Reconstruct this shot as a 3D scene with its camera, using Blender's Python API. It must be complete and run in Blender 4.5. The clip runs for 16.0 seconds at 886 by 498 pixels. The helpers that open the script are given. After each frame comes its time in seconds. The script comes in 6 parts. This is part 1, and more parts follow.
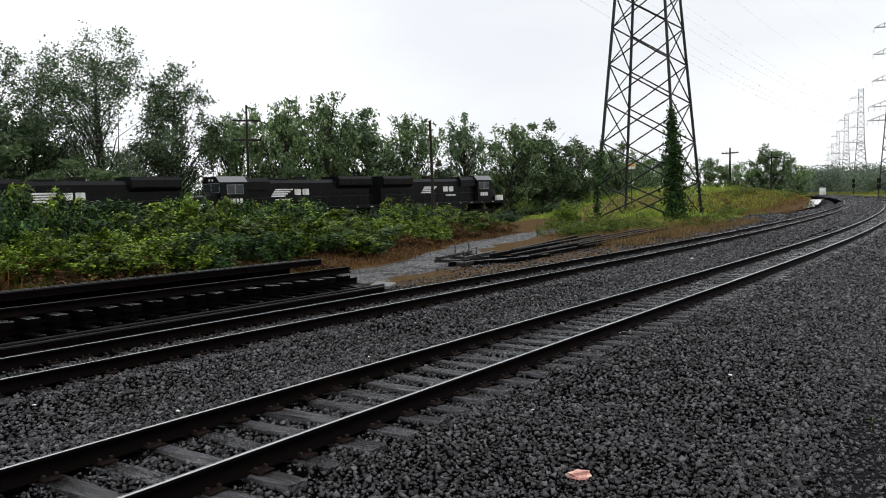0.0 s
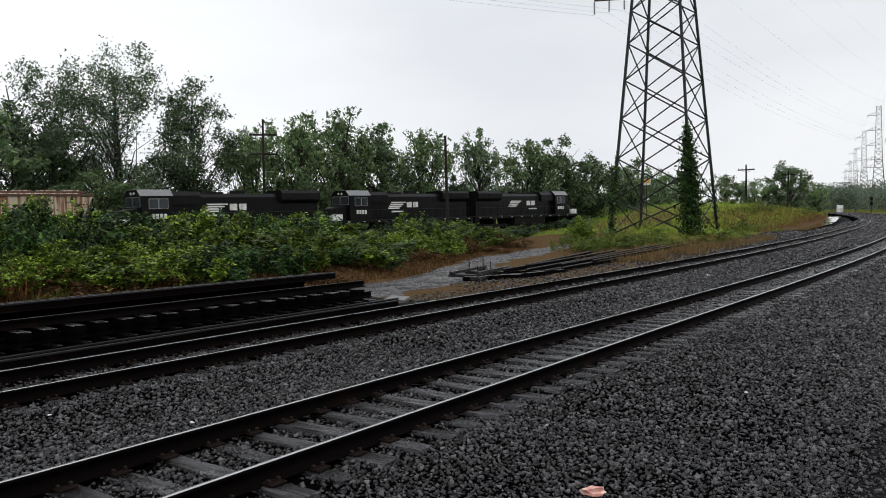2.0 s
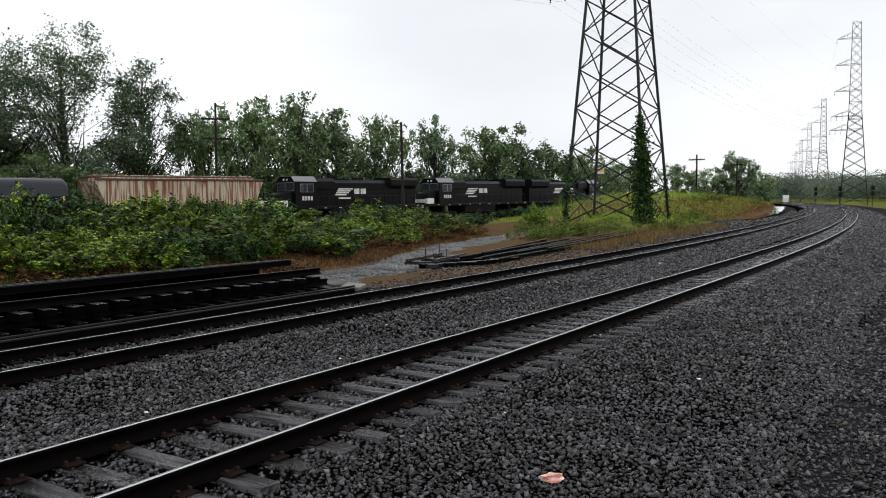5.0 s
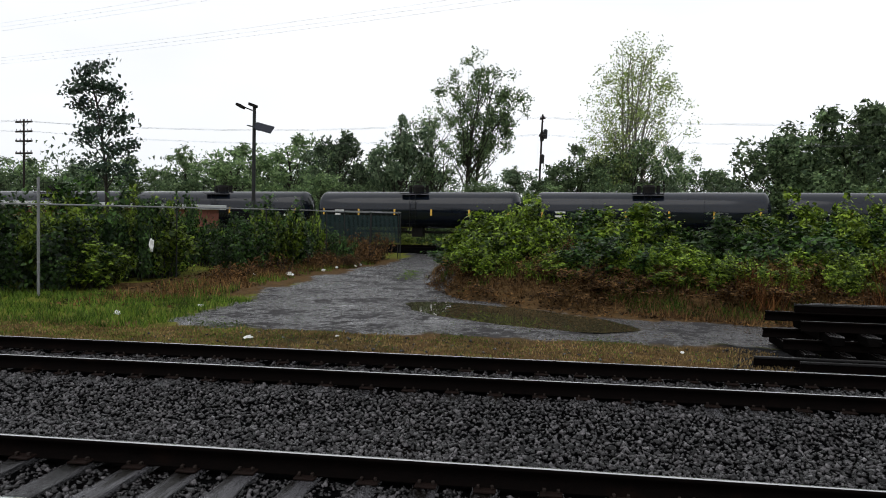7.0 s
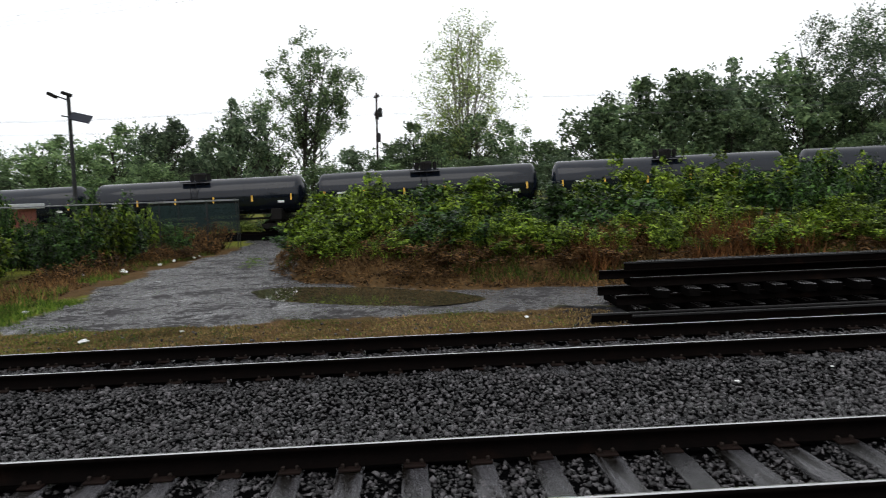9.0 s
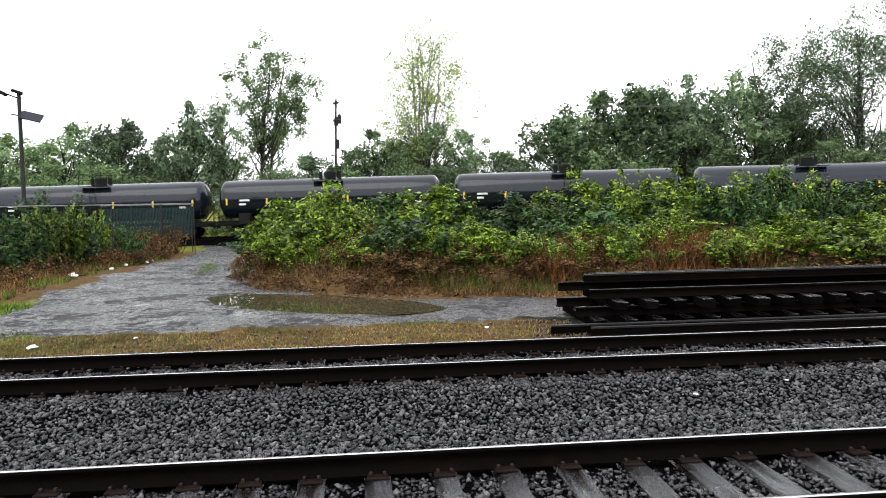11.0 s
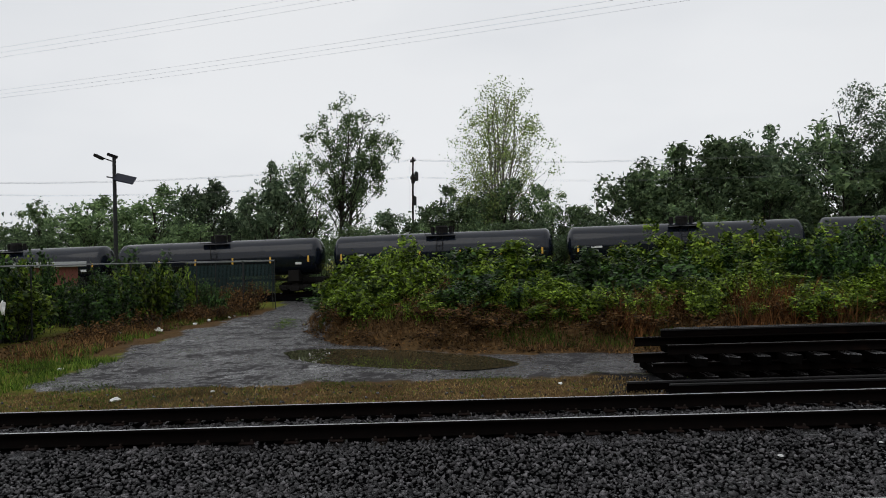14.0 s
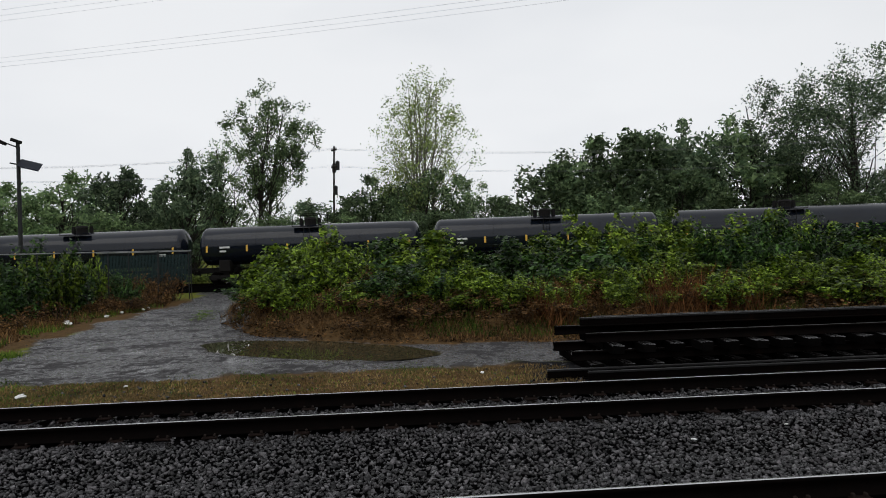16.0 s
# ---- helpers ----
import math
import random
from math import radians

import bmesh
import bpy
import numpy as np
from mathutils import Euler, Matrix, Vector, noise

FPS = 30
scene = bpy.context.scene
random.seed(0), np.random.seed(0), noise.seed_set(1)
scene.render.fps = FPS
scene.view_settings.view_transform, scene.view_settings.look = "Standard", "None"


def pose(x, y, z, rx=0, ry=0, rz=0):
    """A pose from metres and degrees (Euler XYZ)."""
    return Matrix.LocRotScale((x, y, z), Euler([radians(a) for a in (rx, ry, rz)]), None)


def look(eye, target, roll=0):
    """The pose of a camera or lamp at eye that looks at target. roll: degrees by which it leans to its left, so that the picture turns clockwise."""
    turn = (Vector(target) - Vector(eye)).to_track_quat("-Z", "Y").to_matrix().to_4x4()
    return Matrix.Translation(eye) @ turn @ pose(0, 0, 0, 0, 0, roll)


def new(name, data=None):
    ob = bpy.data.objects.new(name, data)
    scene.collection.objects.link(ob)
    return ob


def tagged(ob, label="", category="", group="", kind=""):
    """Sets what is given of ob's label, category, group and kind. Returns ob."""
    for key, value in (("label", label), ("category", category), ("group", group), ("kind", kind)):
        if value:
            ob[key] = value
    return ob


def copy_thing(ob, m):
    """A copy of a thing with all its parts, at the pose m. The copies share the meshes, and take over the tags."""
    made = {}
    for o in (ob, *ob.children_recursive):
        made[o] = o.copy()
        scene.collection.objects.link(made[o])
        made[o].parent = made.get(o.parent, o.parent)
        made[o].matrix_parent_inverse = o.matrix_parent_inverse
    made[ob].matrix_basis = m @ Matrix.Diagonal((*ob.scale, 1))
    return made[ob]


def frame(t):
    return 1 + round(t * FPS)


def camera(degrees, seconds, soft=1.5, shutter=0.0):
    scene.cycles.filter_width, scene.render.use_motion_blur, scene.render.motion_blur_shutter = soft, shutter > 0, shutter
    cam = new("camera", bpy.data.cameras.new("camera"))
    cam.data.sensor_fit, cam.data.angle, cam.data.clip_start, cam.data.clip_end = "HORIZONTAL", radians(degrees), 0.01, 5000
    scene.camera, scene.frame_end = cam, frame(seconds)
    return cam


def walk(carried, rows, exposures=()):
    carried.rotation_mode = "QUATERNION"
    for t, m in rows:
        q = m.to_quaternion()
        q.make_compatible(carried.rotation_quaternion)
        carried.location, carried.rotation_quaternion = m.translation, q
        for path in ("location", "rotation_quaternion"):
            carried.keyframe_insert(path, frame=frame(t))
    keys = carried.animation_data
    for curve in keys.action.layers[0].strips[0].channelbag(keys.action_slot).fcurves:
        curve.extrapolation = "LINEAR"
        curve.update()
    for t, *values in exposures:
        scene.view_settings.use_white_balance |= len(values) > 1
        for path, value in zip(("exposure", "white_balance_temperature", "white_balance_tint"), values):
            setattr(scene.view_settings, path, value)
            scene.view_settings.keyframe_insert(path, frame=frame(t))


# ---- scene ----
cam = camera(57.8, 16.0, soft=1.0, shutter=0.13)
PATH = [
    (0.0, (0.024, -0.033, 2.191), (8.340, 5.490, 1.604), -1.29),
    (0.5, (0.036, -0.065, 2.192), (8.322, 5.523, 1.837), -0.98),
    (1.0, (0.024, -0.062, 2.187), (8.324, 5.513, 2.019), -1.08),
    (1.5, (0.023, -0.050, 2.176), (8.316, 5.529, 1.860), -1.00),
    (2.0, (0.018, -0.030, 2.178), (8.245, 5.641, 1.780), -0.90),
    (2.5, (-0.005, -0.004, 2.181), (8.309, 5.535, 1.743), -1.45),
    (3.0, (-0.029, 0.016, 2.176), (8.438, 5.322, 1.773), -0.56),
    (5.5, (-0.002, 0.035, 2.196), (8.519, 5.236, 1.601), -0.43),
    (5.7, (-0.021, 0.074, 2.196), (8.321, 5.558, 1.619), -0.48),
    (5.8, (-0.031, 0.093, 2.197), (8.102, 5.893, 1.740), -0.51),
    (5.9, (-0.041, 0.113, 2.197), (7.625, 6.524, 1.832), -0.48),
    (6.0, (-0.050, 0.132, 2.198), (6.929, 7.288, 1.914), -0.56),
    (6.3, (-0.048, 0.104, 2.186), (3.858, 9.308, 2.046), 0.20),
    (6.5, (-0.034, 0.072, 2.180), (1.268, 9.984, 1.945), 1.34),
    (6.6, (-0.019, 0.059, 2.179), (-0.125, 10.055, 1.892), 1.31),
    (6.8, (0.012, 0.034, 2.176), (-1.414, 9.918, 1.645), 1.16),
    (7.0, (0.043, 0.009, 2.174), (-1.363, 9.900, 1.734), 1.21),
    (7.5, (0.009, -0.009, 2.187), (-1.624, 9.852, 1.888), -0.89),
    (8.0, (-0.007, -0.040, 2.181), (-1.901, 9.776, 1.915), -1.36),
    (8.5, (0.009, -0.062, 2.152), (-1.818, 9.758, 1.685), -1.39),
    (8.8, (0.005, -0.058, 2.164), (-0.567, 9.906, 1.536), -1.87),
    (9.0, (0.003, -0.056, 2.172), (0.534, 9.905, 1.463), -2.19),
    (9.1, (-0.006, -0.047, 2.179), (0.814, 9.882, 1.314), -2.02),
    (9.5, (-0.042, -0.012, 2.207), (1.212, 9.900, 1.793), -1.34),
    (9.7, (-0.031, -0.012, 2.191), (1.259, 9.904, 2.058), -1.41),
    (11.8, (-0.129, -0.012, 2.201), (0.269, 9.944, 1.352), -0.32),
    (12.0, (-0.134, -0.024, 2.208), (-1.431, 9.883, 1.796), -0.10),
    (12.5, (-0.040, -0.042, 2.170), (-2.332, 9.659, 1.367), -1.10),
    (12.8, (0.013, -0.027, 2.202), (-1.961, 9.751, 1.491), -0.58),
    (13.0, (0.048, -0.017, 2.224), (-1.420, 9.861, 1.700), -0.22),
    (13.2, (0.037, -0.010, 2.203), (-0.640, 9.966, 2.017), -0.66),
    (13.5, (0.020, 0.002, 2.171), (0.176, 9.999, 2.310), -1.32),
    (14.0, (0.030, 0.024, 2.166), (0.160, 10.023, 2.257), -1.46),
    (14.5, (0.008, 0.050, 2.184), (0.400, 10.042, 2.286), -0.98),
    (15.0, (0.015, 0.065, 2.178), (0.688, 10.042, 2.133), -0.55),
    (15.5, (0.052, 0.060, 2.170), (0.948, 10.019, 2.108), -0.15),
    (16.0, (0.017, 0.070, 2.172), (1.116, 10.009, 2.112), -1.48),
]
walk(cam, [(t, look(eye, target, roll)) for t, eye, target, roll in PATH],
     exposures=[(0.0, 0.12), (0.5, 0.08), (1.0, -0.08), (1.5, -0.14), (2.0, -0.06), (2.5, 0.08), (6.0, 0.1), (6.5, -0.1), (7.0, -0.08), (8.5, -0.2), (9.0, 0.1), (9.5, 0.85), (9.7, 0.9), (11.8, 1.25), (12.0, 1.22), (12.5, -0.12), (13.0, 0.45), (13.5, -0.25), (14.5, -0.48), (16.0, -0.38)])

# ---- sky and light: rainy overcast ----
world = bpy.data.worlds.new("overcast_sky")
scene.world = world
world.use_nodes = True
wn, wl = world.node_tree.nodes, world.node_tree.links
wbg = wn["Background"]
sky = wn.new("ShaderNodeTexSky")
sky.sky_type, sky.sun_disc, sky.sun_elevation, sky.sun_rotation = "NISHITA", False, radians(48), radians(200)
grey = wn.new("ShaderNodeHueSaturation")
grey.inputs["Saturation"].default_value, grey.inputs["Value"].default_value = 0.12, 0.10
wco = wn.new("ShaderNodeTexCoord")
wmap = wn.new("ShaderNodeMapping")
wmap.inputs["Scale"].default_value = (1.0, 1.0, 3.0)
cloud = wn.new("ShaderNodeTexNoise")
cloud.inputs["Scale"].default_value, cloud.inputs["Detail"].default_value = 1.6, 4
ramp = wn.new("ShaderNodeValToRGB")
ramp.color_ramp.elements[0].position, ramp.color_ramp.elements[0].color = 0.33, (0.80, 0.832, 0.882, 1)
ramp.color_ramp.elements[1].position, ramp.color_ramp.elements[1].color = 0.64, (0.965, 0.985, 1.015, 1)
wmix = wn.new("ShaderNodeMix")
wmix.data_type = "RGBA"
wmix.inputs["Factor"].default_value = 0.85
wl.new(sky.outputs[0], grey.inputs["Color"])
wl.new(wco.outputs["Generated"], wmap.inputs[0])
wl.new(wmap.outputs[0], cloud.inputs["Vector"])
wl.new(cloud.outputs["Fac"], ramp.inputs[0])
wl.new(grey.outputs[0], wmix.inputs["A"])
wl.new(ramp.outputs[0], wmix.inputs["B"])
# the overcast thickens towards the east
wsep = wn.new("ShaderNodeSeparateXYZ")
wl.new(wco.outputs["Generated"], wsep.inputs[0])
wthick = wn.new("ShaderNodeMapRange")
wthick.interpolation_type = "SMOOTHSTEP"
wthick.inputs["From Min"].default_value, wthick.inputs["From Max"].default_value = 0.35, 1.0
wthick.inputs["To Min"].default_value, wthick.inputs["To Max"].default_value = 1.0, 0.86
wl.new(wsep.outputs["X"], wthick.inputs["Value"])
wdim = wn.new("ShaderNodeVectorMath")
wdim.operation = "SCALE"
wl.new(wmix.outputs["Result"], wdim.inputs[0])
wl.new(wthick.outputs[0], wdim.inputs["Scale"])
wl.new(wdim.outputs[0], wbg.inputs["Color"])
wbg.inputs["Strength"].default_value = 1.22
sun_data = bpy.data.lights.new("sun", "SUN")
sun_data.energy, sun_data.angle, sun_data.color = 0.5, radians(40), (1.0, 0.97, 0.93)
sun = new("sun", sun_data)
sun.matrix_basis = look((0, 0, 50), (18, 25, 0))


# ---- materials ----
def material(name):
    m = bpy.data.materials.new(name)
    m.use_nodes = True
    return m, m.node_tree.nodes, m.node_tree.links, m.node_tree.nodes["Principled BSDF"]


def rgb(c):
    return (*c, 1)


def surface(name, dark, light, scale=6.0, rough=(0.4, 0.7), bump=0.3, metal=0.0, stain=None, stain_scale=0.6,
            stain_cut=(0.5, 0.65), stretch=(1, 1, 1), vary=0.0, island=False, bump_dist=0.02, fine=8.0, spec=0.5, skew=0.0):
    """Two-scale noise colour with wear stains, rough and bumpy."""
    m, n, l, b = material(name)
    co = n.new("ShaderNodeTexCoord")
    mp = n.new("ShaderNodeMapping")
    mp.inputs["Scale"].default_value = stretch
    l.new(co.outputs["Object"], mp.inputs[0])
    na = n.new("ShaderNodeTexNoise")
    na.inputs["Scale"].default_value, na.inputs["Detail"].default_value = scale, 6
    l.new(mp.outputs[0], na.inputs["Vector"])
    mix = n.new("ShaderNodeMix")
    mix.data_type = "RGBA"
    mix.inputs["A"].default_value, mix.inputs["B"].default_value = rgb(dark), rgb(light)
    l.new(na.outputs["Fac"], mix.inputs["Factor"])
    colour = mix.outputs["Result"]
    if stain:
        nb = n.new("ShaderNodeTexNoise")
        nb.inputs["Scale"].default_value, nb.inputs["Detail"].default_value = stain_scale, 5
        l.new(mp.outputs[0], nb.inputs["Vector"])
        mr = n.new("ShaderNodeMapRange")
        mr.inputs["From Min"].default_value, mr.inputs["From Max"].default_value = stain_cut
        l.new(nb.outputs["Fac"], mr.inputs["Value"])
        m2 = n.new("ShaderNodeMix")
        m2.data_type = "RGBA"
        m2.inputs["B"].default_value = rgb(stain)
        l.new(mr.outputs[0], m2.inputs["Factor"])
        l.new(colour, m2.inputs["A"])
        colour = m2.outputs["Result"]
    if vary:
        if island:
            src = n.new("ShaderNodeNewGeometry").outputs["Random Per Island"]
        else:
            src = n.new("ShaderNodeObjectInfo").outputs["Random"]
        mr = n.new("ShaderNodeMapRange")
        mr.inputs["To Min"].default_value, mr.inputs["To Max"].default_value = 1 - vary, 1 + vary + skew
        if skew:
            pw = n.new("ShaderNodeMath")
            pw.operation = "POWER"
            pw.inputs[1].default_value = 3.0
            l.new(src, pw.inputs[0])
            src = pw.outputs[0]
        l.new(src, mr.inputs["Value"])
        hs = n.new("ShaderNodeHueSaturation")
        l.new(mr.outputs[0], hs.inputs["Value"])
        l.new(colour, hs.inputs["Color"])
        colour = hs.outputs[0]
    l.new(colour, b.inputs["Base Color"])
    mr = n.new("ShaderNodeMapRange")
    mr.inputs["To Min"].default_value, mr.inputs["To Max"].default_value = rough
    l.new(na.outputs["Fac"], mr.inputs["Value"])
    l.new(mr.outputs[0], b.inputs["Roughness"])
    b.inputs["Metallic"].default_value = metal
    b.inputs["Specular IOR Level"].default_value = spec
    if bump:
        nc = n.new("ShaderNodeTexNoise")
        nc.inputs["Scale"].default_value, nc.inputs["Detail"].default_value = scale * fine, 5
        l.new(mp.outputs[0], nc.inputs["Vector"])
        bp = n.new("ShaderNodeBump")
        bp.inputs["Strength"].default_value, bp.inputs["Distance"].default_value = bump, bump_dist
        l.new(nc.outputs["Fac"], bp.inputs["Height"])
        l.new(bp.outputs[0], b.inputs["Normal"])
    return m


def leaf_material(name, dark, light, rough=0.45, glow=0.35):
    """Leaves: colour varies leaf by leaf and from plant to plant, light shines through."""
    m, n, l, b = material(name)
    geo = n.new("ShaderNodeNewGeometry")
    inf = n.new("ShaderNodeObjectInfo")
    mix = n.new("ShaderNodeMix")
    mix.data_type = "RGBA"
    mix.inputs["A"].default_value, mix.inputs["B"].default_value = rgb(dark), rgb(light)
    pw = n.new("ShaderNodeMath")
    pw.operation = "POWER"
    pw.inputs[1].default_value = 1.7
    l.new(geo.outputs["Random Per Island"], pw.inputs[0])
    l.new(pw.outputs[0], mix.inputs["Factor"])
    hs = n.new("ShaderNodeHueSaturation")
    mr = n.new("ShaderNodeMapRange")
    mr.inputs["To Min"].default_value, mr.inputs["To Max"].default_value = 0.62, 1.35
    l.new(inf.outputs["Random"], mr.inputs["Value"])
    co = n.new("ShaderNodeTexCoord")
    patch = n.new("ShaderNodeTexNoise")
    patch.inputs["Scale"].default_value, patch.inputs["Detail"].default_value = 1.4, 3
    l.new(co.outputs["Object"], patch.inputs["Vector"])
    pr = n.new("ShaderNodeMapRange")
    pr.inputs["From Min"].default_value, pr.inputs["From Max"].default_value = 0.32, 0.68
    pr.inputs["To Min"].default_value, pr.inputs["To Max"].default_value = 0.55, 1.5
    l.new(patch.outputs["Fac"], pr.inputs["Value"])
    mul = n.new("ShaderNodeMath")
    mul.operation = "MULTIPLY"
    l.new(mr.outputs[0], mul.inputs[0])
    l.new(pr.outputs[0], mul.inputs[1])
    l.new(mul.outputs[0], hs.inputs["Value"])
    l.new(mix.outputs["Result"], hs.inputs["Color"])
    l.new(hs.outputs[0], b.inputs["Base Color"])
    b.inputs["Roughness"].default_value = rough
    b.inputs["Specular IOR Level"].default_value = 0.16
    tr = n.new("ShaderNodeBsdfTranslucent")
    l.new(hs.outputs[0], tr.inputs["Color"])
    ms = n.new("ShaderNodeMixShader")
    ms.inputs[0].default_value = glow
    l.new(b.outputs[0], ms.inputs[1])
    l.new(tr.outputs[0], ms.inputs[2])
    l.new(ms.outputs[0], n["Material Output"].inputs["Surface"])
    return m


def ground_material():
    """Wet mud road, grass, dead brown growth and dark cinders, laid out by the masks on the sheet."""
    m, n, l, b = material("ground_soil")
    co = n.new("ShaderNodeTexCoord")
    at = n.new("ShaderNodeVertexColor")
    at.layer_name = "zone"
    sep = n.new("ShaderNodeSeparateColor")
    l.new(at.outputs["Color"], sep.inputs[0])

    def noise_at(scale, detail=6):
        t = n.new("ShaderNodeTexNoise")
        t.inputs["Scale"].default_value, t.inputs["Detail"].default_value = scale, detail
        l.new(co.outputs["Object"], t.inputs["Vector"])
        return t.outputs["Fac"]

    def blend(f, a, c):
        x = n.new("ShaderNodeMix")
        x.data_type = "RGBA"
        for value, slot in ((f, "Factor"), (a, "A"), (c, "B")):
            if isinstance(value, tuple):
                x.inputs[slot].default_value = rgb(value)
            else:
                l.new(value, x.inputs[slot])
        return x.outputs["Result"]

    def ragged(mask, amount=0.5, scale=2.5):
        """The mask with an uneven, crumbly edge."""
        a = n.new("ShaderNodeMath")
        a.operation = "MULTIPLY_ADD"
        l.new(noise_at(scale), a.inputs[0])
        a.inputs[1].default_value = amount
        l.new(mask, a.inputs[2])
        r = n.new("ShaderNodeMapRange")
        r.inputs["From Min"].default_value, r.inputs["From Max"].default_value = 0.45 + amount * 0.5 - 0.12, 0.45 + amount * 0.5 + 0.16
        l.new(a.outputs[0], r.inputs["Value"])
        return r.outputs[0]

    cinder = blend(noise_at(14), (0.0025, 0.0025, 0.003), (0.022, 0.022, 0.023))
    mud = blend(noise_at(6.5, 10), (0.003, 0.003, 0.0034), (0.125, 0.121, 0.127))
    mud = blend(noise_at(0.9, 5), mud, (0.036, 0.033, 0.032))
    grass = blend(noise_at(3.0), (0.035, 0.055, 0.008), (0.22, 0.22, 0.04))
    brown = blend(noise_at(7.0), (0.005, 0.003, 0.0016), (0.19, 0.115, 0.05))
    c = blend(ragged(sep.outputs["Green"], 0.5, 1.6), cinder, grass)
    c = blend(ragged(sep.outputs["Blue"], 0.9, 1.1), c, brown)
    road_mask = ragged(sep.outputs["Red"], 1.0, 2.2)
    c = blend(road_mask, c, mud)
    l.new(c, b.inputs["Base Color"])
    wet = n.new("ShaderNodeMapRange")
    wet.inputs["From Min"].default_value, wet.inputs["From Max"].default_value = 0.44, 0.56
    wet.inputs["To Min"].default_value, wet.inputs["To Max"].default_value = 0.06, 0.62
    pools = n.new("ShaderNodeMix")
    pools.inputs["Factor"].default_value = 0.5
    l.new(noise_at(5.0, 12), pools.inputs["A"])
    l.new(noise_at(0.8, 4), pools.inputs["B"])
    l.new(pools.outputs["Result"], wet.inputs["Value"])
    ro = n.new("ShaderNodeMix")
    ro.inputs["A"].default_value = 0.75
    l.new(road_mask, ro.inputs["Factor"])
    l.new(wet.outputs[0], ro.inputs["B"])
    l.new(ro.outputs["Result"], b.inputs["Roughness"])
    gl = n.new("ShaderNodeMapRange")
    gl.inputs["From Min"].default_value, gl.inputs["From Max"].default_value = 0.1, 0.6
    gl.inputs["To Min"].default_value, gl.inputs["To Max"].default_value = 0.55, 0.02
    l.new(ro.outputs["Result"], gl.inputs["Value"])
    l.new(gl.outputs[0], b.inputs["Specular IOR Level"])
    bp = n.new("ShaderNodeBump")
    bp.inputs["Strength"].default_value, bp.inputs["Distance"].default_value = 1.0, 0.11
    l.new(noise_at(9, 10), bp.inputs["Height"])
    l.new(bp.outputs[0], b.inputs["Normal"])
    return m


GROUND = ground_material()
# near-black sheet: shade in the gaps between the stones is in its colour
SHADED_BED = surface("ballast_bed", (0.0005, 0.0005, 0.0005), (0.004, 0.004, 0.0044), 14, (0.6, 0.85), 1.0, stain=(0.005, 0.0035, 0.003), stain_scale=0.5, stain_cut=(0.55, 0.75), bump_dist=0.06, fine=1.5, spec=0.0)
STONE = surface("wet_ballast_stone", (0.005, 0.0046, 0.0048), (0.080, 0.0745, 0.078), 9, (0.13, 0.38), 0.10, vary=0.85, island=True, spec=0.32, skew=0.9)
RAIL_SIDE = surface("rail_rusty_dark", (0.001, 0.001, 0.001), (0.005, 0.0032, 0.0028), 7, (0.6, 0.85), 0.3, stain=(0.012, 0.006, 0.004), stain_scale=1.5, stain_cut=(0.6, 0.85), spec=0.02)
RAIL_HEAD = surface("rail_head_polished", (0.46, 0.46, 0.465), (0.64, 0.64, 0.645), 4, (0.16, 0.30), 0.05, metal=1.0, stretch=(0.2, 3, 3))
TIE_WOOD = surface("weathered_wet_tie", (0.006, 0.0055, 0.0055), (0.105, 0.103, 0.112), 9, (0.05, 0.30), 0.7, stretch=(4, 0.3, 4), stain=(0.004, 0.003, 0.002), stain_scale=1.8, stain_cut=(0.46, 0.58), vary=0.55, spec=0.6)
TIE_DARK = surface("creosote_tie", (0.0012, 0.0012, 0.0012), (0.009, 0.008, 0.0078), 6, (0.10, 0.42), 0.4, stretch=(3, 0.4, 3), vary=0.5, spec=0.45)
# darker matt copy of TIE_DARK: shade on the ties' sides put into colour
TIE_SIDE_SHADE = surface("shaded_tie_side", (0.001, 0.001, 0.001), (0.006, 0.0052, 0.005), 6, (0.7, 0.9), 0.5, stretch=(3, 0.4, 3), vary=0.5, spec=0.0)
PLATE = surface("rusty_tie_plate", (0.004, 0.0022, 0.0016), (0.016, 0.008, 0.006), 12, (0.6, 0.85), 0.4, spec=0.1)
SPIKE = surface("rusty_spike", (0.008, 0.005, 0.004), (0.026, 0.017, 0.013), 20, (0.5, 0.8), 0.2, spec=0.2)
WATER = material("puddle_water")[0]
_b = WATER.node_tree.nodes["Principled BSDF"]
_b.inputs["Base Color"].default_value, _b.inputs["Roughness"].default_value = (0.055, 0.048, 0.026, 1), 0.02
_n = WATER.node_tree.nodes.new("ShaderNodeTexNoise")
_n.inputs["Scale"].default_value = 7
_p = WATER.node_tree.nodes.new("ShaderNodeBump")
_p.inputs["Strength"].default_value, _p.inputs["Distance"].default_value = 0.03, 0.004
WATER.node_tree.links.new(_n.outputs["Fac"], _p.inputs["Height"])
WATER.node_tree.links.new(_p.outputs[0], _b.inputs["Normal"])
STEEL_DARK = surface("galvanised_dark_steel", (0.007, 0.0078, 0.008), (0.024, 0.025, 0.026), 5, (0.5, 0.7), 0.1, metal=0.0, spec=0.3)
STEEL_PALE = surface("galvanised_pale_steel", (0.16, 0.165, 0.17), (0.27, 0.275, 0.28), 5, (0.4, 0.6), 0.1, metal=0.4)
STACK_HEAD = surface("worn_rail_head", (0.004, 0.004, 0.0042), (0.022, 0.021, 0.021), 3, (0.25, 0.5), 0.1, stretch=(0.3, 3, 3), spec=0.16)
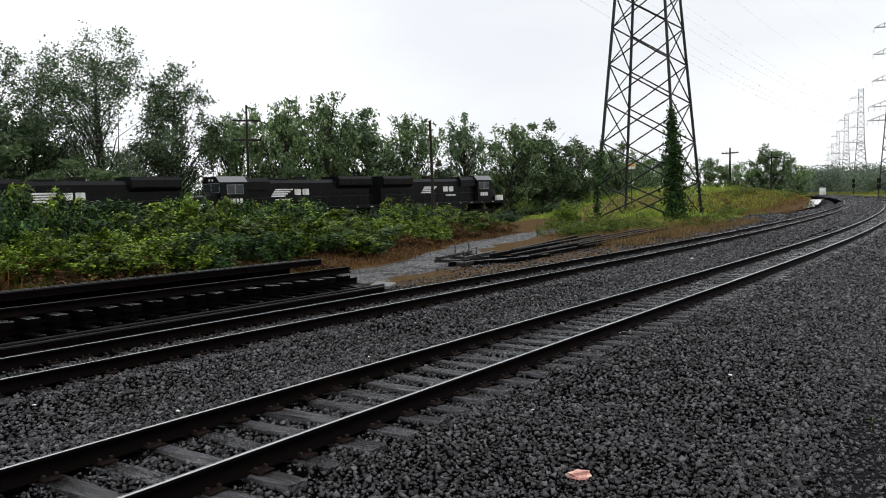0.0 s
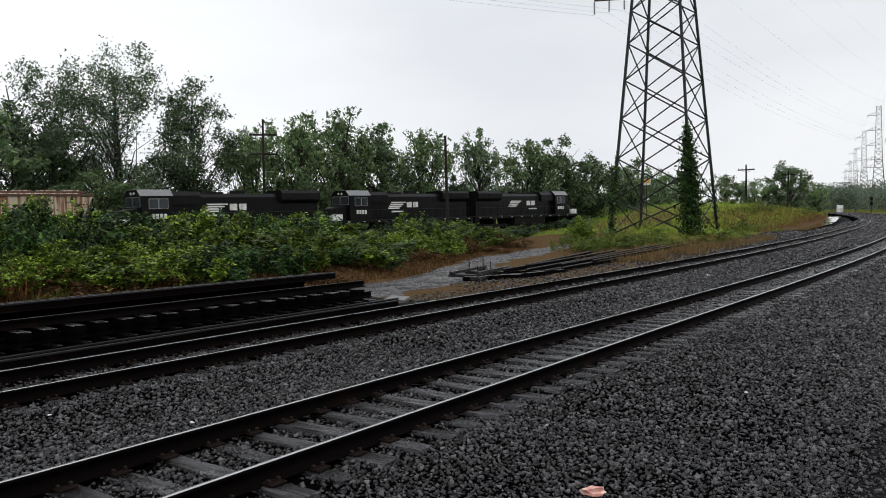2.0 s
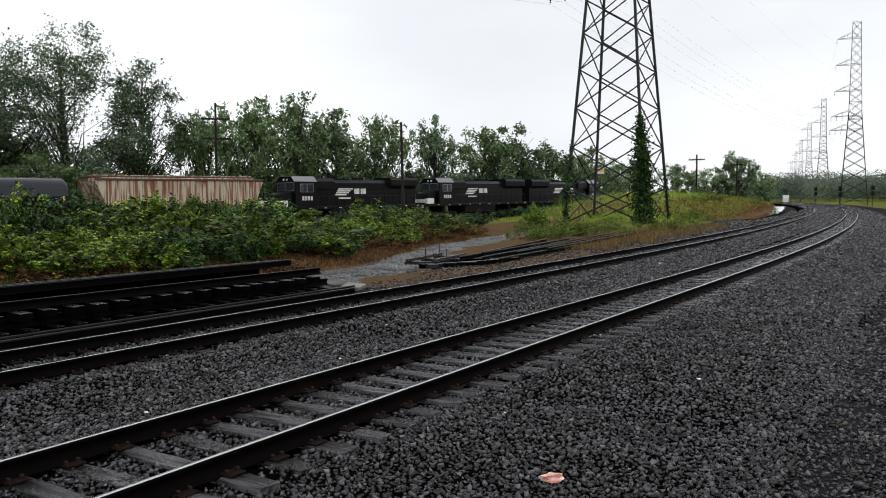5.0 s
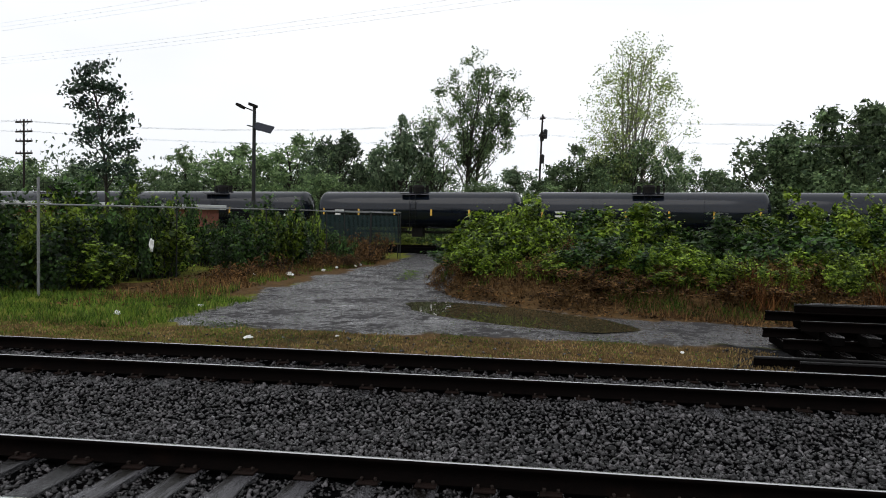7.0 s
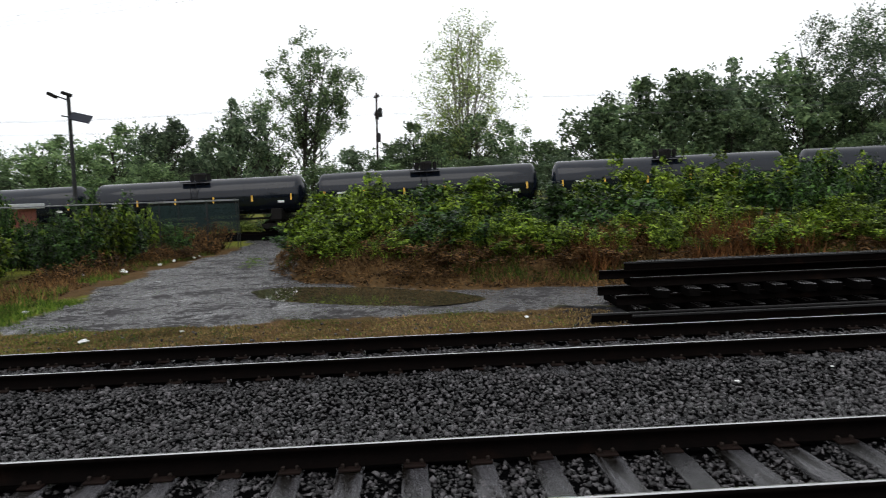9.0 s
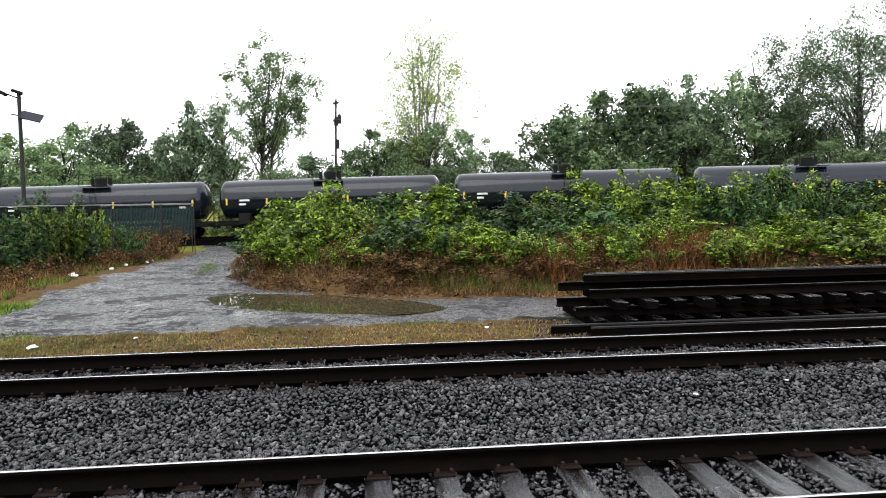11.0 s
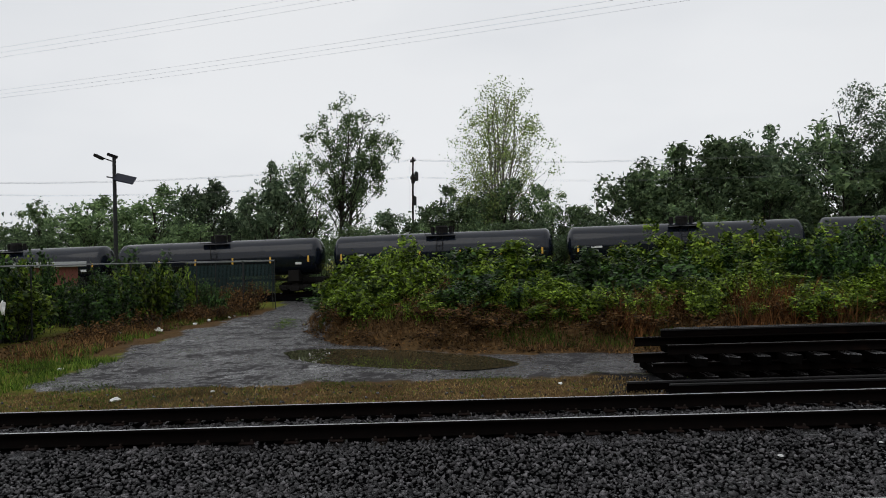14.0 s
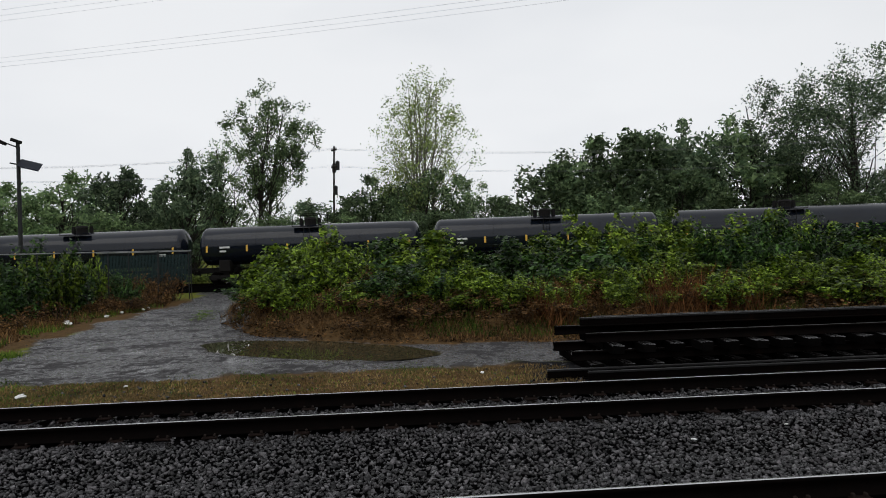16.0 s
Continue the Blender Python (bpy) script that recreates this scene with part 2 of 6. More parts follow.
POLE_WOOD = surface("pole_wood", (0.008, 0.006, 0.005), (0.035, 0.028, 0.023), 5, (0.7, 0.9), 0.4, stretch=(3, 3, 0.3), spec=0.2)
WIRE = surface("wire_aluminium", (0.10, 0.10, 0.105), (0.16, 0.16, 0.165), 5, (0.5, 0.6), 0.0)
BARK = surface("tree_bark", (0.014, 0.012, 0.010), (0.055, 0.047, 0.04), 4, (0.7, 0.9), 0.6, stretch=(3, 3, 0.6), spec=0.2)
BARK_PALE = surface("pale_tree_bark", (0.11, 0.10, 0.08), (0.26, 0.24, 0.20), 4, (0.7, 0.9), 0.5, stretch=(3, 3, 0.6))
LEAF = leaf_material("tree_leaf", (0.080, 0.132, 0.060), (0.30, 0.41, 0.185), 0.55, 0.5)
LEAF_DARK = leaf_material("dark_tree_leaf", (0.052, 0.089, 0.044), (0.25, 0.34, 0.165), 0.55, 0.48)
LEAF_GREY = leaf_material("grey_green_tree_leaf", (0.055, 0.092, 0.052), (0.245, 0.32, 0.185), 0.55, 0.5)
LEAF_DEEP = leaf_material("deep_green_tree_leaf", (0.028, 0.052, 0.024), (0.15, 0.215, 0.10), 0.55, 0.45)
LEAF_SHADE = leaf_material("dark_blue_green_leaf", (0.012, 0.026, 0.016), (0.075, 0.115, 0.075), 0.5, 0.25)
LEAF_YELLOW = leaf_material("yellow_green_tree_leaf", (0.12, 0.165, 0.05), (0.40, 0.49, 0.18), 0.5, 0.48)
BUSH_LEAF = leaf_material("bush_leaf", (0.007, 0.021, 0.003), (0.25, 0.365, 0.034), 0.45, 0.24)
STALK = leaf_material("dead_orange_stalk", (0.04, 0.016, 0.006), (0.30, 0.135, 0.045), 0.8, 0.2)
BUSH_BRIGHT = leaf_material("bright_bush_leaf", (0.018, 0.045, 0.006), (0.31, 0.43, 0.05), 0.45, 0.26)
BUSH_DARK = leaf_material("dark_bush_leaf", (0.004, 0.014, 0.004), (0.075, 0.155, 0.030), 0.45, 0.2)
BUSH_BROWN = leaf_material("brown_undergrowth", (0.016, 0.009, 0.004), (0.23, 0.125, 0.045), 0.8, 0.25)
GRASS_BLADE = leaf_material("grass_blade", (0.030, 0.066, 0.008), (0.17, 0.25, 0.035), 0.6)
FAR_SHRUB = leaf_material("bank_shrub_leaf", (0.045, 0.08, 0.012), (0.34, 0.44, 0.075), 0.5, 0.4)
BANK_BLADE = leaf_material("bank_grass_blade", (0.12, 0.20, 0.025), (0.42, 0.54, 0.09), 0.6)
STRAW_PALE = leaf_material("pale_tan_weed", (0.12, 0.08, 0.03), (0.42, 0.29, 0.13), 0.8, 0.25)
STRAW = leaf_material("dry_straw", (0.05, 0.026, 0.010), (0.26, 0.15, 0.06), 0.8, 0.25)
TANK_BLACK = surface("black_tank_paint", (0.003, 0.0046, 0.008), (0.009, 0.0125, 0.021), 1.2, (0.09, 0.17), 0.02, stain=(0.012, 0.014, 0.018), stain_scale=0.5, stain_cut=(0.55, 0.8), stretch=(0.5, 1, 1), vary=0.2, spec=0.36)
LOCO_BLACK = surface("black_locomotive_paint", (0.002, 0.002, 0.0024), (0.006, 0.006, 0.007), 1.5, (0.25, 0.45), 0.05, stain=(0.008, 0.0075, 0.007), stain_scale=0.9, stain_cut=(0.5, 0.8), vary=0.2, spec=0.12)
UNDER_BLACK = surface("running_gear_grime", (0.003, 0.003, 0.003), (0.014, 0.012, 0.011), 4, (0.6, 0.85), 0.3, spec=0.15)
WHITE_PAINT = surface("white_paint", (0.55, 0.55, 0.54), (0.80, 0.80, 0.79), 3, (0.3, 0.5), 0.05, stain=(0.36, 0.34, 0.31), stain_scale=1.4, stain_cut=(0.5, 0.75))
YELLOW = surface("yellow_reflector", (0.55, 0.30, 0.03), (0.80, 0.47, 0.05), 3, (0.3, 0.5), 0.0)
RUST_CAR = surface("rusty_hopper_paint", (0.30, 0.235, 0.17), (0.60, 0.54, 0.44), 1.6, (0.5, 0.8), 0.3, stain=(0.19, 0.075, 0.034), stain_scale=2.4, stain_cut=(0.44, 0.56), stretch=(2.2, 1, 0.15))
RUST_DARK = surface("dark_rusted_steel", (0.03, 0.017, 0.012), (0.11, 0.055, 0.035), 3, (0.6, 0.85), 0.3)
DARK_GLASS = surface("dark_cab_glass", (0.02, 0.025, 0.03), (0.03, 0.035, 0.04), 2, (0.04, 0.08), 0.0)
BRICK = surface("red_brick_wall", (0.13, 0.035, 0.025), (0.24, 0.075, 0.05), 5, (0.7, 0.9), 0.4)
ROOF_PALE = surface("pale_roof_sheet", (0.40, 0.41, 0.42), (0.58, 0.59, 0.60), 2, (0.3, 0.5), 0.1)
CONCRETE = surface("wet_concrete", (0.10, 0.098, 0.092), (0.19, 0.185, 0.175), 5, (0.4, 0.7), 0.4)
PAPER = surface("white_litter", (0.65, 0.65, 0.63), (0.82, 0.82, 0.80), 8, (0.4, 0.6), 0.2)
PINK = surface("pink_wrapper", (0.65, 0.22, 0.17), (0.85, 0.50, 0.42), 22, (0.25, 0.5), 0.3, stain=(0.85, 0.62, 0.5), stain_scale=12, stain_cut=(0.5, 0.6))
TARP = surface("green_privacy_mesh", (0.012, 0.026, 0.027), (0.030, 0.050, 0.049), 3, (0.7, 0.9), 0.2, spec=0.1)
PANEL_BLUE = surface("solar_panel_glass", (0.008, 0.010, 0.017), (0.018, 0.021, 0.032), 3, (0.35, 0.5), 0.0, spec=0.12)
SIGNAL_RED = material("red_signal_lens")[0]
_b = SIGNAL_RED.node_tree.nodes["Principled BSDF"]
_b.inputs["Base Color"].default_value = (0.5, 0.02, 0.02, 1)
_b.inputs["Emission Color"].default_value, _b.inputs["Emission Strength"].default_value = (1, 0.05, 0.05, 1), 4
# paler, greyer green: the haze of distance is put into this colour
HAZED_GREEN = leaf_material("hazed_wood_leaf", (0.09, 0.125, 0.09), (0.20, 0.245, 0.17))


# ---- mesh helpers ----
def thing(name, label, category, group="", kind="", m=None):
    ob = new(name)
    ob.empty_display_size = 0.3
    if m is not None:
        ob.matrix_basis = m
    return tagged(ob, label, category, group, kind)


def link_mesh(name, me, mat, parent=None, label="", m=None):
    if mat is not None and not me.materials:
        me.materials.append(mat)
    ob = new(name, me)
    ob.parent = parent
    if m is not None:
        ob.matrix_basis = m
    if label:
        ob["label"] = label
    return ob


def part(name, bm, mat, parent=None, label="", smooth=False):
    me = bpy.data.meshes.new(name)
    bm.to_mesh(me)
    bm.free()
    if smooth:
        me.shade_smooth()
    return link_mesh(name, me, mat, parent, label)


def mesh_of(name, verts, faces, mat, smooth=False):
    """A mesh out of numpy arrays whose faces all have the same number of corners."""
    verts, faces = np.asarray(verts, np.float32), np.asarray(faces, np.int32)
    me = bpy.data.meshes.new(name)
    me.vertices.add(len(verts))
    me.vertices.foreach_set("co", verts.ravel())
    k = faces.shape[1]
    me.loops.add(faces.size)
    me.loops.foreach_set("vertex_index", faces.ravel())
    me.polygons.add(len(faces))
    me.polygons.foreach_set("loop_start", np.arange(0, faces.size, k, dtype=np.int32))
    me.polygons.foreach_set("loop_total", np.full(len(faces), k, np.int32))
    me.update(calc_edges=True)
    me.validate()
    if smooth:
        me.shade_smooth()
    if mat is not None:
        me.materials.append(mat)
    return me


def box(bm, x0, x1, y0, y1, z0, z1, bevel=0.0, m=None):
    r = bmesh.ops.create_cube(bm, size=1.0)
    vs = r["verts"]
    bmesh.ops.scale(bm, vec=(x1 - x0, y1 - y0, z1 - z0), verts=vs)
    bmesh.ops.translate(bm, vec=((x0 + x1) / 2, (y0 + y1) / 2, (z0 + z1) / 2), verts=vs)
    if m is not None:
        bmesh.ops.transform(bm, matrix=m, verts=vs)
    if bevel:
        es = list({e for v in vs for e in v.link_edges})
        bmesh.ops.bevel(bm, geom=es, offset=bevel, segments=1, affect="EDGES")


def rod(bm, a, b, r=0.02, n=6, r2=None):
    a, b = Vector(a), Vector(b)
    d = b - a
    m = Matrix.Translation((a + b) / 2) @ d.to_track_quat("Z", "Y").to_matrix().to_4x4()
    bmesh.ops.create_cone(bm, cap_ends=True, segments=n, radius1=r, radius2=r if r2 is None else r2, depth=d.length, matrix=m)


def angle_bar(bm, a, b, w=0.1):
    """A square steel member from a to b."""
    rod(bm, a, b, w * 0.7, 4)


def extrude_profile(bm, pts, x0, x1):
    """A prism along x with the (y, z) outline pts."""
    va = [bm.verts.new((x0, y, z)) for y, z in pts]
    vb = [bm.verts.new((x1, y, z)) for y, z in pts]
    k = len(pts)
    for i in range(k):
        bm.faces.new((va[i], va[(i + 1) % k], vb[(i + 1) % k], vb[i]))
    bm.faces.new(va[::-1])
    bm.faces.new(vb)
    bmesh.ops.recalc_face_normals(bm, faces=bm.faces[:])


# ---- plan of the tracks: x along, y across, z = 0 at the near rails' tops ----
KNOTS = np.array([-40, -15, 0, 15, 30, 50, 75, 110, 160, 230, 700.0])


def alignment(y0, bend):
    """A centre line from its curvature, in 1/1000 per metre, at the knots."""
    s = np.arange(-120, 700, 0.5)
    k = np.interp(s, KNOTS, bend) * 1e-3
    k[s < -60] = 0
    th = np.concatenate([[0], np.cumsum((k[1:] + k[:-1]) / 2 * 0.5)])
    i0 = int(np.argmin(np.abs(s)))
    th -= th[i0]
    x = np.concatenate([[0], np.cumsum(np.cos(th[1:]) * 0.5)])
    y = np.concatenate([[0], np.cumsum(np.sin(th[1:]) * 0.5)])
    return x - x[i0], y - y[i0] + y0, th


AX, AY, ATH = alignment(6.137, [-1.438, -1.647, -1.799, -0.288, 1.201, 1.335, 0.788, 0.45, 0.65, 0.75, 0.9])
BX, BY, BTH = alignment(11.362, [-4.130, -2.636, -0.976, 0.212, 1.150, 1.193, 0.735, 0.45, 0.65, 0.75, 0.9])


def y_a(x):
    return np.interp(x, AX, AY)


def y_b(x):
    return np.interp(x, BX, BY)


def y_c(x):
    """The far main line, on which the train runs: straight."""
    return 64.0 - 0.155 * x


def rail_c_z(x):
    return -0.50 + (x + 12) * 0.0103


def far_rise(x):
    return np.maximum(0, np.asarray(x, float) - 150) * 0.0055


def smooth(e0, e1, v):
    t = np.clip((v - e0) / (e1 - e0), 0, 1)
    return t * t * (3 - 2 * t)


def lumps(x, y, size):
    """Cheap uneven ground out of crossed waves."""
    u, v = x / size, y / size
    return (np.sin(u * 2.1 + 1.3 * np.sin(v * 1.7)) + np.sin(v * 2.7 + 1.1 * np.sin(u * 1.9 + 2)) + np.sin((u + v) * 1.3 + 0.7)) / 3


def grit(x, y, size, seed=0.0):
    """Smooth value noise in -1..1 on a square lattice of that size."""
    u, v = np.asarray(x, float) / size, np.asarray(y, float) / size
    iu, iv = np.floor(u), np.floor(v)
    fu, fv = u - iu, v - iv
    fu, fv = fu * fu * (3 - 2 * fu), fv * fv * (3 - 2 * fv)

    def at(a, b):
        h = np.sin(a * 127.1 + b * 311.7 + seed * 74.7) * 43758.5453
        return (h - np.floor(h)) * 2 - 1

    return (at(iu, iv) * (1 - fu) + at(iu + 1, iv) * fu) * (1 - fv) + (at(iu, iv + 1) * (1 - fu) + at(iu + 1, iv + 1) * fu) * fv


def ground_z(x, y):
    x, y = np.asarray(x, float), np.asarray(y, float)
    near = np.where(y < 8, -0.40, -0.34)
    c = np.clip(rail_c_z(x), -1.4, 2.5) - 0.55
    c = c - far_rise(x)
    z = near + (c - near) * smooth(24, 52, y + 0.155 * x) * (1 - smooth(100, 140, x) * (1 - smooth(3, 8.5, y - y_b(x))))
    z = z + 3.1 * smooth(82, 112, x) * (1 - smooth(160, 205, x)) * smooth(18, 34, y - 0.06 * (x - 90)) * (1 - smooth(36, 46, y + 0.155 * (x - 120)))
    z = z + 0.75 * smooth(0.6, 4.0, y - road_inner(x)) * smooth(-8, -2, x) * (1 - smooth(55, 70, x)) * (1 - smooth(40, 52, y))
    z = z + 0.35 * np.exp(-((x - 83) ** 2 + (y - 29) ** 2) / 150.0)
    z = z + 0.04 * lumps(x, y, 1.6) * smooth(13, 18, y) + 0.030 * grit(x, y, 1.15, 1) + 0.022 * grit(x, y, 0.5, 2) + 0.012 * grit(x, y, 0.24, 3)
    dip = ((x + 1.1) / 2.9) ** 2 + ((y - 19.9 + 0.55 * (x + 1.1)) / 1.75) ** 2
    dip = dip * (1 + 0.12 * grit(x, y, 0.8, 11))
    rim = smooth(2.6, 1.7, dip)
    z = z * (1 - rim) + rim * np.maximum(z, -0.300 + 0.01 * grit(x, y, 0.3, 5))
    z = np.where(dip < 1.2, np.minimum(z, -0.300 - 0.16 * (1.2 - dip)), z)
    z = z + far_rise(x)
    wide = 3.0 * smooth(150, 210, x)
    bed = (y > y_a(x) - 4.2 - wide) & (y < y_b(x) + 2.0 + wide)
    return np.where(bed, np.minimum(z, -0.55 - 0.04 * wide + far_rise(x)), z)


def road_inner(x):
    """The edge of the dirt road under the thicket."""
    return np.interp(x, [-9, -6.8, -4.6, -2.6, 1.0, 5, 14, 20, 27, 34, 41, 53, 62, 75], [60, 42, 28, 22.8, 20.2, 19.6, 19.6, 19.8, 20.2, 23, 26, 28.6, 30, 34])


def road_outer(x):
    return np.interp(x, [-9, -6, 3, 19, 24, 29, 36, 42, 60, 75], [16.6, 16.3, 16.3, 16.2, 16.6, 18.4, 21.5, 23.2, 28.0, 31.5])


# ---- the ground: one sheet to the horizon ----
def axis(breaks):
    out = []
    for a, b, step in breaks:
        out += list(np.arange(a, b, step))
    return np.array(out + [breaks[-1][1]], float)


def build_ground():
    gx = axis([(-900, -150, 75), (-150, -50, 8), (-50, -22, 2), (-22, -11, 0.4), (-11, 7, 0.13), (7, 34, 0.4), (34, 70, 0.8), (70, 170, 3), (170, 640, 5), (640, 3000, 120)])
    gy = axis([(-900, -60, 70), (-60, -8, 6), (-8, 12, 1.0), (12, 15.6, 0.35), (15.6, 27, 0.13), (27, 40, 0.3), (40, 72, 1.2), (72, 260, 2.5), (260, 3000, 140)])
    x, y = np.meshgrid(gx, gy, indexing="ij")
    z = ground_z(x, y)
    nx, ny = x.shape
    idx = np.arange(nx * ny).reshape(nx, ny)
    f = np.stack([idx[:-1, :-1], idx[1:, :-1], idx[1:, 1:], idx[:-1, 1:]], -1).reshape(-1, 4)
    me = mesh_of("ground", np.stack([x, y, z], -1).reshape(-1, 3), f, GROUND, True)
    # masks: red road, green grass, blue dead growth
    gx_, gy_ = x, y
    x, y = x + 0.55 * grit(gx_, gy_, 1.9, 7) * (y > 15.8), y + (0.38 * grit(gx_, gy_, 1.2, 8) + 0.25 * grit(gx_, gy_, 3.1, 9)) * (y > 14.5)
    inner, outer = road_inner(x), road_outer(x)
    lane_mid = np.interp(y, [16, 20.4, 30.5, 40.6, 55, 70], [-6.0, -6.0, -6.6, -8.0, -9.2, -11.0])
    lane_half = np.interp(y, [16, 20.4, 30.5, 40.6, 55, 70], [2.2, 2.5, 2.4, 1.8, 1.2, 1.2])
    lane = smooth(lane_half + 1.0, lane_half - 0.7, np.abs(x - lane_mid)) * smooth(15.7, 17.0, y)
    run = smooth(inner + 0.6, inner - 0.4, y) * smooth(outer - 0.7, outer + 0.6, y) * smooth(-8.5, -6.5, x) * (1 - smooth(66, 78, x))
    road = np.clip(np.maximum(lane, run), 0, 1)
    x, y = gx_, gy_
    inner = road_inner(x)
    strip = smooth(y_b(x) + 1.7, y_b(x) + 2.3, y) * smooth(170, 140, x) * (1 - smooth(75, 95, x) * (y - y_b(x) < 6.5))
    grass = strip * (0.66 + 0.25 * smooth(-4, -10, x)) * np.where(y < 17, (0.62 + 0.38 * smooth(-5, -9, x)) * (1 - 0.6 * smooth(14, 20, x)), 1)
    grass = grass * (1 - smooth(2.5, 4.5, x) * (y < 16.4))
    grass = grass * (1 - 0.9 * smooth(19, 23, x) * smooth(62, 54, x) * (y < road_outer(x) + 1.5))
    grass = np.maximum(grass, 0.95 * smooth(75, 90, x) * smooth(5.5, 9, y - y_b(x)))
    grass = np.maximum(grass, 0.42 * smooth(9, 16, x) * smooth(1.5, -0.5, y) * smooth(60, 30, x))
    grass = np.maximum(grass, 0.55 * smooth(150, 200, x) * smooth(-3, -8, y - y_a(x)))
    grass = np.maximum(grass, smooth(70, 90, np.hypot(x, y)) * (y > 30))
    grass = grass * (1 - smooth(130, 160, x) * (y > y_a(x) - 9) * (y < y_b(x) + 5.5))
    brown = strip * np.where(y < 16.6, (0.46 + 0.16 * smooth(-6, 0, x)) * (1 - smooth(2.5, 4.5, x)), 0.25) + 1.1 * strip * smooth(-1.4, -0.7, y - inner) * smooth(7.5, 4.0, y - inner) * smooth(-6, -3, x)
    brown = np.maximum(brown, 1.0 * smooth(95, 110, x) * smooth(4.5, 6.5, y - y_b(x)) * smooth(17, 11, y - y_b(x)))
    brown = np.maximum(brown, 0.85 * smooth(-8.2, -9.2, x) * smooth(-16, -12, x) * smooth(19, 24, y) * smooth(60, 50, y))
    # bare tan verge between the dirt road and the rail heap
    brown = np.maximum(brown, 0.80 * smooth(18.5, 20.5, x) * smooth(64, 56, x) * smooth(2.2, 3.0, y - y_b(x)) * smooth(0.8, -0.2, y - road_outer(x)))
    col = np.stack([road, np.clip(grass, 0, 1), np.clip(brown, 0, 1), np.ones_like(road)], -1).reshape(-1, 4).astype(np.float32)
    at = me.color_attributes.new("zone", "FLOAT_COLOR", "POINT")
    at.data.foreach_set("color", col.ravel())
    tagged(link_mesh("ground", me, None), "wet muddy ground with grass strips, brown weeds and a dirt road", "ground", kind="structure")


build_ground()


# ---- ballast bed under the two near tracks ----
def bed_z(x, y):
    a, b = y - y_a(x), y - y_b(x)
    za = np.interp(a, [-5.2, -4.7, -2.6, -1.5, 1.5, 2.2, 9], [-0.56, -0.41, -0.33, -0.235, -0.235, -0.27, -0.30])
    zb = np.interp(b, [-9, -2.4, -1.5, 1.5, 2.1, 2.9], [-0.30, -0.30, -0.225, -0.225, -0.36, -0.66])
    z = np.where(a < 2.2, za, zb)
    return z + 0.018 * lumps(x, y, 0.35) + 0.02 * lumps(x, y, 1.1) + far_rise(x)


def build_bed():
    xs = axis([(-110, -25, 1.5), (-25, 30, 0.3), (30, 90, 0.8), (90, 640, 4)])
    u = np.linspace(0, 1, 64)
    x = np.repeat(xs[:, None], len(u), 1)
    y0, y1 = y_a(xs) - 5.1, y_b(xs) + 2.9
    y = y0[:, None] + (y1 - y0)[:, None] * u
    z = bed_z(x, y)
    n0, n1 = x.shape
    idx = np.arange(n0 * n1).reshape(n0, n1)
    f = np.stack([idx[:-1, :-1], idx[1:, :-1], idx[1:, 1:], idx[:-1, 1:]], -1).reshape(-1, 4)
    me = mesh_of("ballast_bed", np.stack([x, y, z], -1).reshape(-1, 3), f, SHADED_BED, True)
    tagged(link_mesh("ballast_bed", me, None), "stone bed under the tracks, near black for the shade between its stones", "ballast", kind="structure")


build_bed()

RAIL_OUTLINE = [(-0.075, -0.185), (0.075, -0.185), (0.075, -0.172), (0.012, -0.152), (0.010, -0.05), (0.036, -0.038), (0.037, -0.012),
                (0.028, -0.001), (-0.028, -0.001), (-0.037, -0.012), (-0.036, -0.038), (-0.010, -0.05), (-0.012, -0.152), (-0.075, -0.172)]


def rail_mesh(name, px, py, pz, th, side_mat, head_mat, outline=RAIL_OUTLINE):
    """A rail swept along a line; its worn running surface shines."""
    o = np.array(outline)
    n, k = len(px), len(o)
    nx, ny = -np.sin(th), np.cos(th)
    v = np.stack([px[:, None] + nx[:, None] * o[:, 0], py[:, None] + ny[:, None] * o[:, 0], pz[:, None] + o[:, 1]], -1).reshape(-1, 3)
    idx = np.arange(n * k).reshape(n, k)
    nxt = np.roll(idx, -1, 1)
    f = np.stack([idx[:-1], idx[1:], nxt[1:], nxt[:-1]], -1).reshape(-1, 4)
    me = mesh_of(name, v, f, side_mat)
    me.materials.append(head_mat)
    top = np.tile(np.array([7 <= i <= 7 for i in range(k)]), n - 1).astype(np.int32)
    me.polygons.foreach_set("material_index", top)
    return me


def tie_mesh(name, length, mat, seed, w=0.115, h=0.18, side=None):
    rnd = random.Random(seed)
    bm = bmesh.new()
    box(bm, -w, w, -length / 2, length / 2, -h, 0, 0.012)
    cuts = [e for e in bm.edges if abs((e.verts[0].co - e.verts[1].co).y) > length * 0.5]
    bmesh.ops.subdivide_edges(bm, edges=cuts, cuts=7, use_grid_fill=True)
    for v in bm.verts:
        v.co += Vector((rnd.uniform(-0.010, 0.010), rnd.uniform(-0.02, 0.02), rnd.uniform(-0.008, 0.005)))
    me = bpy.data.meshes.new(name)
    bm.to_mesh(me)
    bm.free()
    me.materials.append(mat)
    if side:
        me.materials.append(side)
        # faces that don't point up take the shaded copy
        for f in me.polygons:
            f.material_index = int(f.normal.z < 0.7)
    return me


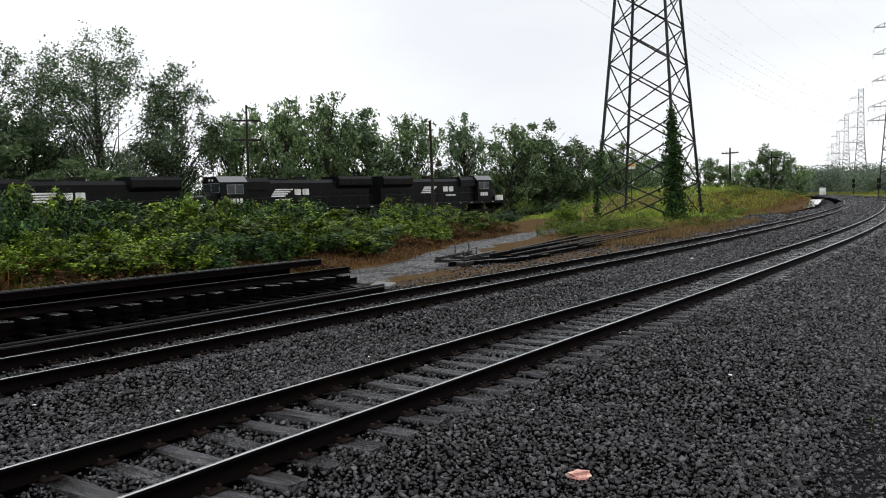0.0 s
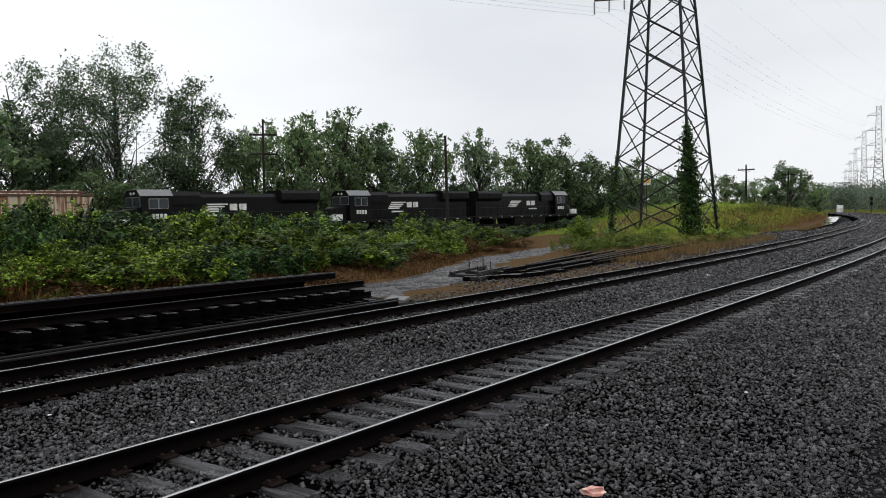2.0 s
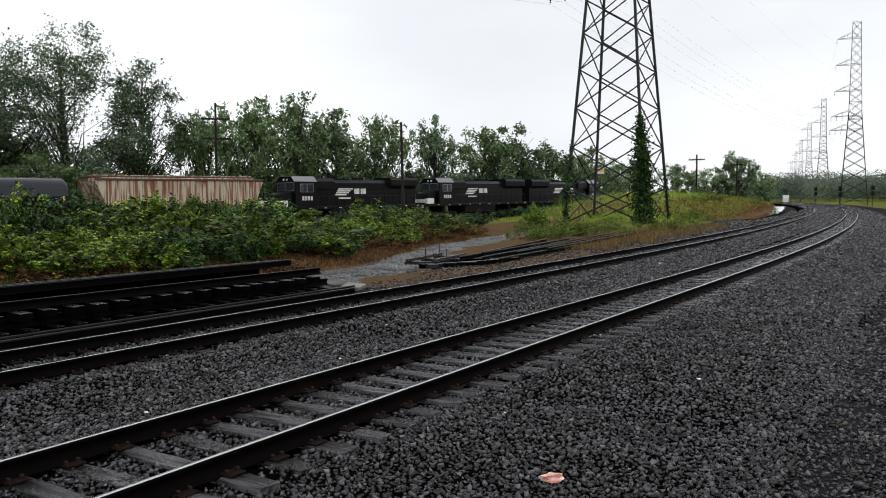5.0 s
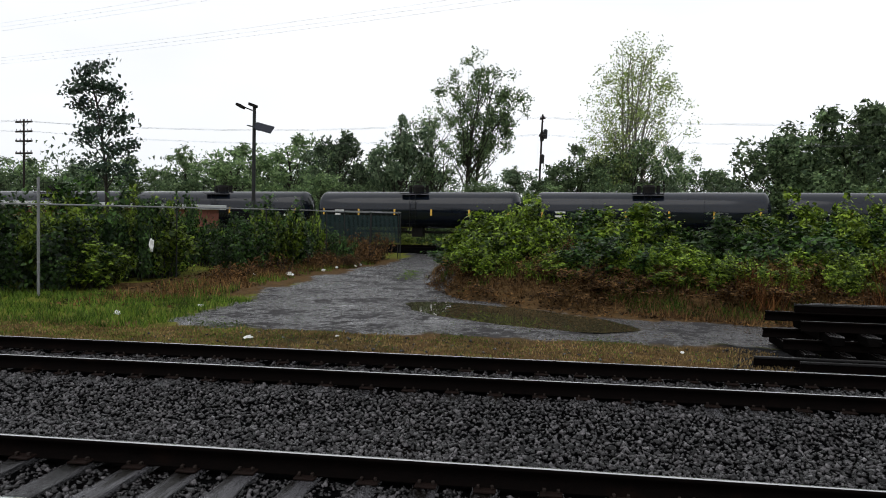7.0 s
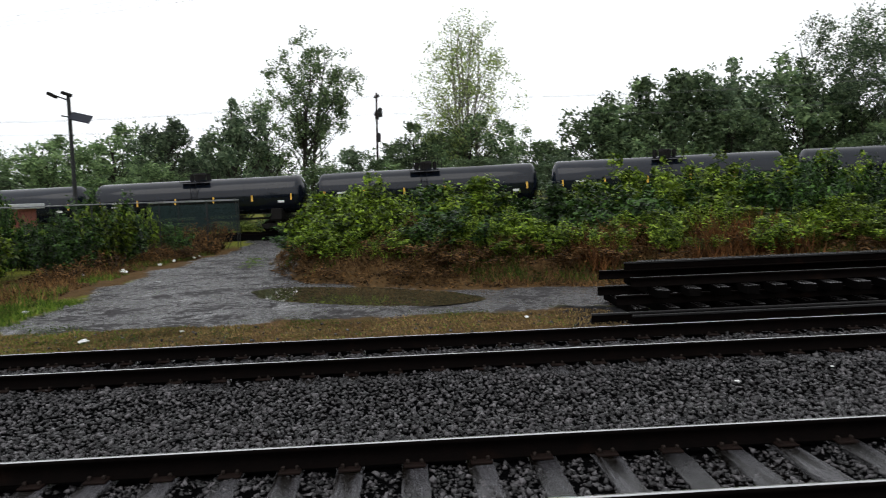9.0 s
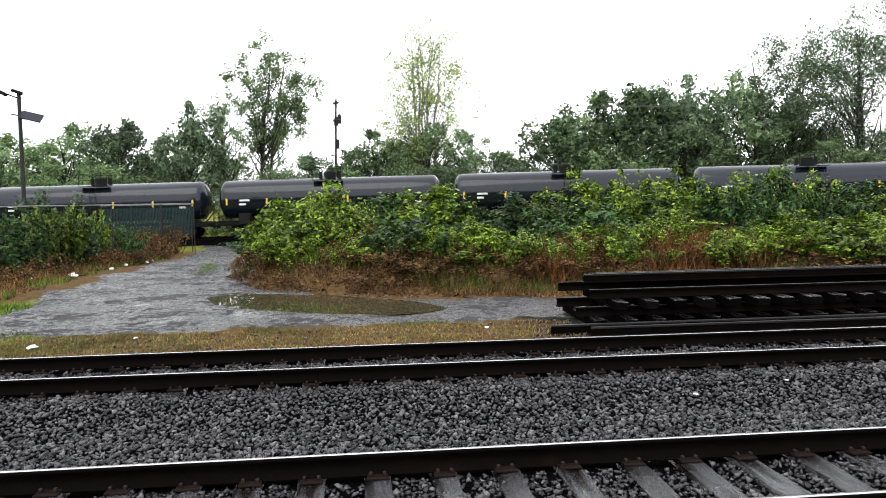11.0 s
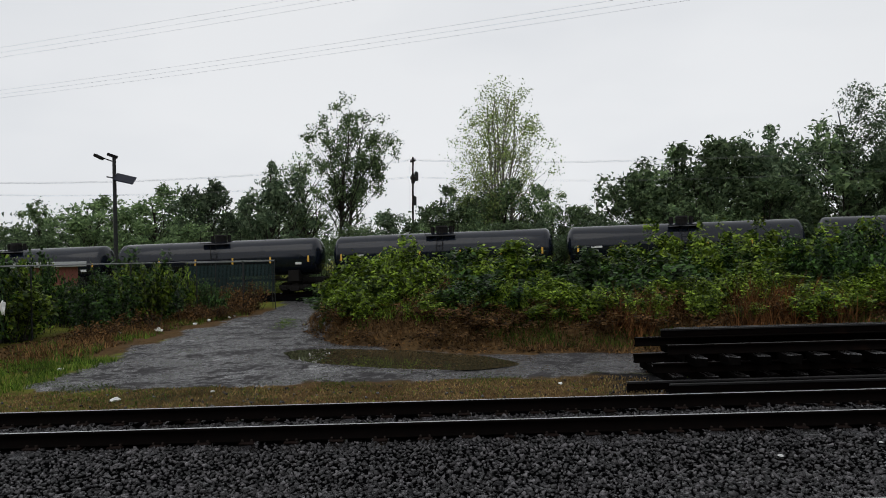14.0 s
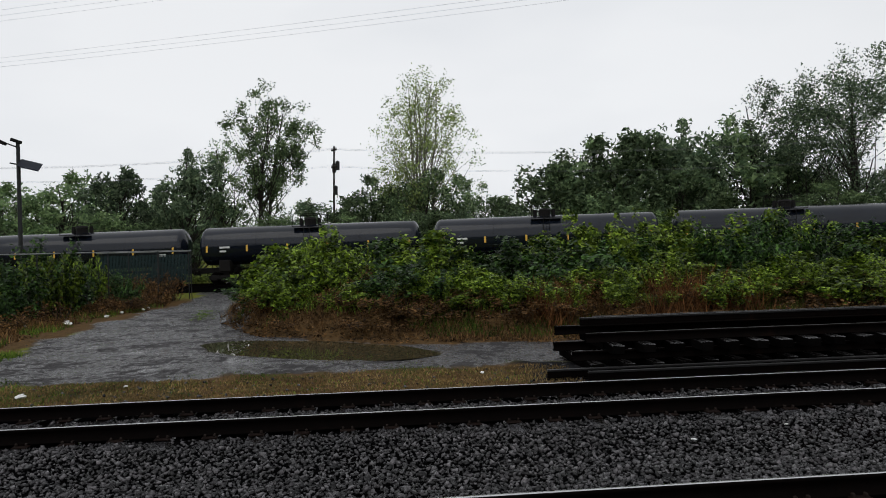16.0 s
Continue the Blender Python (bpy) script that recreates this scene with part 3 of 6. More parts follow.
def plate_mesh():
    bm = bmesh.new()
    box(bm, -0.095, 0.095, -0.18, 0.18, 0, 0.018, 0.004)
    me = bpy.data.meshes.new("tie_plate")
    bm.to_mesh(me)
    bm.free()
    me.materials.append(PLATE)
    bm = bmesh.new()
    for sx, sy in ((-0.06, 0.10), (0.06, -0.10), (0.06, 0.10), (-0.06, -0.10)):
        box(bm, sx - 0.014, sx + 0.014, sy - 0.02, sy + 0.02, 0.018, 0.05, 0.005)
    ms = bpy.data.meshes.new("spike")
    bm.to_mesh(ms)
    bm.free()
    ms.materials.append(SPIKE)
    return me, ms


def build_track(name, label, px, py, th, x0, x1, part_x0, part_x1, tie_top, head, pitch, seed):
    rnd = random.Random(seed)
    track = thing(name, label, "railway track", kind="structure")
    keep = (px >= x0) & (px <= x1)
    sx, sy, st = px[keep][::3], py[keep][::3], th[keep][::3]
    for off in (-0.7535, 0.7535):
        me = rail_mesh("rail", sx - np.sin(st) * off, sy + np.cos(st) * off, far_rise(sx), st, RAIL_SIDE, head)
        link_mesh("rail", me, None, track, "steel rail with a shiny worn head and dark rusty web")
    ties = [tie_mesh("tie", 2.6, TIE_WOOD, seed * 10 + i) for i in range(5)]
    plate, spike = plate_mesh()
    rest_v, rest_f = [], []
    cube = np.array([(a, b, c) for a in (-0.115, 0.115) for b in (-1.3, 1.3) for c in (-0.18, 0)])
    quads = np.array([(0, 1, 3, 2), (4, 6, 7, 5), (0, 4, 5, 1), (2, 3, 7, 6), (1, 5, 7, 3), (0, 2, 6, 4)])
    x = x0
    while x < x1:
        i = int(np.argmin(np.abs(px - x)))
        t = th[i] + rnd.uniform(-0.02, 0.02)
        y = np.interp(x, px, py) + rnd.uniform(-0.07, 0.07)
        z = tie_top + rnd.uniform(-0.012, 0.008) + float(far_rise(x))
        if part_x0 < x < part_x1:
            o = link_mesh("tie", rnd.choice(ties), None, track, m=pose(x, y, z, rnd.uniform(-0.4, 0.4), rnd.uniform(-1.5, 1.5), math.degrees(t) + (180 if rnd.random() < 0.5 else 0)))
            if -14 < x < 24:
                for off in (-0.7535, 0.7535):
                    yy = np.interp(x, px, py) + off
                    lo = o.matrix_basis.inverted() @ Matrix.Translation((x, yy, z + 0.004)) @ Matrix.Rotation(th[i], 4, "Z")
                    link_mesh("tie_plate", plate, None, o, m=lo)
                    link_mesh("spike_set", spike, None, o, m=lo)
        else:
            c, s = math.cos(t), math.sin(t)
            v = cube.copy()
            v = np.stack([x + v[:, 0] * c - v[:, 1] * s, y + v[:, 0] * s + v[:, 1] * c, z + v[:, 2]], -1)
            rest_f.append(quads + 8 * len(rest_v))
            rest_v.append(v)
        x += pitch * rnd.uniform(0.93, 1.07)
    if rest_v:
        ob = link_mesh("far_ties", mesh_of("far_ties", np.concatenate(rest_v), np.concatenate(rest_f), TIE_WOOD), None, track)
        ob["kind"] = "stuff"
    return track


# ---- trees and bushes ----
def leaf_blades(rng, centres, normals_from, size, jitter=0.9, four=False):
    """Small leaf blades at the centres, tilted every way; four: pointed ovals instead of wedges."""
    n = len(centres)
    d = rng.normal(size=(n, 3))
    d[:, 2] = np.abs(d[:, 2]) * 0.8 + 0.15
    d += normals_from * jitter
    d /= np.linalg.norm(d, axis=1)[:, None] + 1e-9
    a = np.cross(d, rng.normal(size=(n, 3)))
    a /= np.linalg.norm(a, axis=1)[:, None] + 1e-9
    b = np.cross(d, a)
    s = size * rng.uniform(0.55, 1.25, (n, 1))
    w = s * rng.uniform(0.45, 0.75, (n, 1))
    if four:
        v = np.stack([centres - a * s * 0.5, centres - a * s * 0.05 + b * w * 0.5, centres + a * s * 0.5 - d * s * 0.12, centres - a * s * 0.05 - b * w * 0.5], 1)
        return v.reshape(-1, 3), np.arange(4 * n).reshape(n, 4)
    v = np.stack([centres - a * s * 0.45 - b * w * 0.5, centres - a * s * 0.35 + b * w * 0.5, centres + a * s * 0.6], 1).reshape(-1, 3)
    return v, np.arange(3 * n).reshape(n, 3)


def sprays(rng, ends, ways, counts, length, scatter):
    """Leaf places strung along short twigs that fan out from the limb ends."""
    cs = []
    for e, way, m in zip(ends, ways, counts):
        k = 5
        t = rng.normal(size=(k, 3)) * 0.9 + way
        t[:, 2] += 0.12
        t /= np.linalg.norm(t, axis=1)[:, None] + 1e-9
        t *= length * rng.uniform(0.5, 1.3, (k, 1))
        pick = rng.integers(0, k, m)
        along = rng.uniform(-0.25, 1.0, (m, 1))
        cs.append(e + t[pick] * along + rng.normal(size=(m, 3)) * scatter * (1.15 - 0.75 * np.abs(along)))
    return cs


def limb(vs, fs, a, b, r0, r1, n=6):
    """A tapered limb into the lists."""
    a, b = np.array(a, float), np.array(b, float)
    d = b - a
    d /= np.linalg.norm(d) + 1e-9
    u = np.cross(d, (0.3, 0.5, 0.8))
    u /= np.linalg.norm(u)
    w = np.cross(d, u)
    ang = np.arange(n) / n * 2 * np.pi
    ring = np.cos(ang)[:, None] * u + np.sin(ang)[:, None] * w
    base = sum(len(v) for v in vs)
    vs.append(np.concatenate([a + ring * r0, b + ring * r1]))
    i = np.arange(n)
    j = (i + 1) % n
    fs.append(np.stack([base + i, base + j, base + n + j, base + n + i], -1))


def tree_meshes(seed, height, width, trunk_share=0.25, leaves=3000, size=0.4, leaf=None, bark=None, open_=0.35, lean=0.0, spread=1.0, stems=1, flare=1.8):
    """Trunk with limbs, and a crown of leaf blades gathered in clumps round the limb ends."""
    rng = np.random.default_rng(seed)
    vs, fs, tips = [], [], []
    for st in range(stems):
        off = rng.normal(0, 0.06 * width, 2) if stems > 1 else np.zeros(2)
        tilt = rng.normal(0, 0.10, 2) * (flare if stems > 1 else 0.5) + np.array([lean, 0])
        p = np.array([off[0], off[1], -0.4])
        r = height * 0.016 / math.sqrt(stems) + 0.04
        k = 7
        pts = [p]
        for i in range(k):
            step = np.array([tilt[0] + rng.normal(0, 0.06), tilt[1] + rng.normal(0, 0.06), 1.0]) * height * 0.86 / k
            q = pts[-1] + step
            r1 = r * (1 - 0.115 * (i + 1))
            limb(vs, fs, pts[-1], q, r * (1 - 0.115 * i), max(r1, 0.02))
            pts.append(q)
        crown_lo, crown_hi = trunk_share * height, height * 0.97
        mid_z, half_z = (crown_lo + crown_hi) / 2, (crown_hi - crown_lo) / 2
        lobes = rng.normal(size=(6, 3))
        lobes /= np.linalg.norm(lobes, axis=1)[:, None]
        for i in range(62 // stems + 16):
            d = rng.normal(size=3)
            d /= np.linalg.norm(d) + 1e-9
            bulge = 0.78 + 0.32 * max(0.0, float((lobes @ d).max()) - 0.35) / 0.65
            rr_ = rng.uniform(0.3, 1.0) ** 0.55 * bulge * spread
            axis_x, axis_y = np.interp(mid_z, [q[2] for q in pts], [q[0] for q in pts]), np.interp(mid_z, [q[2] for q in pts], [q[1] for q in pts])
            e = np.array([axis_x + d[0] * width * 0.5 * rr_, axis_y + d[1] * width * 0.5 * rr_, mid_z + d[2] * half_z * min(rr_, 1.0)])
            taper = 1 - 0.35 * max(0, d[2]) ** 2
            e[0], e[1] = axis_x + (e[0] - axis_x) * taper, axis_y + (e[1] - axis_y) * taper
            hs = max(trunk_share * height * 0.6, e[2] - math.hypot(e[0] - axis_x, e[1] - axis_y) * rng.uniform(0.8, 1.4))
            f = min(max(hs / (height * 0.93), 0.02), 0.98) * k
            j = min(int(f), k - 1)
            s0 = pts[j] + (pts[j + 1] - pts[j]) * (f - j)
            ln = float(np.linalg.norm(e - s0))
            mid = (s0 + e) / 2 + rng.normal(0, 0.06 * ln + 0.02, 3) - np.array([0, 0, 0.05 * ln])
            rr = r * (1 - 0.8 * min(hs / height, 1)) * 0.35 + 0.012
            limb(vs, fs, s0, mid, rr, rr * 0.6, 4)
            limb(vs, fs, mid, e, rr * 0.6, 0.010, 4)
            tips += [(e, rng.uniform(0.7, 1.2))]
            if rng.random() < 0.5:
                tips.append((mid, 0.7))
    trunk = mesh_of("trunk", np.concatenate(vs), np.concatenate(fs), bark or BARK, True)
    per = max(1, int(leaves / len(tips)))
    clump = width * 0.112
    ends, ways, counts = [], [], []
    middle = np.array([0, 0, (trunk_share + 1) * height / 2])
    for e, g in tips:
        if rng.random() < open_ * 0.4:
            continue
        way = (e - middle) / np.array([width / 2, width / 2, height / 2])
        ends.append(e)
        ways.append(way * 0.8)
        counts.append(max(3, int(per * g * rng.uniform(0.5, 1.6))))
    c = np.concatenate(sprays(rng, ends, ways, counts, clump * 0.95, clump * 0.30))
    crown = mesh_of("crown", *leaf_blades(rng, c, np.zeros_like(c), size), leaf or LEAF)
    return trunk, crown


def wind_tree_meshes(seed):
    """A young slender tree whose leaves hang in flat dark clumps on a few thin limbs, all swept one way."""
    rng = np.random.default_rng(seed)
    vs, fs, cs = [], [], []
    stem = [np.array(p, float) for p in ((0, 0, -0.3), (0.05, 0, 2.2), (0.0, 0, 4.4), (-0.25, 0, 6.4), (-0.55, 0, 8.0), (-0.85, 0, 9.2))]
    for i in range(5):
        limb(vs, fs, stem[i], stem[i + 1], 0.095 - 0.016 * i, 0.079 - 0.016 * i)
    for i in range(25):
        h = 4.2 + 5.2 * (i + 0.5) / 25 + rng.uniform(-0.35, 0.35)
        on = np.array([np.interp(h - 0.9, [p[2] for p in stem], [p[k] for p in stem]) for k in range(3)])
        reach = (1.75 if i % 3 else 1.1) * (1 - 0.42 * (h - 4.2) / 5.5) * rng.uniform(0.55, 1.0)
        a = i * 2.4 + rng.uniform(-0.4, 0.4)
        e = np.array([on[0] + math.cos(a) * reach, on[1] + math.sin(a) * reach, h])
        limb(vs, fs, on, (on + e) / 2 + (0, 0, 0.1), 0.028, 0.02, 4)
        limb(vs, fs, (on + e) / 2 + (0, 0, 0.1), e, 0.02, 0.008, 4)
        m = int(rng.uniform(90, 240))
        d = rng.normal(size=(m, 3)) * (0.31, 0.31, 0.17)
        d[:, 2] += rng.uniform(-0.2, 0.5) * d[:, 0]
        cs.append(e + d)
    for i in range(5):
        a = rng.uniform(0, 6.28)
        limb(vs, fs, (0, 0, 0.2), (math.cos(a) * 0.8, math.sin(a) * 0.8, rng.uniform(3.5, 5.2)), 0.035, 0.01, 4)
    c = np.concatenate(cs)
    return (mesh_of("trunk", np.concatenate(vs), np.concatenate(fs), BARK, True),
            mesh_of("crown", *leaf_blades(rng, c, np.zeros_like(c), 0.21, four=True), LEAF_SHADE))


def bush_meshes(seed, w, h, leaves, size, leaf, stems=9):
    """A many-stemmed shrub with leaf sprays on arching shoots."""
    rng = np.random.default_rng(seed)
    vs, fs, cs = [], [], []
    for i in range(stems):
        ang, rad = rng.uniform(0, 2 * math.pi), w * 0.5 * math.sqrt(rng.random())
        p0 = np.array([math.cos(ang), math.sin(ang), 0]) * rad * 0.45
        p0[2] = -0.2
        top = h * rng.uniform(0.55, 1.0) * (1 - 0.35 * (rad / (w * 0.5)) ** 2)
        p1 = np.array([math.cos(ang) * rad, math.sin(ang) * rad, top])
        mid = (p0 + p1) / 2 + rng.normal(0, 0.08, 3)
        limb(vs, fs, p0, mid, 0.022, 0.014, 4)
        limb(vs, fs, mid, p1, 0.014, 0.005, 4)
        k = 7
        t = rng.uniform(0.22, 1.0, k) ** 0.8
        t[0] = 0.97
        ends = p0 + (p1 - p0) * t[:, None]
        ways = rng.normal(size=(k, 3)) * 0.5 + np.array([math.cos(ang), math.sin(ang), 0.35]) * 0.6
        cs += sprays(rng, ends, ways, [max(4, leaves // stems // k)] * k, 0.13 * w, 0.032 * w)
    for c in cs:
        c[:, 2] = np.maximum(c[:, 2], 0.04)
    stem = mesh_of("stem", np.concatenate(vs), np.concatenate(fs), BARK)
    c = np.concatenate(cs)
    leafage = mesh_of("leaves", *leaf_blades(rng, c, (c - np.array([0, 0, 0.3 * h])) / (0.5 * w) * 0.9, size, four=True), leaf)
    return stem, leafage


def plant(name, meshes, names, label, category, group, m):
    ob = thing(name, label, category, group, m=m)
    for me, nm in zip(meshes, names):
        o = link_mesh(nm, me, None, ob)
        if nm != "trunk":
            o["kind"] = "stuff"
    return ob


def build_trees():
    rnd = random.Random(5)
    kinds = {
        "maple": [tree_meshes(11 + i, 10, 8.0, 0.06, 9000, 0.35, LEAF, open_=0.5) for i in range(4)],
        "dark": [tree_meshes(21 + i, 10, 8.5, 0.05, 10500, 0.38, LEAF_DARK, open_=0.2) for i in range(4)],
        "grey": [tree_meshes(31 + i, 10, 6.8, 0.08, 8500, 0.33, LEAF_GREY, open_=0.55) for i in range(3)],
        "thin": [tree_meshes(41 + i, 10, 5.2, 0.22, 5200, 0.33, LEAF, open_=0.7) for i in range(2)],
    }
    words = {"maple": "leafy mid-green tree behind the far main line", "dark": "dense dark green tree behind the far main line",
             "grey": "grey-green airy tree behind the far main line", "thin": "thin open tree with sparse leaves behind the line"}
    # x, y, height, relative width, kind
    rows = [(-33, 97, 11.5, 1.1, "maple"), (-27, 98, 12, 1.0, "grey"), (-18.5, 93, 14, 0.85, "grey"), (2.5, 101, 12.5, 1.1, "dark"), (4.8, 98, 11.5, 0.9, "dark"), (-0.6, 100, 9.5, 0.9, "dark"), (27.5, 91, 13.5, 0.9, "dark"),
            (14.5, 98, 11, 0.9, "dark"), (19, 101, 9.8, 0.8, "thin"), (24, 92, 13.5, 1.1, "dark"), (31, 90, 14.8, 1.05, "dark"),
            (38.5, 91, 17.0, 0.9, "grey"), (46, 90, 17.2, 1.0, "dark"), 
            (51, 90, 12, 1.1, "maple"), (36, 86, 11, 1.2, "dark"), (28, 86, 9, 1.4, "dark"),
            (72, 80, 15.5, 0.8, "maple"), (77, 78, 17.0, 0.9, "maple"), (83, 76, 18.4, 1.0, "maple"), (90, 72, 16.0, 1.1, "grey"),
            (98, 70, 16.4, 0.85, "maple"), (106, 66, 16, 0.8, "grey"), (113, 62, 14.0, 1.1, "maple"), (119, 58, 13.8, 1.2, "dark"),
            (127, 56, 14.2, 1.0, "dark"), (136, 53, 12.5, 1.1, "maple"), (146, 52, 11.5, 1.2, "dark"),
            (-40, 96, 10.5, 1.2, "maple"), (-48, 98, 10.6, 1.0, "thin"), (-55, 97, 9.2, 1.2, "maple"), (-63, 99, 8.8, 1.2, "grey"),
            (-70, 98, 9.0, 1.2, "maple"), (-80, 102, 9.5, 1.2, "grey"), (-92, 100, 9.5, 1.2, "maple"), (-104, 104, 10, 1.2, "maple"),
            (-33, 112, 12, 1.3, "grey"), (-22, 114, 11.5, 1.3, "maple"), (-6, 116, 11, 1.2, "grey"), (-46, 115, 11, 1.3, "maple"),
            (186, 74, 14, 1.2, "maple"), (190, 63, 13.5, 1.1, "grey"), (194, 53, 11.5, 1.1, "maple"), (197, 46, 11, 1.2, "maple"),
            (200, 40, 13.5, 1.0, "dark"), (205, 35, 9.0, 1.2, "maple"), (170, 66, 12, 1.2, "dark"), (158, 62, 11, 1.2, "maple")]
    for i in range(40):
        x = -110 + i * 6.8 + rnd.uniform(-2, 2)
        rows.append((x, float(y_c(x)) + 22 + rnd.uniform(-5, 6), rnd.uniform(6.0, 8.6), rnd.uniform(1.0, 1.4), rnd.choice(["maple", "dark", "grey", "maple"])))
    for i, (x, y, h, w, kind) in enumerate(rows):
        me = rnd.choice(kinds[kind])
        s = h / 10 * 1.025 * (1.15 if x < -15 else 1.05 if 20 < x < 50 else 1.05 if 55 < x < 124 else 0.92 if x >= 124 else 0.95)
        w *= 0.92 if 55 < x < 150 else 1.06
        m = Matrix.Translation((x, y, float(ground_z(x, y)) - 0.1)) @ Matrix.Rotation(rnd.uniform(0, 6.28), 4, "Z") @ Matrix.Diagonal((s * w, s * w, s, 1))
        plant("tree", me, ("trunk", "crown"), words[kind], "tree", "trees behind the line", m)
    # the tall single trees
    for x, y, me, label in [
        (-11.2, 99, tree_meshes(61, 23.6, 10.6, 0.38, 17000, 0.35, LEAF, open_=0.4, stems=2, flare=0.9), "tall deciduous tree with a high leafy crown and open lower limbs"),
        (-15.4, 100, tree_meshes(64, 18.5, 9.6, 0.25, 8000, 0.31, LEAF, open_=0.4), "tall thin tree with sparse leaves and open limbs"),
        (8.3, 97.5, tree_meshes(67, 26.4, 13.4, 0.20, 18000, 0.28, LEAF_YELLOW, BARK_PALE, open_=0.35, stems=5, spread=0.9, flare=0.55), "tall yellow-green tree with thin upright limbs"),
        (8.0, 96.0, tree_meshes(68, 12.6, 13.5, 0.05, 16000, 0.38, LEAF_DARK, open_=0.05), "dense dark ivy-grown tree base below a taller tree"),
        (55.6, 84.0, tree_meshes(71, 23.0, 19.0, 0.10, 36000, 0.34, LEAF_GREY, open_=0.5, stems=2), "very large grey-green tree, the tallest of the row"),
        (49.0, 88.0, tree_meshes(74, 21.0, 13.5, 0.12, 15000, 0.34, LEAF_GREY, open_=0.3, stems=2), "pale grey-green tree beside the largest tree"),
        (64.5, 81, tree_meshes(75, 20.4, 13.0, 0.10, 19000, 0.36, LEAF_DEEP, open_=0.25), "tall dark tree with a rounded open crown"),
        (-21.2, 35.5, wind_tree_meshes(77), "young wind-bent dark-leaved tree beside the chain-link fence"),
    ]:
        plant("tree", me, ("trunk", "crown"), label, "tree", "", pose(x, y, float(ground_z(x, y)) - 0.1))


build_trees()


def build_bushes():
    rnd = random.Random(9)
    sets = {
        "green": [bush_meshes(101 + i, 3.0, 2.6, 2900, 0.185, BUSH_LEAF, 20) for i in range(5)],
        "bright": [bush_meshes(111 + i, 2.6, 3.0, 2900, 0.19, BUSH_BRIGHT, 16) for i in range(3)],
        "dark": [bush_meshes(121 + i, 3.2, 2.5, 2900, 0.175, BUSH_DARK, 18) for i in range(3)],
        "brown": [bush_meshes(131 + i, 2.4, 1.2, 900, 0.12, BUSH_BROWN, 14) for i in range(3)],
    }
    words = {"green": "leafy green shrub of the thicket by the dirt road", "bright": "tall bright yellow-green sapling shrub in the thicket",
             "dark": "dark green shrub in the thicket", "brown": "low brown dead undergrowth at the thicket's foot"}

    far = {k: ([], []) for k in sets}
    low = {k: ([], []) for k in sets}

    def put(x, y, kind, w, h, single=True, near=False):
        if not single:
            stem, leafage = rnd.choice(sets[kind])
            v = np.empty(len(leafage.vertices) * 3, np.float32)
            leafage.vertices.foreach_get("co", v)
            v = v.reshape(-1, 4, 3)[:: 1 if near else 3] * np.array([w, w, h])
            a = rnd.uniform(0, 6.28)
            c, s = math.cos(a), math.sin(a)
            (low if near else far)[kind][0].append(np.stack([x + v[..., 0] * c - v[..., 1] * s, y + v[..., 0] * s + v[..., 1] * c, v[..., 2] + float(ground_z(x, y))], -1).reshape(-1, 3))
            return
        me = rnd.choice(sets[kind])
        m = Matrix.Translation((x, y, float(ground_z(x, y)) - 0.05)) @ Matrix.Rotation(rnd.uniform(0, 6.28), 4, "Z") @ Matrix.Diagonal((w, w, h, 1))
        plant("bush", me, ("stem", "leaves"), words[kind], "bush", "thicket by the road", m)

    # the big thicket between the road and the far line
    for i in range(150):
        x = rnd.uniform(-3.5, 60)
        d = rnd.random() ** 0.8 * 16
        y = float(road_inner(x)) + (3.6 if x < 15 else 2.4) + d
        if y > 50 or (x < 0 and y < 22 - x * 1.5) or x > 46 and d > 9:
            continue
        kind = rnd.choices(["green", "bright", "dark"], [5, 2.1, 3.6])[0]
        h = rnd.uniform(0.5, 1.2) * (0.55 + 0.33 * smooth(0, 7, d)) * (1.0 - 0.30 * smooth(42, 58, x))
        put(x, y, kind, rnd.uniform(0.9, 1.35), float(h))
    for x, y, h in [(8.6, 31, 1.08), (17.4, 32.5, 1.12), (20.8, 35, 1.18), (27, 34, 1.05), (10, 30, 1.1), (-1, 30, 0.95), (12.5, 32, 1.15)]:
        put(x, y, "bright", 1.0, h)
    # brown fringe and low weeds along its foot
    for i in range(84):
        x = rnd.uniform(-4.5, 56) if i % 2 else rnd.uniform(-3, 16)
        put(x, float(road_inner(x)) + rnd.uniform(0.8, 4.2) + (0.8 if x < 5 else 0), "brown", rnd.uniform(0.7, 1.2), rnd.uniform(0.25, 0.6), False, True)
    for i in range(70):
        x = rnd.uniform(-3.5, 18)
        put(x, float(road_inner(x)) + rnd.uniform(2.4, 5.0), rnd.choice(["green", "bright", "brown", "green"]), rnd.uniform(0.35, 0.7), rnd.uniform(0.18, 0.5), False, True)
    for i in range(34):
        x = rnd.uniform(17, 47)
        # below x = 34 dark-leaved kinds stand in for shade under the overhang
        put(x, float(road_inner(x)) + rnd.uniform(1.6, 3.8), rnd.choice(["green", "dark", "dark"] if x < 34 else ["green", "bright", "bright"]), rnd.uniform(0.6, 0.95), rnd.uniform(0.28, 0.55))
    # a dark knot of taller shrubs, and reddish dead growth at the thicket's east end
    for x, y, h in [(14.5, 26.5, 1.05), (13.3, 25.4, 0.9), (15.7, 27.6, 1.1), (12.6, 26.8, 0.95), (16.4, 26.0, 0.85)]:
        put(x, y, "dark", 0.85, h)
    for i in range(9):
        x = rnd.uniform(43, 53)
        put(x, float(road_inner(x)) + rnd.uniform(1.2, 4.5), "brown", rnd.uniform(0.7, 1.0), rnd.uniform(0.6, 1.0))
    # west flank of the thicket by the lane
    for i in range(24):
        y = rnd.uniform(25, 50)
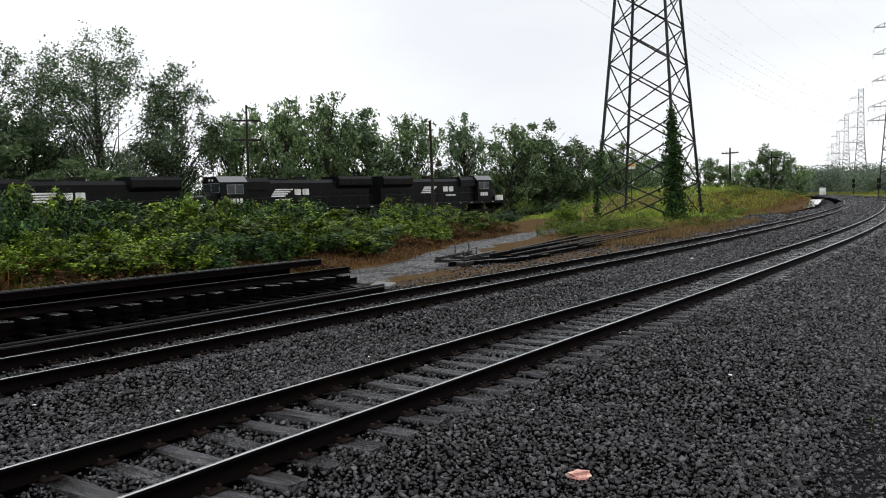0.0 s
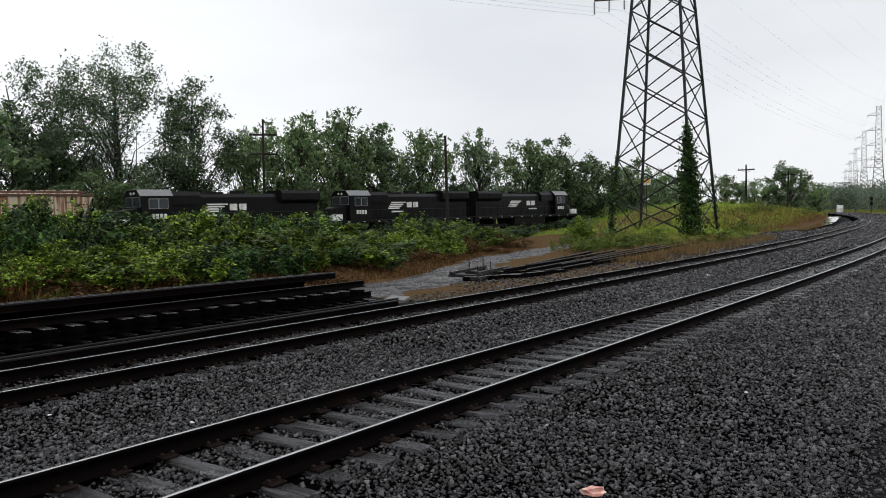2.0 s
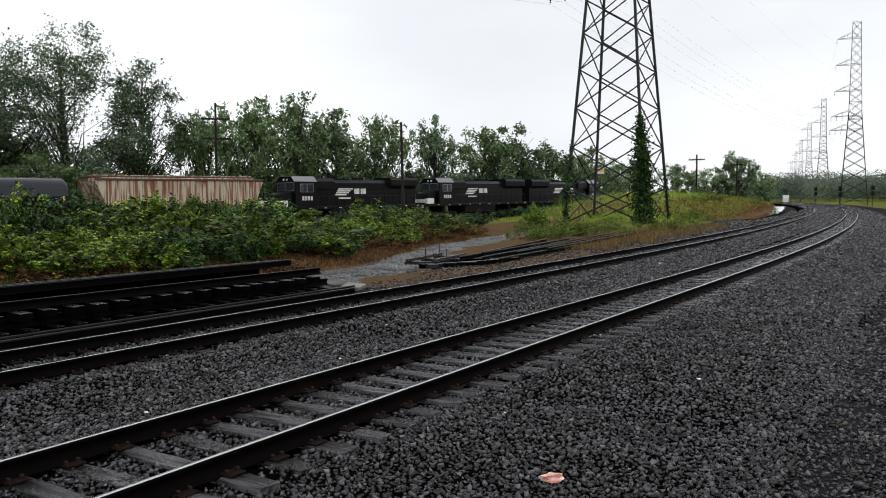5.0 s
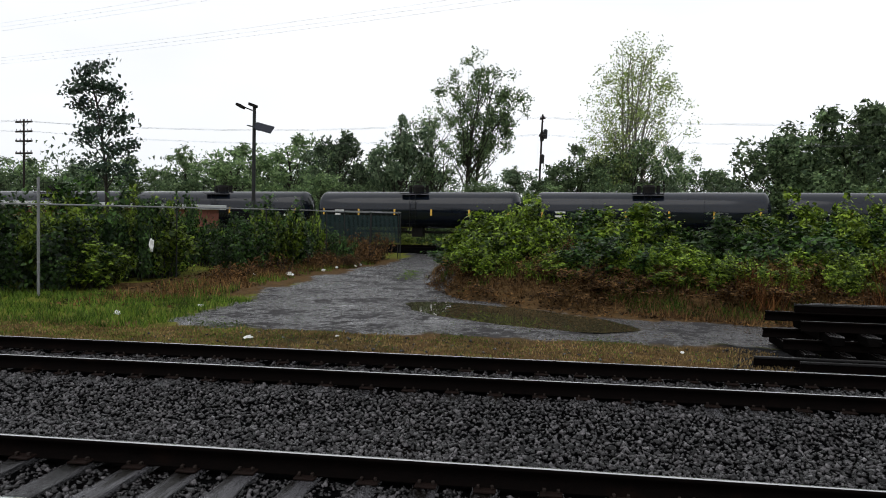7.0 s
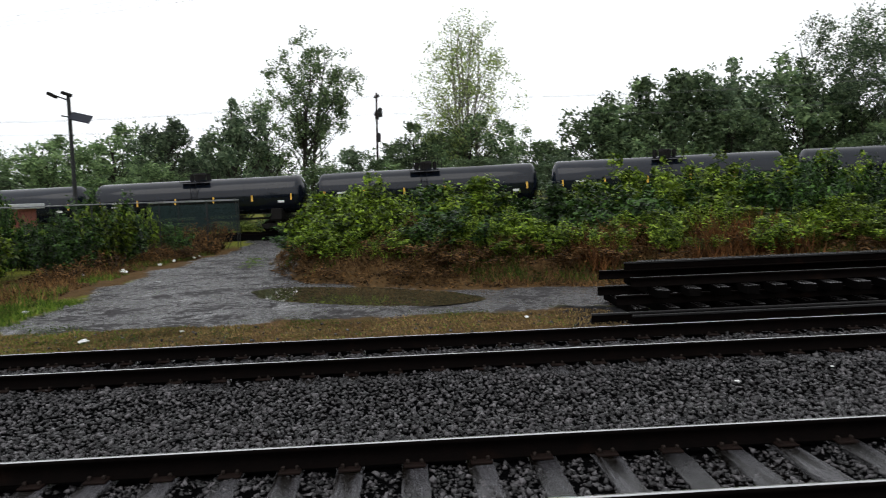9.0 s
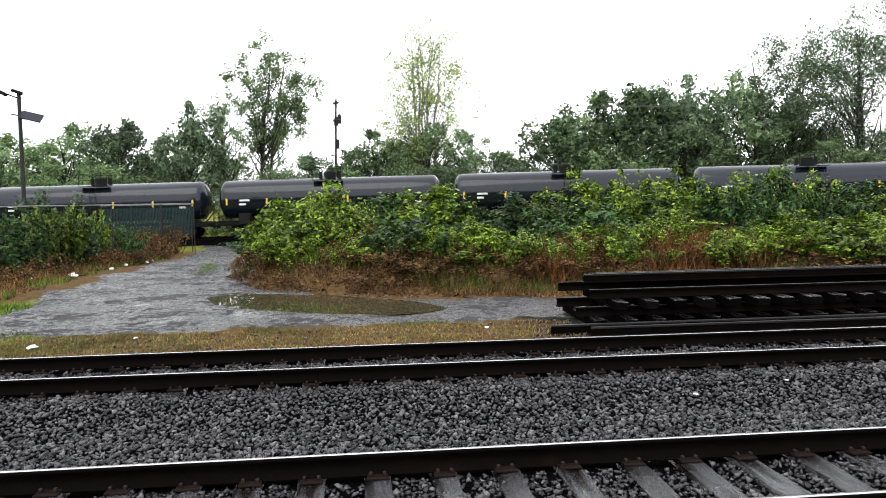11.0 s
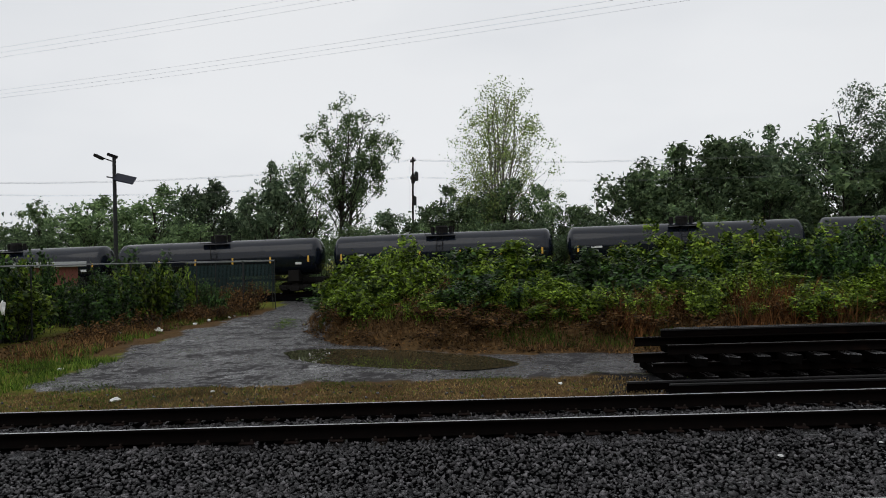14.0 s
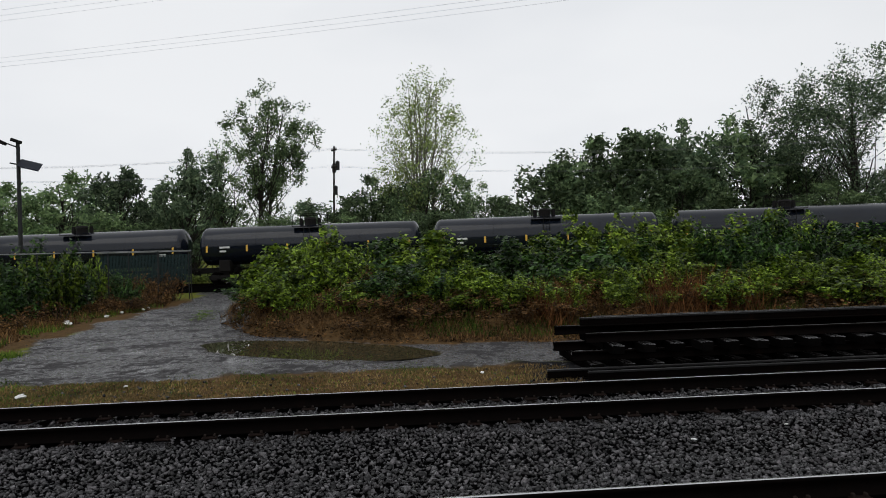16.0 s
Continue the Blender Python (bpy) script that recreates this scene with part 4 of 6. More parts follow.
        x = np.interp(y, [25, 30, 42, 50], [-2.2, -2.8, -4.6, -6.0]) + rnd.uniform(0, 3)
        put(float(x), y, rnd.choice(["green", "green", "brown", "dark"]), rnd.uniform(0.7, 1.1), rnd.uniform(0.6, 1.0))
    # along the chain-link fence west of the lane
    for i in range(40):
        y = rnd.uniform(20.5, 46)
        x = np.interp(y, [20, 30, 46], [-15.5, -12.6, -12.2]) - rnd.uniform(0, 7)
        put(float(x), y, rnd.choice(["dark", "green", "dark", "dark", "green"]), rnd.uniform(0.6, 1.2), rnd.uniform(0.7, 1.45))
    for i in range(16):
        y = rnd.uniform(27, 50)
        put(float(np.interp(y, [27, 50], [-11.2, -11.4])) + rnd.uniform(-0.8, 0.3), y, "brown", rnd.uniform(0.7, 1.0), rnd.uniform(0.5, 0.9))
    for x, y, h in [(-15.8, 24.0, 1.2), (-17.2, 25.5, 1.3), (-18.8, 24.5, 1.15), (-22.4, 25.0, 1.35), (-14.8, 27.0, 1.3), (-20.3, 26.5, 1.2), (-25.5, 26.0, 1.2)]:
        put(x, y, rnd.choice(["green", "dark"]), 0.9, h)
    for i in range(18):
        put(rnd.uniform(-17, -10.9), rnd.uniform(47, 53.5), "brown", rnd.uniform(0.8, 1.1), rnd.uniform(1.1, 1.8))
    for i in range(22):
        x = rnd.uniform(-34, -14)
        put(x, rnd.uniform(21, 25), rnd.choice(["green", "dark", "bright"]), rnd.uniform(0.55, 1.1), rnd.uniform(0.4, 1.15))
    # round the lattice tower's feet and beyond
    for i in range(46):
        x, y = rnd.uniform(56, 100), 0
        y = float(y_b(x)) + rnd.uniform(5.5, 20)
        put(x, y, rnd.choice(["green", "bright", "brown", "bright"]), rnd.uniform(0.5, 0.9), rnd.uniform(0.14, 0.46), single=False)
    for i in range(30):
        x = rnd.uniform(95, 200)
        put(x, float(y_b(x)) + rnd.uniform(8, 26), rnd.choice(["green", "bright", "brown"]), rnd.uniform(1.0, 1.8), rnd.uniform(0.3, 0.7), single=False)
    for i in range(34):
        x = rnd.uniform(46, 66)
        put(x, float(y_b(x)) + rnd.uniform(9, 14), rnd.choice(["bright", "green", "brown"]), rnd.uniform(0.5, 0.9), rnd.uniform(0.2, 0.5), single=False)
    for x, y, h in [(67.5, 31.2, 0.85), (69.5, 32.0, 0.7), (66, 30.4, 0.55)]:
        put(x, y, "bright", 0.9, h)
    # strips before and behind the far line
    for i in range(60):
        x = rnd.uniform(-75, 130)
        put(x, float(y_c(x)) + rnd.uniform(4, 8), rnd.choice(["green", "dark"]), rnd.uniform(1.0, 1.5), rnd.uniform(0.6, 0.95), single=False)
    for i in range(40):
        x = rnd.uniform(-60, 110)
        put(x, float(y_c(x)) - rnd.uniform(4, 9), rnd.choice(["green", "dark"]), rnd.uniform(1.0, 1.5), rnd.uniform(0.4, 0.65), single=False)
    for name, place, store in (("far_shrubs", "far off along the line", far), ("undergrowth", "low at the thicket's foot", low)):
        for kind, (vs, _) in store.items():
            if vs:
                v = np.concatenate(vs)
                me = mesh_of(name, v, np.arange(len(v)).reshape(-1, 4), FAR_SHRUB if store is far and kind in ("green", "bright") else sets[kind][0][1].materials[0])
                tagged(link_mesh(name, me, None), {"green": "leafy green", "bright": "bright yellow-green", "dark": "dark green", "brown": "brown dead"}[kind] + " shrubs " + place, "bush", kind="stuff")


build_bushes()


def tuft_field(name, label, seed, pts, h, mat, blades=9, spread=0.12):
    """Grass as single bent blades, one joined mesh."""
    rng = np.random.default_rng(seed)
    pts = np.repeat(pts, blades, 0)
    n = len(pts)
    base = pts + np.concatenate([rng.normal(0, spread, (n, 2)), np.zeros((n, 1))], 1)
    base[:, 2] = ground_z(base[:, 0], base[:, 1]) - 0.02
    ang = rng.uniform(0, 6.28, n)
    side = np.stack([np.cos(ang), np.sin(ang), np.zeros(n)], -1)
    hh = (h * rng.uniform(0.4, 1.3, n))[:, None]
    w = 0.012 + 0.010 * rng.random((n, 1))
    tip = base + np.concatenate([rng.normal(0, 0.35, (n, 2)) * hh, hh], 1)
    v = np.stack([base - side * w, base + side * w, tip], 1).reshape(-1, 3)
    me = mesh_of(name, v, np.arange(3 * n).reshape(n, 3), mat)
    tagged(link_mesh(name, me, None), label, "grass", kind="stuff")


def build_grass():
    rng = np.random.default_rng(17)
    # verge between the far near-track and the road
    n = 2600
    x = rng.uniform(-20, 20, n)
    y = y_b(x) + rng.uniform(2.5, 4.6, n)
    keep = (x < 3.2) | (rng.random(n) < 0.15)
    tuft_field("short_grass", "short yellow-green grass on the verge", 1, np.stack([x, y, 0 * x], -1)[keep & (rng.random(n) < np.where(x < -5, 1, 0.35))], 0.055, GRASS_BLADE)
    n = 2200
    x = rng.uniform(-26, -8.3, n)
    y = rng.uniform(15.5, 21.5, n)
    tuft_field("long_grass", "long green grass before the fence", 2, np.stack([x, y, 0 * x], -1), 0.17, GRASS_BLADE)
    n = 700
    x = rng.uniform(-9, 3.5, n)
    y = road_outer(x) + rng.normal(-0.25, 0.35, n)
    tuft_field("road_edge_grass", "thin grass straggling over the road's edge", 19, np.stack([x, y, 0 * x], -1)[lumps(x, y, 0.9) > 0.0], 0.05, GRASS_BLADE, 7)
    n = 2400
    x = rng.uniform(-12, 4, n)
    y = y_b(x) + rng.uniform(2.4, 4.6, n)
    tuft_field("dry_grass", "dry tan grass beside the track", 3, np.stack([x, y, 0 * x], -1), 0.06, STRAW_PALE)
    n = 2600
    x = rng.uniform(-5, 55, n)
    y = road_inner(x) + rng.uniform(0.2, 3.0, n) + (x < 2) * 1.0
    tuft_field("straw", "dry straw at the foot of the thicket", 4, np.stack([x, y, 0 * x], -1), 0.22, STRAW, 7)
    n = 2600
    x = rng.uniform(-4, 20, n)
    y = road_inner(x) + rng.uniform(1.0, 5.0, n) + (x < 2) * 0.8
    tuft_field("bank_weeds", "low green weeds on the brown bank under the thicket", 14, np.stack([x, y, 0 * x], -1)[lumps(x, y, 1.7) > 0.05], 0.2, GRASS_BLADE, 9, 0.14)
    n = 300
    x = rng.uniform(5.0, 11.5, n)
    y = road_inner(x) + rng.uniform(1.5, 3.8, n)
    tuft_field("dead_stalks", "tall orange-brown dead stalks at the thicket's foot", 15, np.stack([x, y, 0 * x], -1)[lumps(x, y, 1.3) > 0.0], 0.9, STALK, 9, 0.16)
    n = 60
    y = rng.uniform(30, 39, n)
    x = np.interp(y, [30, 39], [-5.6, -6.9]) + rng.normal(0, 0.22, n)
    tuft_field("lane_grass", "thin strip of grass between the lane's ruts", 16, np.stack([x, y, 0 * x], -1), 0.08, GRASS_BLADE)
    n = 800
    y = rng.uniform(18.5, 46, n)
    x = np.interp(y, [19, 30, 50], [-9.6, -10.4, -11.2]) - rng.uniform(-0.4, 2.6, n)
    tuft_field("fence_weeds", "low green weeds along the fence's foot", 18, np.stack([x, y, 0 * x], -1)[lumps(x, y, 1.2) > 0.1], 0.24, GRASS_BLADE, 8)
    n = 620
    y = rng.uniform(19, 50, n)
    x = np.interp(y, [19, 30, 50], [-9.4, -10.3, -11.2]) - rng.uniform(0, 2.4, n)
    tuft_field("straw_by_fence", "dry straw along the fence", 5, np.stack([x, y, 0 * x], -1)[lumps(x, y, 1.6) < 0.35], 0.3, STRAW, 8)
    n = 1700
    x = rng.uniform(38, 78, n)
    y = road_outer(x) * 0 + y_b(x) + rng.uniform(3.2, 9, n)
    keep = (y < road_outer(x) - 0.3) | (x > 60)
    tuft_field("tan_weeds", "tall tan weeds near the lattice tower", 6, np.stack([x, y, 0 * x], -1)[keep & (lumps(x, y, 2.2) > 0.0)], 0.48, STRAW_PALE, 9, 0.25)
    n = 5200
    x = rng.uniform(80, 190, n)
    y = y_b(x) + rng.uniform(8, 30, n)
    tuft_field("bank_grass", "rough yellow-green grass on the bank", 7, np.stack([x, y, 0 * x], -1), 0.6, BANK_BLADE, 7, 0.5)
    n = 2600
    x = rng.uniform(90, 170, n)
    y = y_b(x) + rng.uniform(7, 15, n)
    tuft_field("bank_straw", "red-brown dry weeds on the bank", 8, np.stack([x, y, 0 * x], -1), 0.6, STRAW, 6, 0.5)
    n = 160
    x = rng.uniform(8, 40, n)
    y = rng.uniform(-2.2, 1.0, n)
    tuft_field("sparse_weeds", "sparse small weeds on the dark cinders", 9, np.stack([x, y, 0 * x], -1), 0.05, GRASS_BLADE, 6, 0.06)

    n = 520
    x = rng.uniform(-1.5, 6.5, n)
    y = road_inner(x) + rng.uniform(3.0, 5.2, n)
    tuft_field("lush_grass", "lush bright green grass in a hollow of the thicket", 20, np.stack([x, y, 0 * x], -1), 0.34, BUSH_BRIGHT, 10, 0.15)
    # fallen leaves on the bank and along the fence
    n = 15000
    x = rng.uniform(-4.5, 24, n)
    y = road_inner(x) + rng.uniform(0.0, 5.0, n)
    m = 5000
    y2 = rng.uniform(18.5, 46, m)
    x2 = np.interp(y2, [18.5, 30, 50], [-9.2, -10.0, -11.0]) - rng.uniform(0, 3.6, m)
    x, y = np.concatenate([x, x2]), np.concatenate([y, y2])
    x, y = x[lumps(x, y, 0.8) > -0.55], y[lumps(x, y, 0.8) > -0.55]
    c = np.stack([x, y, ground_z(x, y) + rng.uniform(0.01, 0.06, len(x))], -1)
    me = mesh_of("leaf_litter", *leaf_blades(rng, c, np.tile((0.0, 0.0, 1.2), (len(c), 1)), 0.12), BUSH_BROWN)
    tagged(link_mesh("leaf_litter", me, None), "brown fallen leaves littering the wet bank", "leaf litter", kind="stuff")


build_grass()


# ---- near tracks ----
track_a = build_track("track_near", "railway track on weathered wooden ties in wet stone", AX, AY, ATH, -90, 620, -28, 100, -0.188, RAIL_HEAD, 0.55, 3)
track_b = build_track("track_second", "second railway track with dark ties half sunk in stone", BX, BY, BTH, -90, 620, -25, 75, -0.205, RAIL_HEAD, 0.55, 4)

# far main line
far_line = thing("track_far", "far main line on a low stone bed", "railway track", kind="structure")
_cx = np.arange(-160, 206, 4.0)
_th = np.full(len(_cx), math.atan(-0.155))
for _o in (-0.7535, 0.7535):
    link_mesh("rail", rail_mesh("rail", _cx, y_c(_cx) + _o, rail_c_z(_cx), _th, RAIL_SIDE, RAIL_HEAD), None, far_line)
_v, _f = [], []
for _i, _x in enumerate(_cx):
    for _oy, _oz in ((-3.2, -0.75), (-1.6, -0.22), (1.6, -0.22), (3.2, -0.75)):
        _v.append((_x, y_c(_x) + _oy, rail_c_z(_x) + _oz))
    if _i:
        for _k in range(3):
            _f.append((4 * _i - 4 + _k, 4 * _i + _k, 4 * _i + _k + 1, 4 * _i - 3 + _k))
link_mesh("bed", mesh_of("bed", _v, _f, SHADED_BED), None, far_line)


# ---- loose stones on the bed ----
def build_stones():
    rng = np.random.default_rng(31)
    # broken slabs: a larger lower and a smaller upper triangle
    shard = np.array([(1, 0, -0.4), (-0.5, 0.87, -0.4), (-0.5, -0.87, -0.4), (0.78, 0.12, 0.4), (-0.42, 0.68, 0.4), (-0.32, -0.72, 0.4)], float) * 1.2
    tris = np.array([(0, 2, 1), (3, 4, 5), (0, 1, 4), (0, 4, 3), (1, 2, 5), (1, 5, 4), (2, 0, 3), (2, 3, 5)])
    xs, ys, ss = [], [], []

    def patch(x0, x1, per, a0, a1, base, s0, s1):
        # one stone to each cell of a grid, shifted at random
        step = 1.03 / math.sqrt(per)
        gx, ga = np.meshgrid(np.arange(x0, x1, step), np.arange(a0, a1, step))
        x = gx.ravel() + rng.uniform(-0.45, 0.45, gx.size) * step
        xs.append(x)
        ys.append(base(x) + ga.ravel() + rng.uniform(-0.45, 0.45, gx.size) * step)
        ss.append(rng.uniform(s0, s1, gx.size) * 0.94)

    patch(-9, 9, 430, -4.9, 1.7, y_a, 0.017, 0.041)
    patch(9, 18, 260, -4.9, 1.7, y_a, 0.019, 0.045)
    patch(18, 32, 140, -4.6, 1.7, y_a, 0.032, 0.064)
    patch(32, 60, 46, -4.4, 1.7, y_a, 0.045, 0.08)
    patch(-12, 12, 320, -3.6, 1.6, y_b, 0.018, 0.042)
    patch(12, 22, 160, -3.6, 1.6, y_b, 0.022, 0.050)
    patch(22, 40, 120, -3.6, 1.6, y_b, 0.032, 0.065)
    patch(40, 70, 40, -3.6, 1.6, y_b, 0.045, 0.08)
    patch(60, 110, 22, -4.4, 6.8, y_a, 0.06, 0.11)
    patch(110, 260, 7, -4.4, 6.8, y_a, 0.11, 0.19)
    patch(-18, -9, 110, -4.0, 1.7, y_a, 0.028, 0.06)
    patch(-20, -12, 110, -3.6, 1.6, y_b, 0.028, 0.06)
    patch(0, 16, 300, -7.8, -4.9, y_a, 0.006, 0.018)
    patch(-3, 16, 200, -5.9, -4.2, y_a, 0.016, 0.042)
    patch(0, 16, 90, -7.0, -5.4, y_a, 0.012, 0.034)
    patch(16, 34, 75, -6.2, -4.2, y_a, 0.022, 0.055)
    patch(16, 34, 45, -8.5, -5.5, y_a, 0.014, 0.04)
    patch(-8, 5, 10, 2.0, 4.4, y_b, 0.015, 0.045)
    patch(-9, 18, 9, 4.9, 8.4, y_b, 0.005, 0.017)
    patch(-9, -3.4, 4, 8.4, 20, y_b, 0.008, 0.024)
    patch(18.8, 24, 60, 1.7, 4.2, y_b, 0.016, 0.045)
    patch(24, 60, 26, 1.7, 5.2, y_b, 0.025, 0.07)
    patch(60, 100, 8, 1.6, 6.5, y_b, 0.07, 0.15)
    patch(100, 200, 8, 1.6, 3.8, y_b, 0.07, 0.15)
    patch(260, 600, 2.2, -5.0, 8.5, y_a, 0.22, 0.36)
    x, y, s = np.concatenate(xs), np.concatenate(ys), np.concatenate(ss)
    # keep the rails' feet and most of the ties' tops clear
    a, b = np.abs(y - y_a(x)), np.abs(y - y_b(x))
    rail = (np.abs(a - 0.7535) < 0.12) | (np.abs(b - 0.7535) < 0.12)
    tie = (a < 1.3) & (np.abs(lumps(x, y, 0.5)) > 0.30) | (b < 1.25) & (lumps(x, y, 0.6) < -0.35)
    keep = ~rail & ~(tie & (rng.random(len(x)) < 0.45))
    # under and behind the standpoint a thinner cover of larger stones is enough
    aside = (np.hypot(x, y) < 5.0) | (x < -1.1 * y - 1.0) | (x > 0) & (y < 0.04 * x - 0.6)
    keep &= ~aside | (rng.random(len(x)) < 0.5)
    s = np.where(aside, s * 1.6, s)
    x, y, s = x[keep], y[keep], s[keep]
    n = len(x)
    on_bed = (y > y_a(x) - 4.75) & (y < y_b(x) + 2.2)
    z = np.where(on_bed, bed_z(x, y), np.maximum(ground_z(x, y), np.where(y < y_a(x), -0.43, -9))) + s * rng.uniform(-0.4, 0.65, n)
    between = (np.abs(y - y_a(x)) < 1.3)
    z = np.where(between & (rng.random(n) < 0.9), np.minimum(z, -0.195 - s * 0.35), z)
    shape = shard[None] * rng.uniform(0.75, 1.15, (n, 6, 1)) * rng.uniform(0.65, 1.4, (n, 1, 3)) + rng.normal(0, 0.10, (n, 6, 3))
    # mostly lying on a broad side, some on edge
    turn = rng.uniform(0, math.pi, n)
    q = np.stack([np.cos(turn), 0 * turn, 0 * turn, np.sin(turn)], -1) + rng.normal(size=(n, 4)) * 0.25
    q /= np.linalg.norm(q, axis=1)[:, None]
    w, i, j, k = q.T
    rot = np.stack([1 - 2 * (j * j + k * k), 2 * (i * j - k * w), 2 * (i * k + j * w), 2 * (i * j + k * w), 1 - 2 * (i * i + k * k), 2 * (j * k - i * w),
                    2 * (i * k - j * w), 2 * (j * k + i * w), 1 - 2 * (i * i + j * j)], -1).reshape(n, 3, 3)
    v = np.einsum("nij,nkj->nki", rot, shape) * s[:, None, None]
    v += np.stack([x, y, z], -1)[:, None]
    f = (tris[None] + 6 * np.arange(n)[:, None, None]).reshape(-1, 3)
    me = mesh_of("ballast_stones", v.reshape(-1, 3), f, STONE)
    tagged(link_mesh("ballast_stones", me, None), "dark wet crushed stones of the railway ballast", "ballast", kind="stuff")


build_stones()


# ---- stacked track panels beside the second track ----
def straight_rail(length, z=0.0):
    px = np.array([0, length])
    return rail_mesh("rail", px, px * 0, px * 0 + z, px * 0, RAIL_SIDE, STACK_HEAD)


def loose_rail(ln, m, label):
    """A rail off the track: head, web and foot."""
    rail = thing("loose_rail", label, "rail", "loose rails", m=m)
    for name, pts, mat in (("head", [(-0.036, -0.038), (0.036, -0.038), (0.037, -0.012), (0.028, -0.001), (-0.028, -0.001), (-0.037, -0.012)], STACK_HEAD),
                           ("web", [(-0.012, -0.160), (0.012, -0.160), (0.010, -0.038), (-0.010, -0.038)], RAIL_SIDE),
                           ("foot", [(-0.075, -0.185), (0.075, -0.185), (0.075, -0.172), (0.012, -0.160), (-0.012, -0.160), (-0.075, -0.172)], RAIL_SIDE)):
        bm = bmesh.new()
        extrude_profile(bm, pts, 0, ln)
        part(name, bm, mat, rail)


def build_stack():
    rnd = random.Random(77)
    ties = [tie_mesh("tie", 2.6, TIE_DARK, 300 + i, 0.115, 0.17, TIE_SIDE_SHADE) for i in range(3)]
    # bottom to top: x start, x end, z of the rails' tops
    for level, (x0, x1, z, dy) in enumerate([(4.15, 18.2, 0.04, 0.0), (4.45, 17.95, 0.37, 0.06)]):
        panel = thing("track_panel", "dark prefabricated track panel of rails on wooden ties, stacked", "track panel", "stacked track panels",
                      m=pose(x0, 15.95 + dy, z, 0, 0, -0.35))
        ln = x1 - x0
        for off, a, b in ((-0.7535, 0.0, ln), (0.7535, -0.25 * level, ln - 0.9 * level)):
            o = link_mesh("rail", straight_rail(b - a), None, panel, m=pose(a, off, 0))
        k = 0.35 + 0.15 * level
        while k < ln - 0.2:
            link_mesh("tie", rnd.choice(ties), None, panel, m=pose(k, rnd.uniform(-0.06, 0.06), -0.186, 0, 0, rnd.uniform(-1.5, 1.5)))
            k += 0.55 * rnd.uniform(0.95, 1.05)
    # upside-down and odd rails laid on and before the stack
    for x0, x1, y, z in [(3.42, 18.4, 14.25, -0.14), (4.1, 18.0, 13.98, -0.155), (4.8, 17.3, 15.35, 0.225), (4.65, 18.1, 16.4, 0.565), (5.0, 17.8, 16.62, 0.565)]:
        loose_rail(x1 - x0, pose(x0, y, z, 0, 0, rnd.uniform(-0.15, 0.15)), "loose dark rusty rail lying at the panel stack")


build_stack()


def build_pile():
    """Loose rails, ties and an upturned steel cradle past the stack."""
    rnd = random.Random(12)
    for x0, y0, x1, y1, z in [(28.5, 16.6, 46, 19.0, 0.02), (29.5, 16.1, 52, 19.3, -0.04), (33, 16.2, 56, 19.2, -0.02), (36, 16.0, 58, 18.6, 0.0),
                              (31, 16.9, 44, 19.6, 0.06), (40, 17.6, 57, 19.9, 0.0), (30, 15.5, 41, 16.5, -0.1)]:
        ln = math.hypot(x1 - x0, y1 - y0)
        loose_rail(ln, pose(x0, y0, z, 0, 0, math.degrees(math.atan2(y1 - y0, x1 - x0))), "loose rusty rail lying in a heap by the track")
    tie = tie_mesh("loose_tie", 2.6, TIE_DARK, 350, side=TIE_SIDE_SHADE)
    for i, (x, y, a) in enumerate([(27.3, 16.4, 60), (28.4, 16.0, 75), (29.6, 16.8, 50), (30.4, 15.6, 85), (45.0, 18.6, 70), (50, 19, 75), (54, 19.4, 60), (57, 19.6, 80), (61, 19.7, 85), (64, 20, 80)]):
        o = link_mesh("loose_tie", tie, None, None, m=pose(x, y, -0.16, 0, 0, a))
        tagged(o, "loose dark wooden tie lying on the ground", "railway tie", "loose ties")
    frame_thing = thing("steel_cradle", "upturned dark steel cradle with upright stakes by the road", "steel frame", m=pose(28.3, 17.0, -0.28, 0, 0, 12))
    bm = bmesh.new()
    for y in (0, 1.1):
        box(bm, -1.9, 2.2, y - 0.06, y + 0.06, 0.18, 0.30, 0.01)
    for x in (-1.6, 0.2, 1.9):
        box(bm, x - 0.06, x + 0.06, -0.2, 1.3, 0.06, 0.18, 0.01)
    box(bm, -2.4, -1.2, -0.3, 0.1, 0.0, 0.14, 0.01)
    box(bm, 0.4, 1.2, -0.3, 0.3, 0.0, 0.16, 0.01)
    part("base", bm, TIE_DARK, frame_thing)
    for x, y, h, l in ((-1.7, 0, 0.34, -0.12), (-0.3, 0.0, 0.42, 0.05), (0.2, 1.1, 0.40, 0.0), (1.9, 1.1, 0.45, 0.02)):
        bm = bmesh.new()
        rod(bm, (x, y, 0.2), (x + l, y, 0.2 + h), 0.025, 6)
        part("stake", bm, STEEL_DARK, frame_thing)
    slab = bmesh.new()
    box(slab, -0.35, 0.35, -0.3, 0.3, -0.05, 0.09, 0.02)
    ob = part("concrete_slab", slab, CONCRETE)
    ob.matrix_basis = pose(19.0, 14.75, -0.3, 4, -3, 20)
    tagged(ob, "small pale concrete slab lying at the stack's end", "slab")


build_pile()


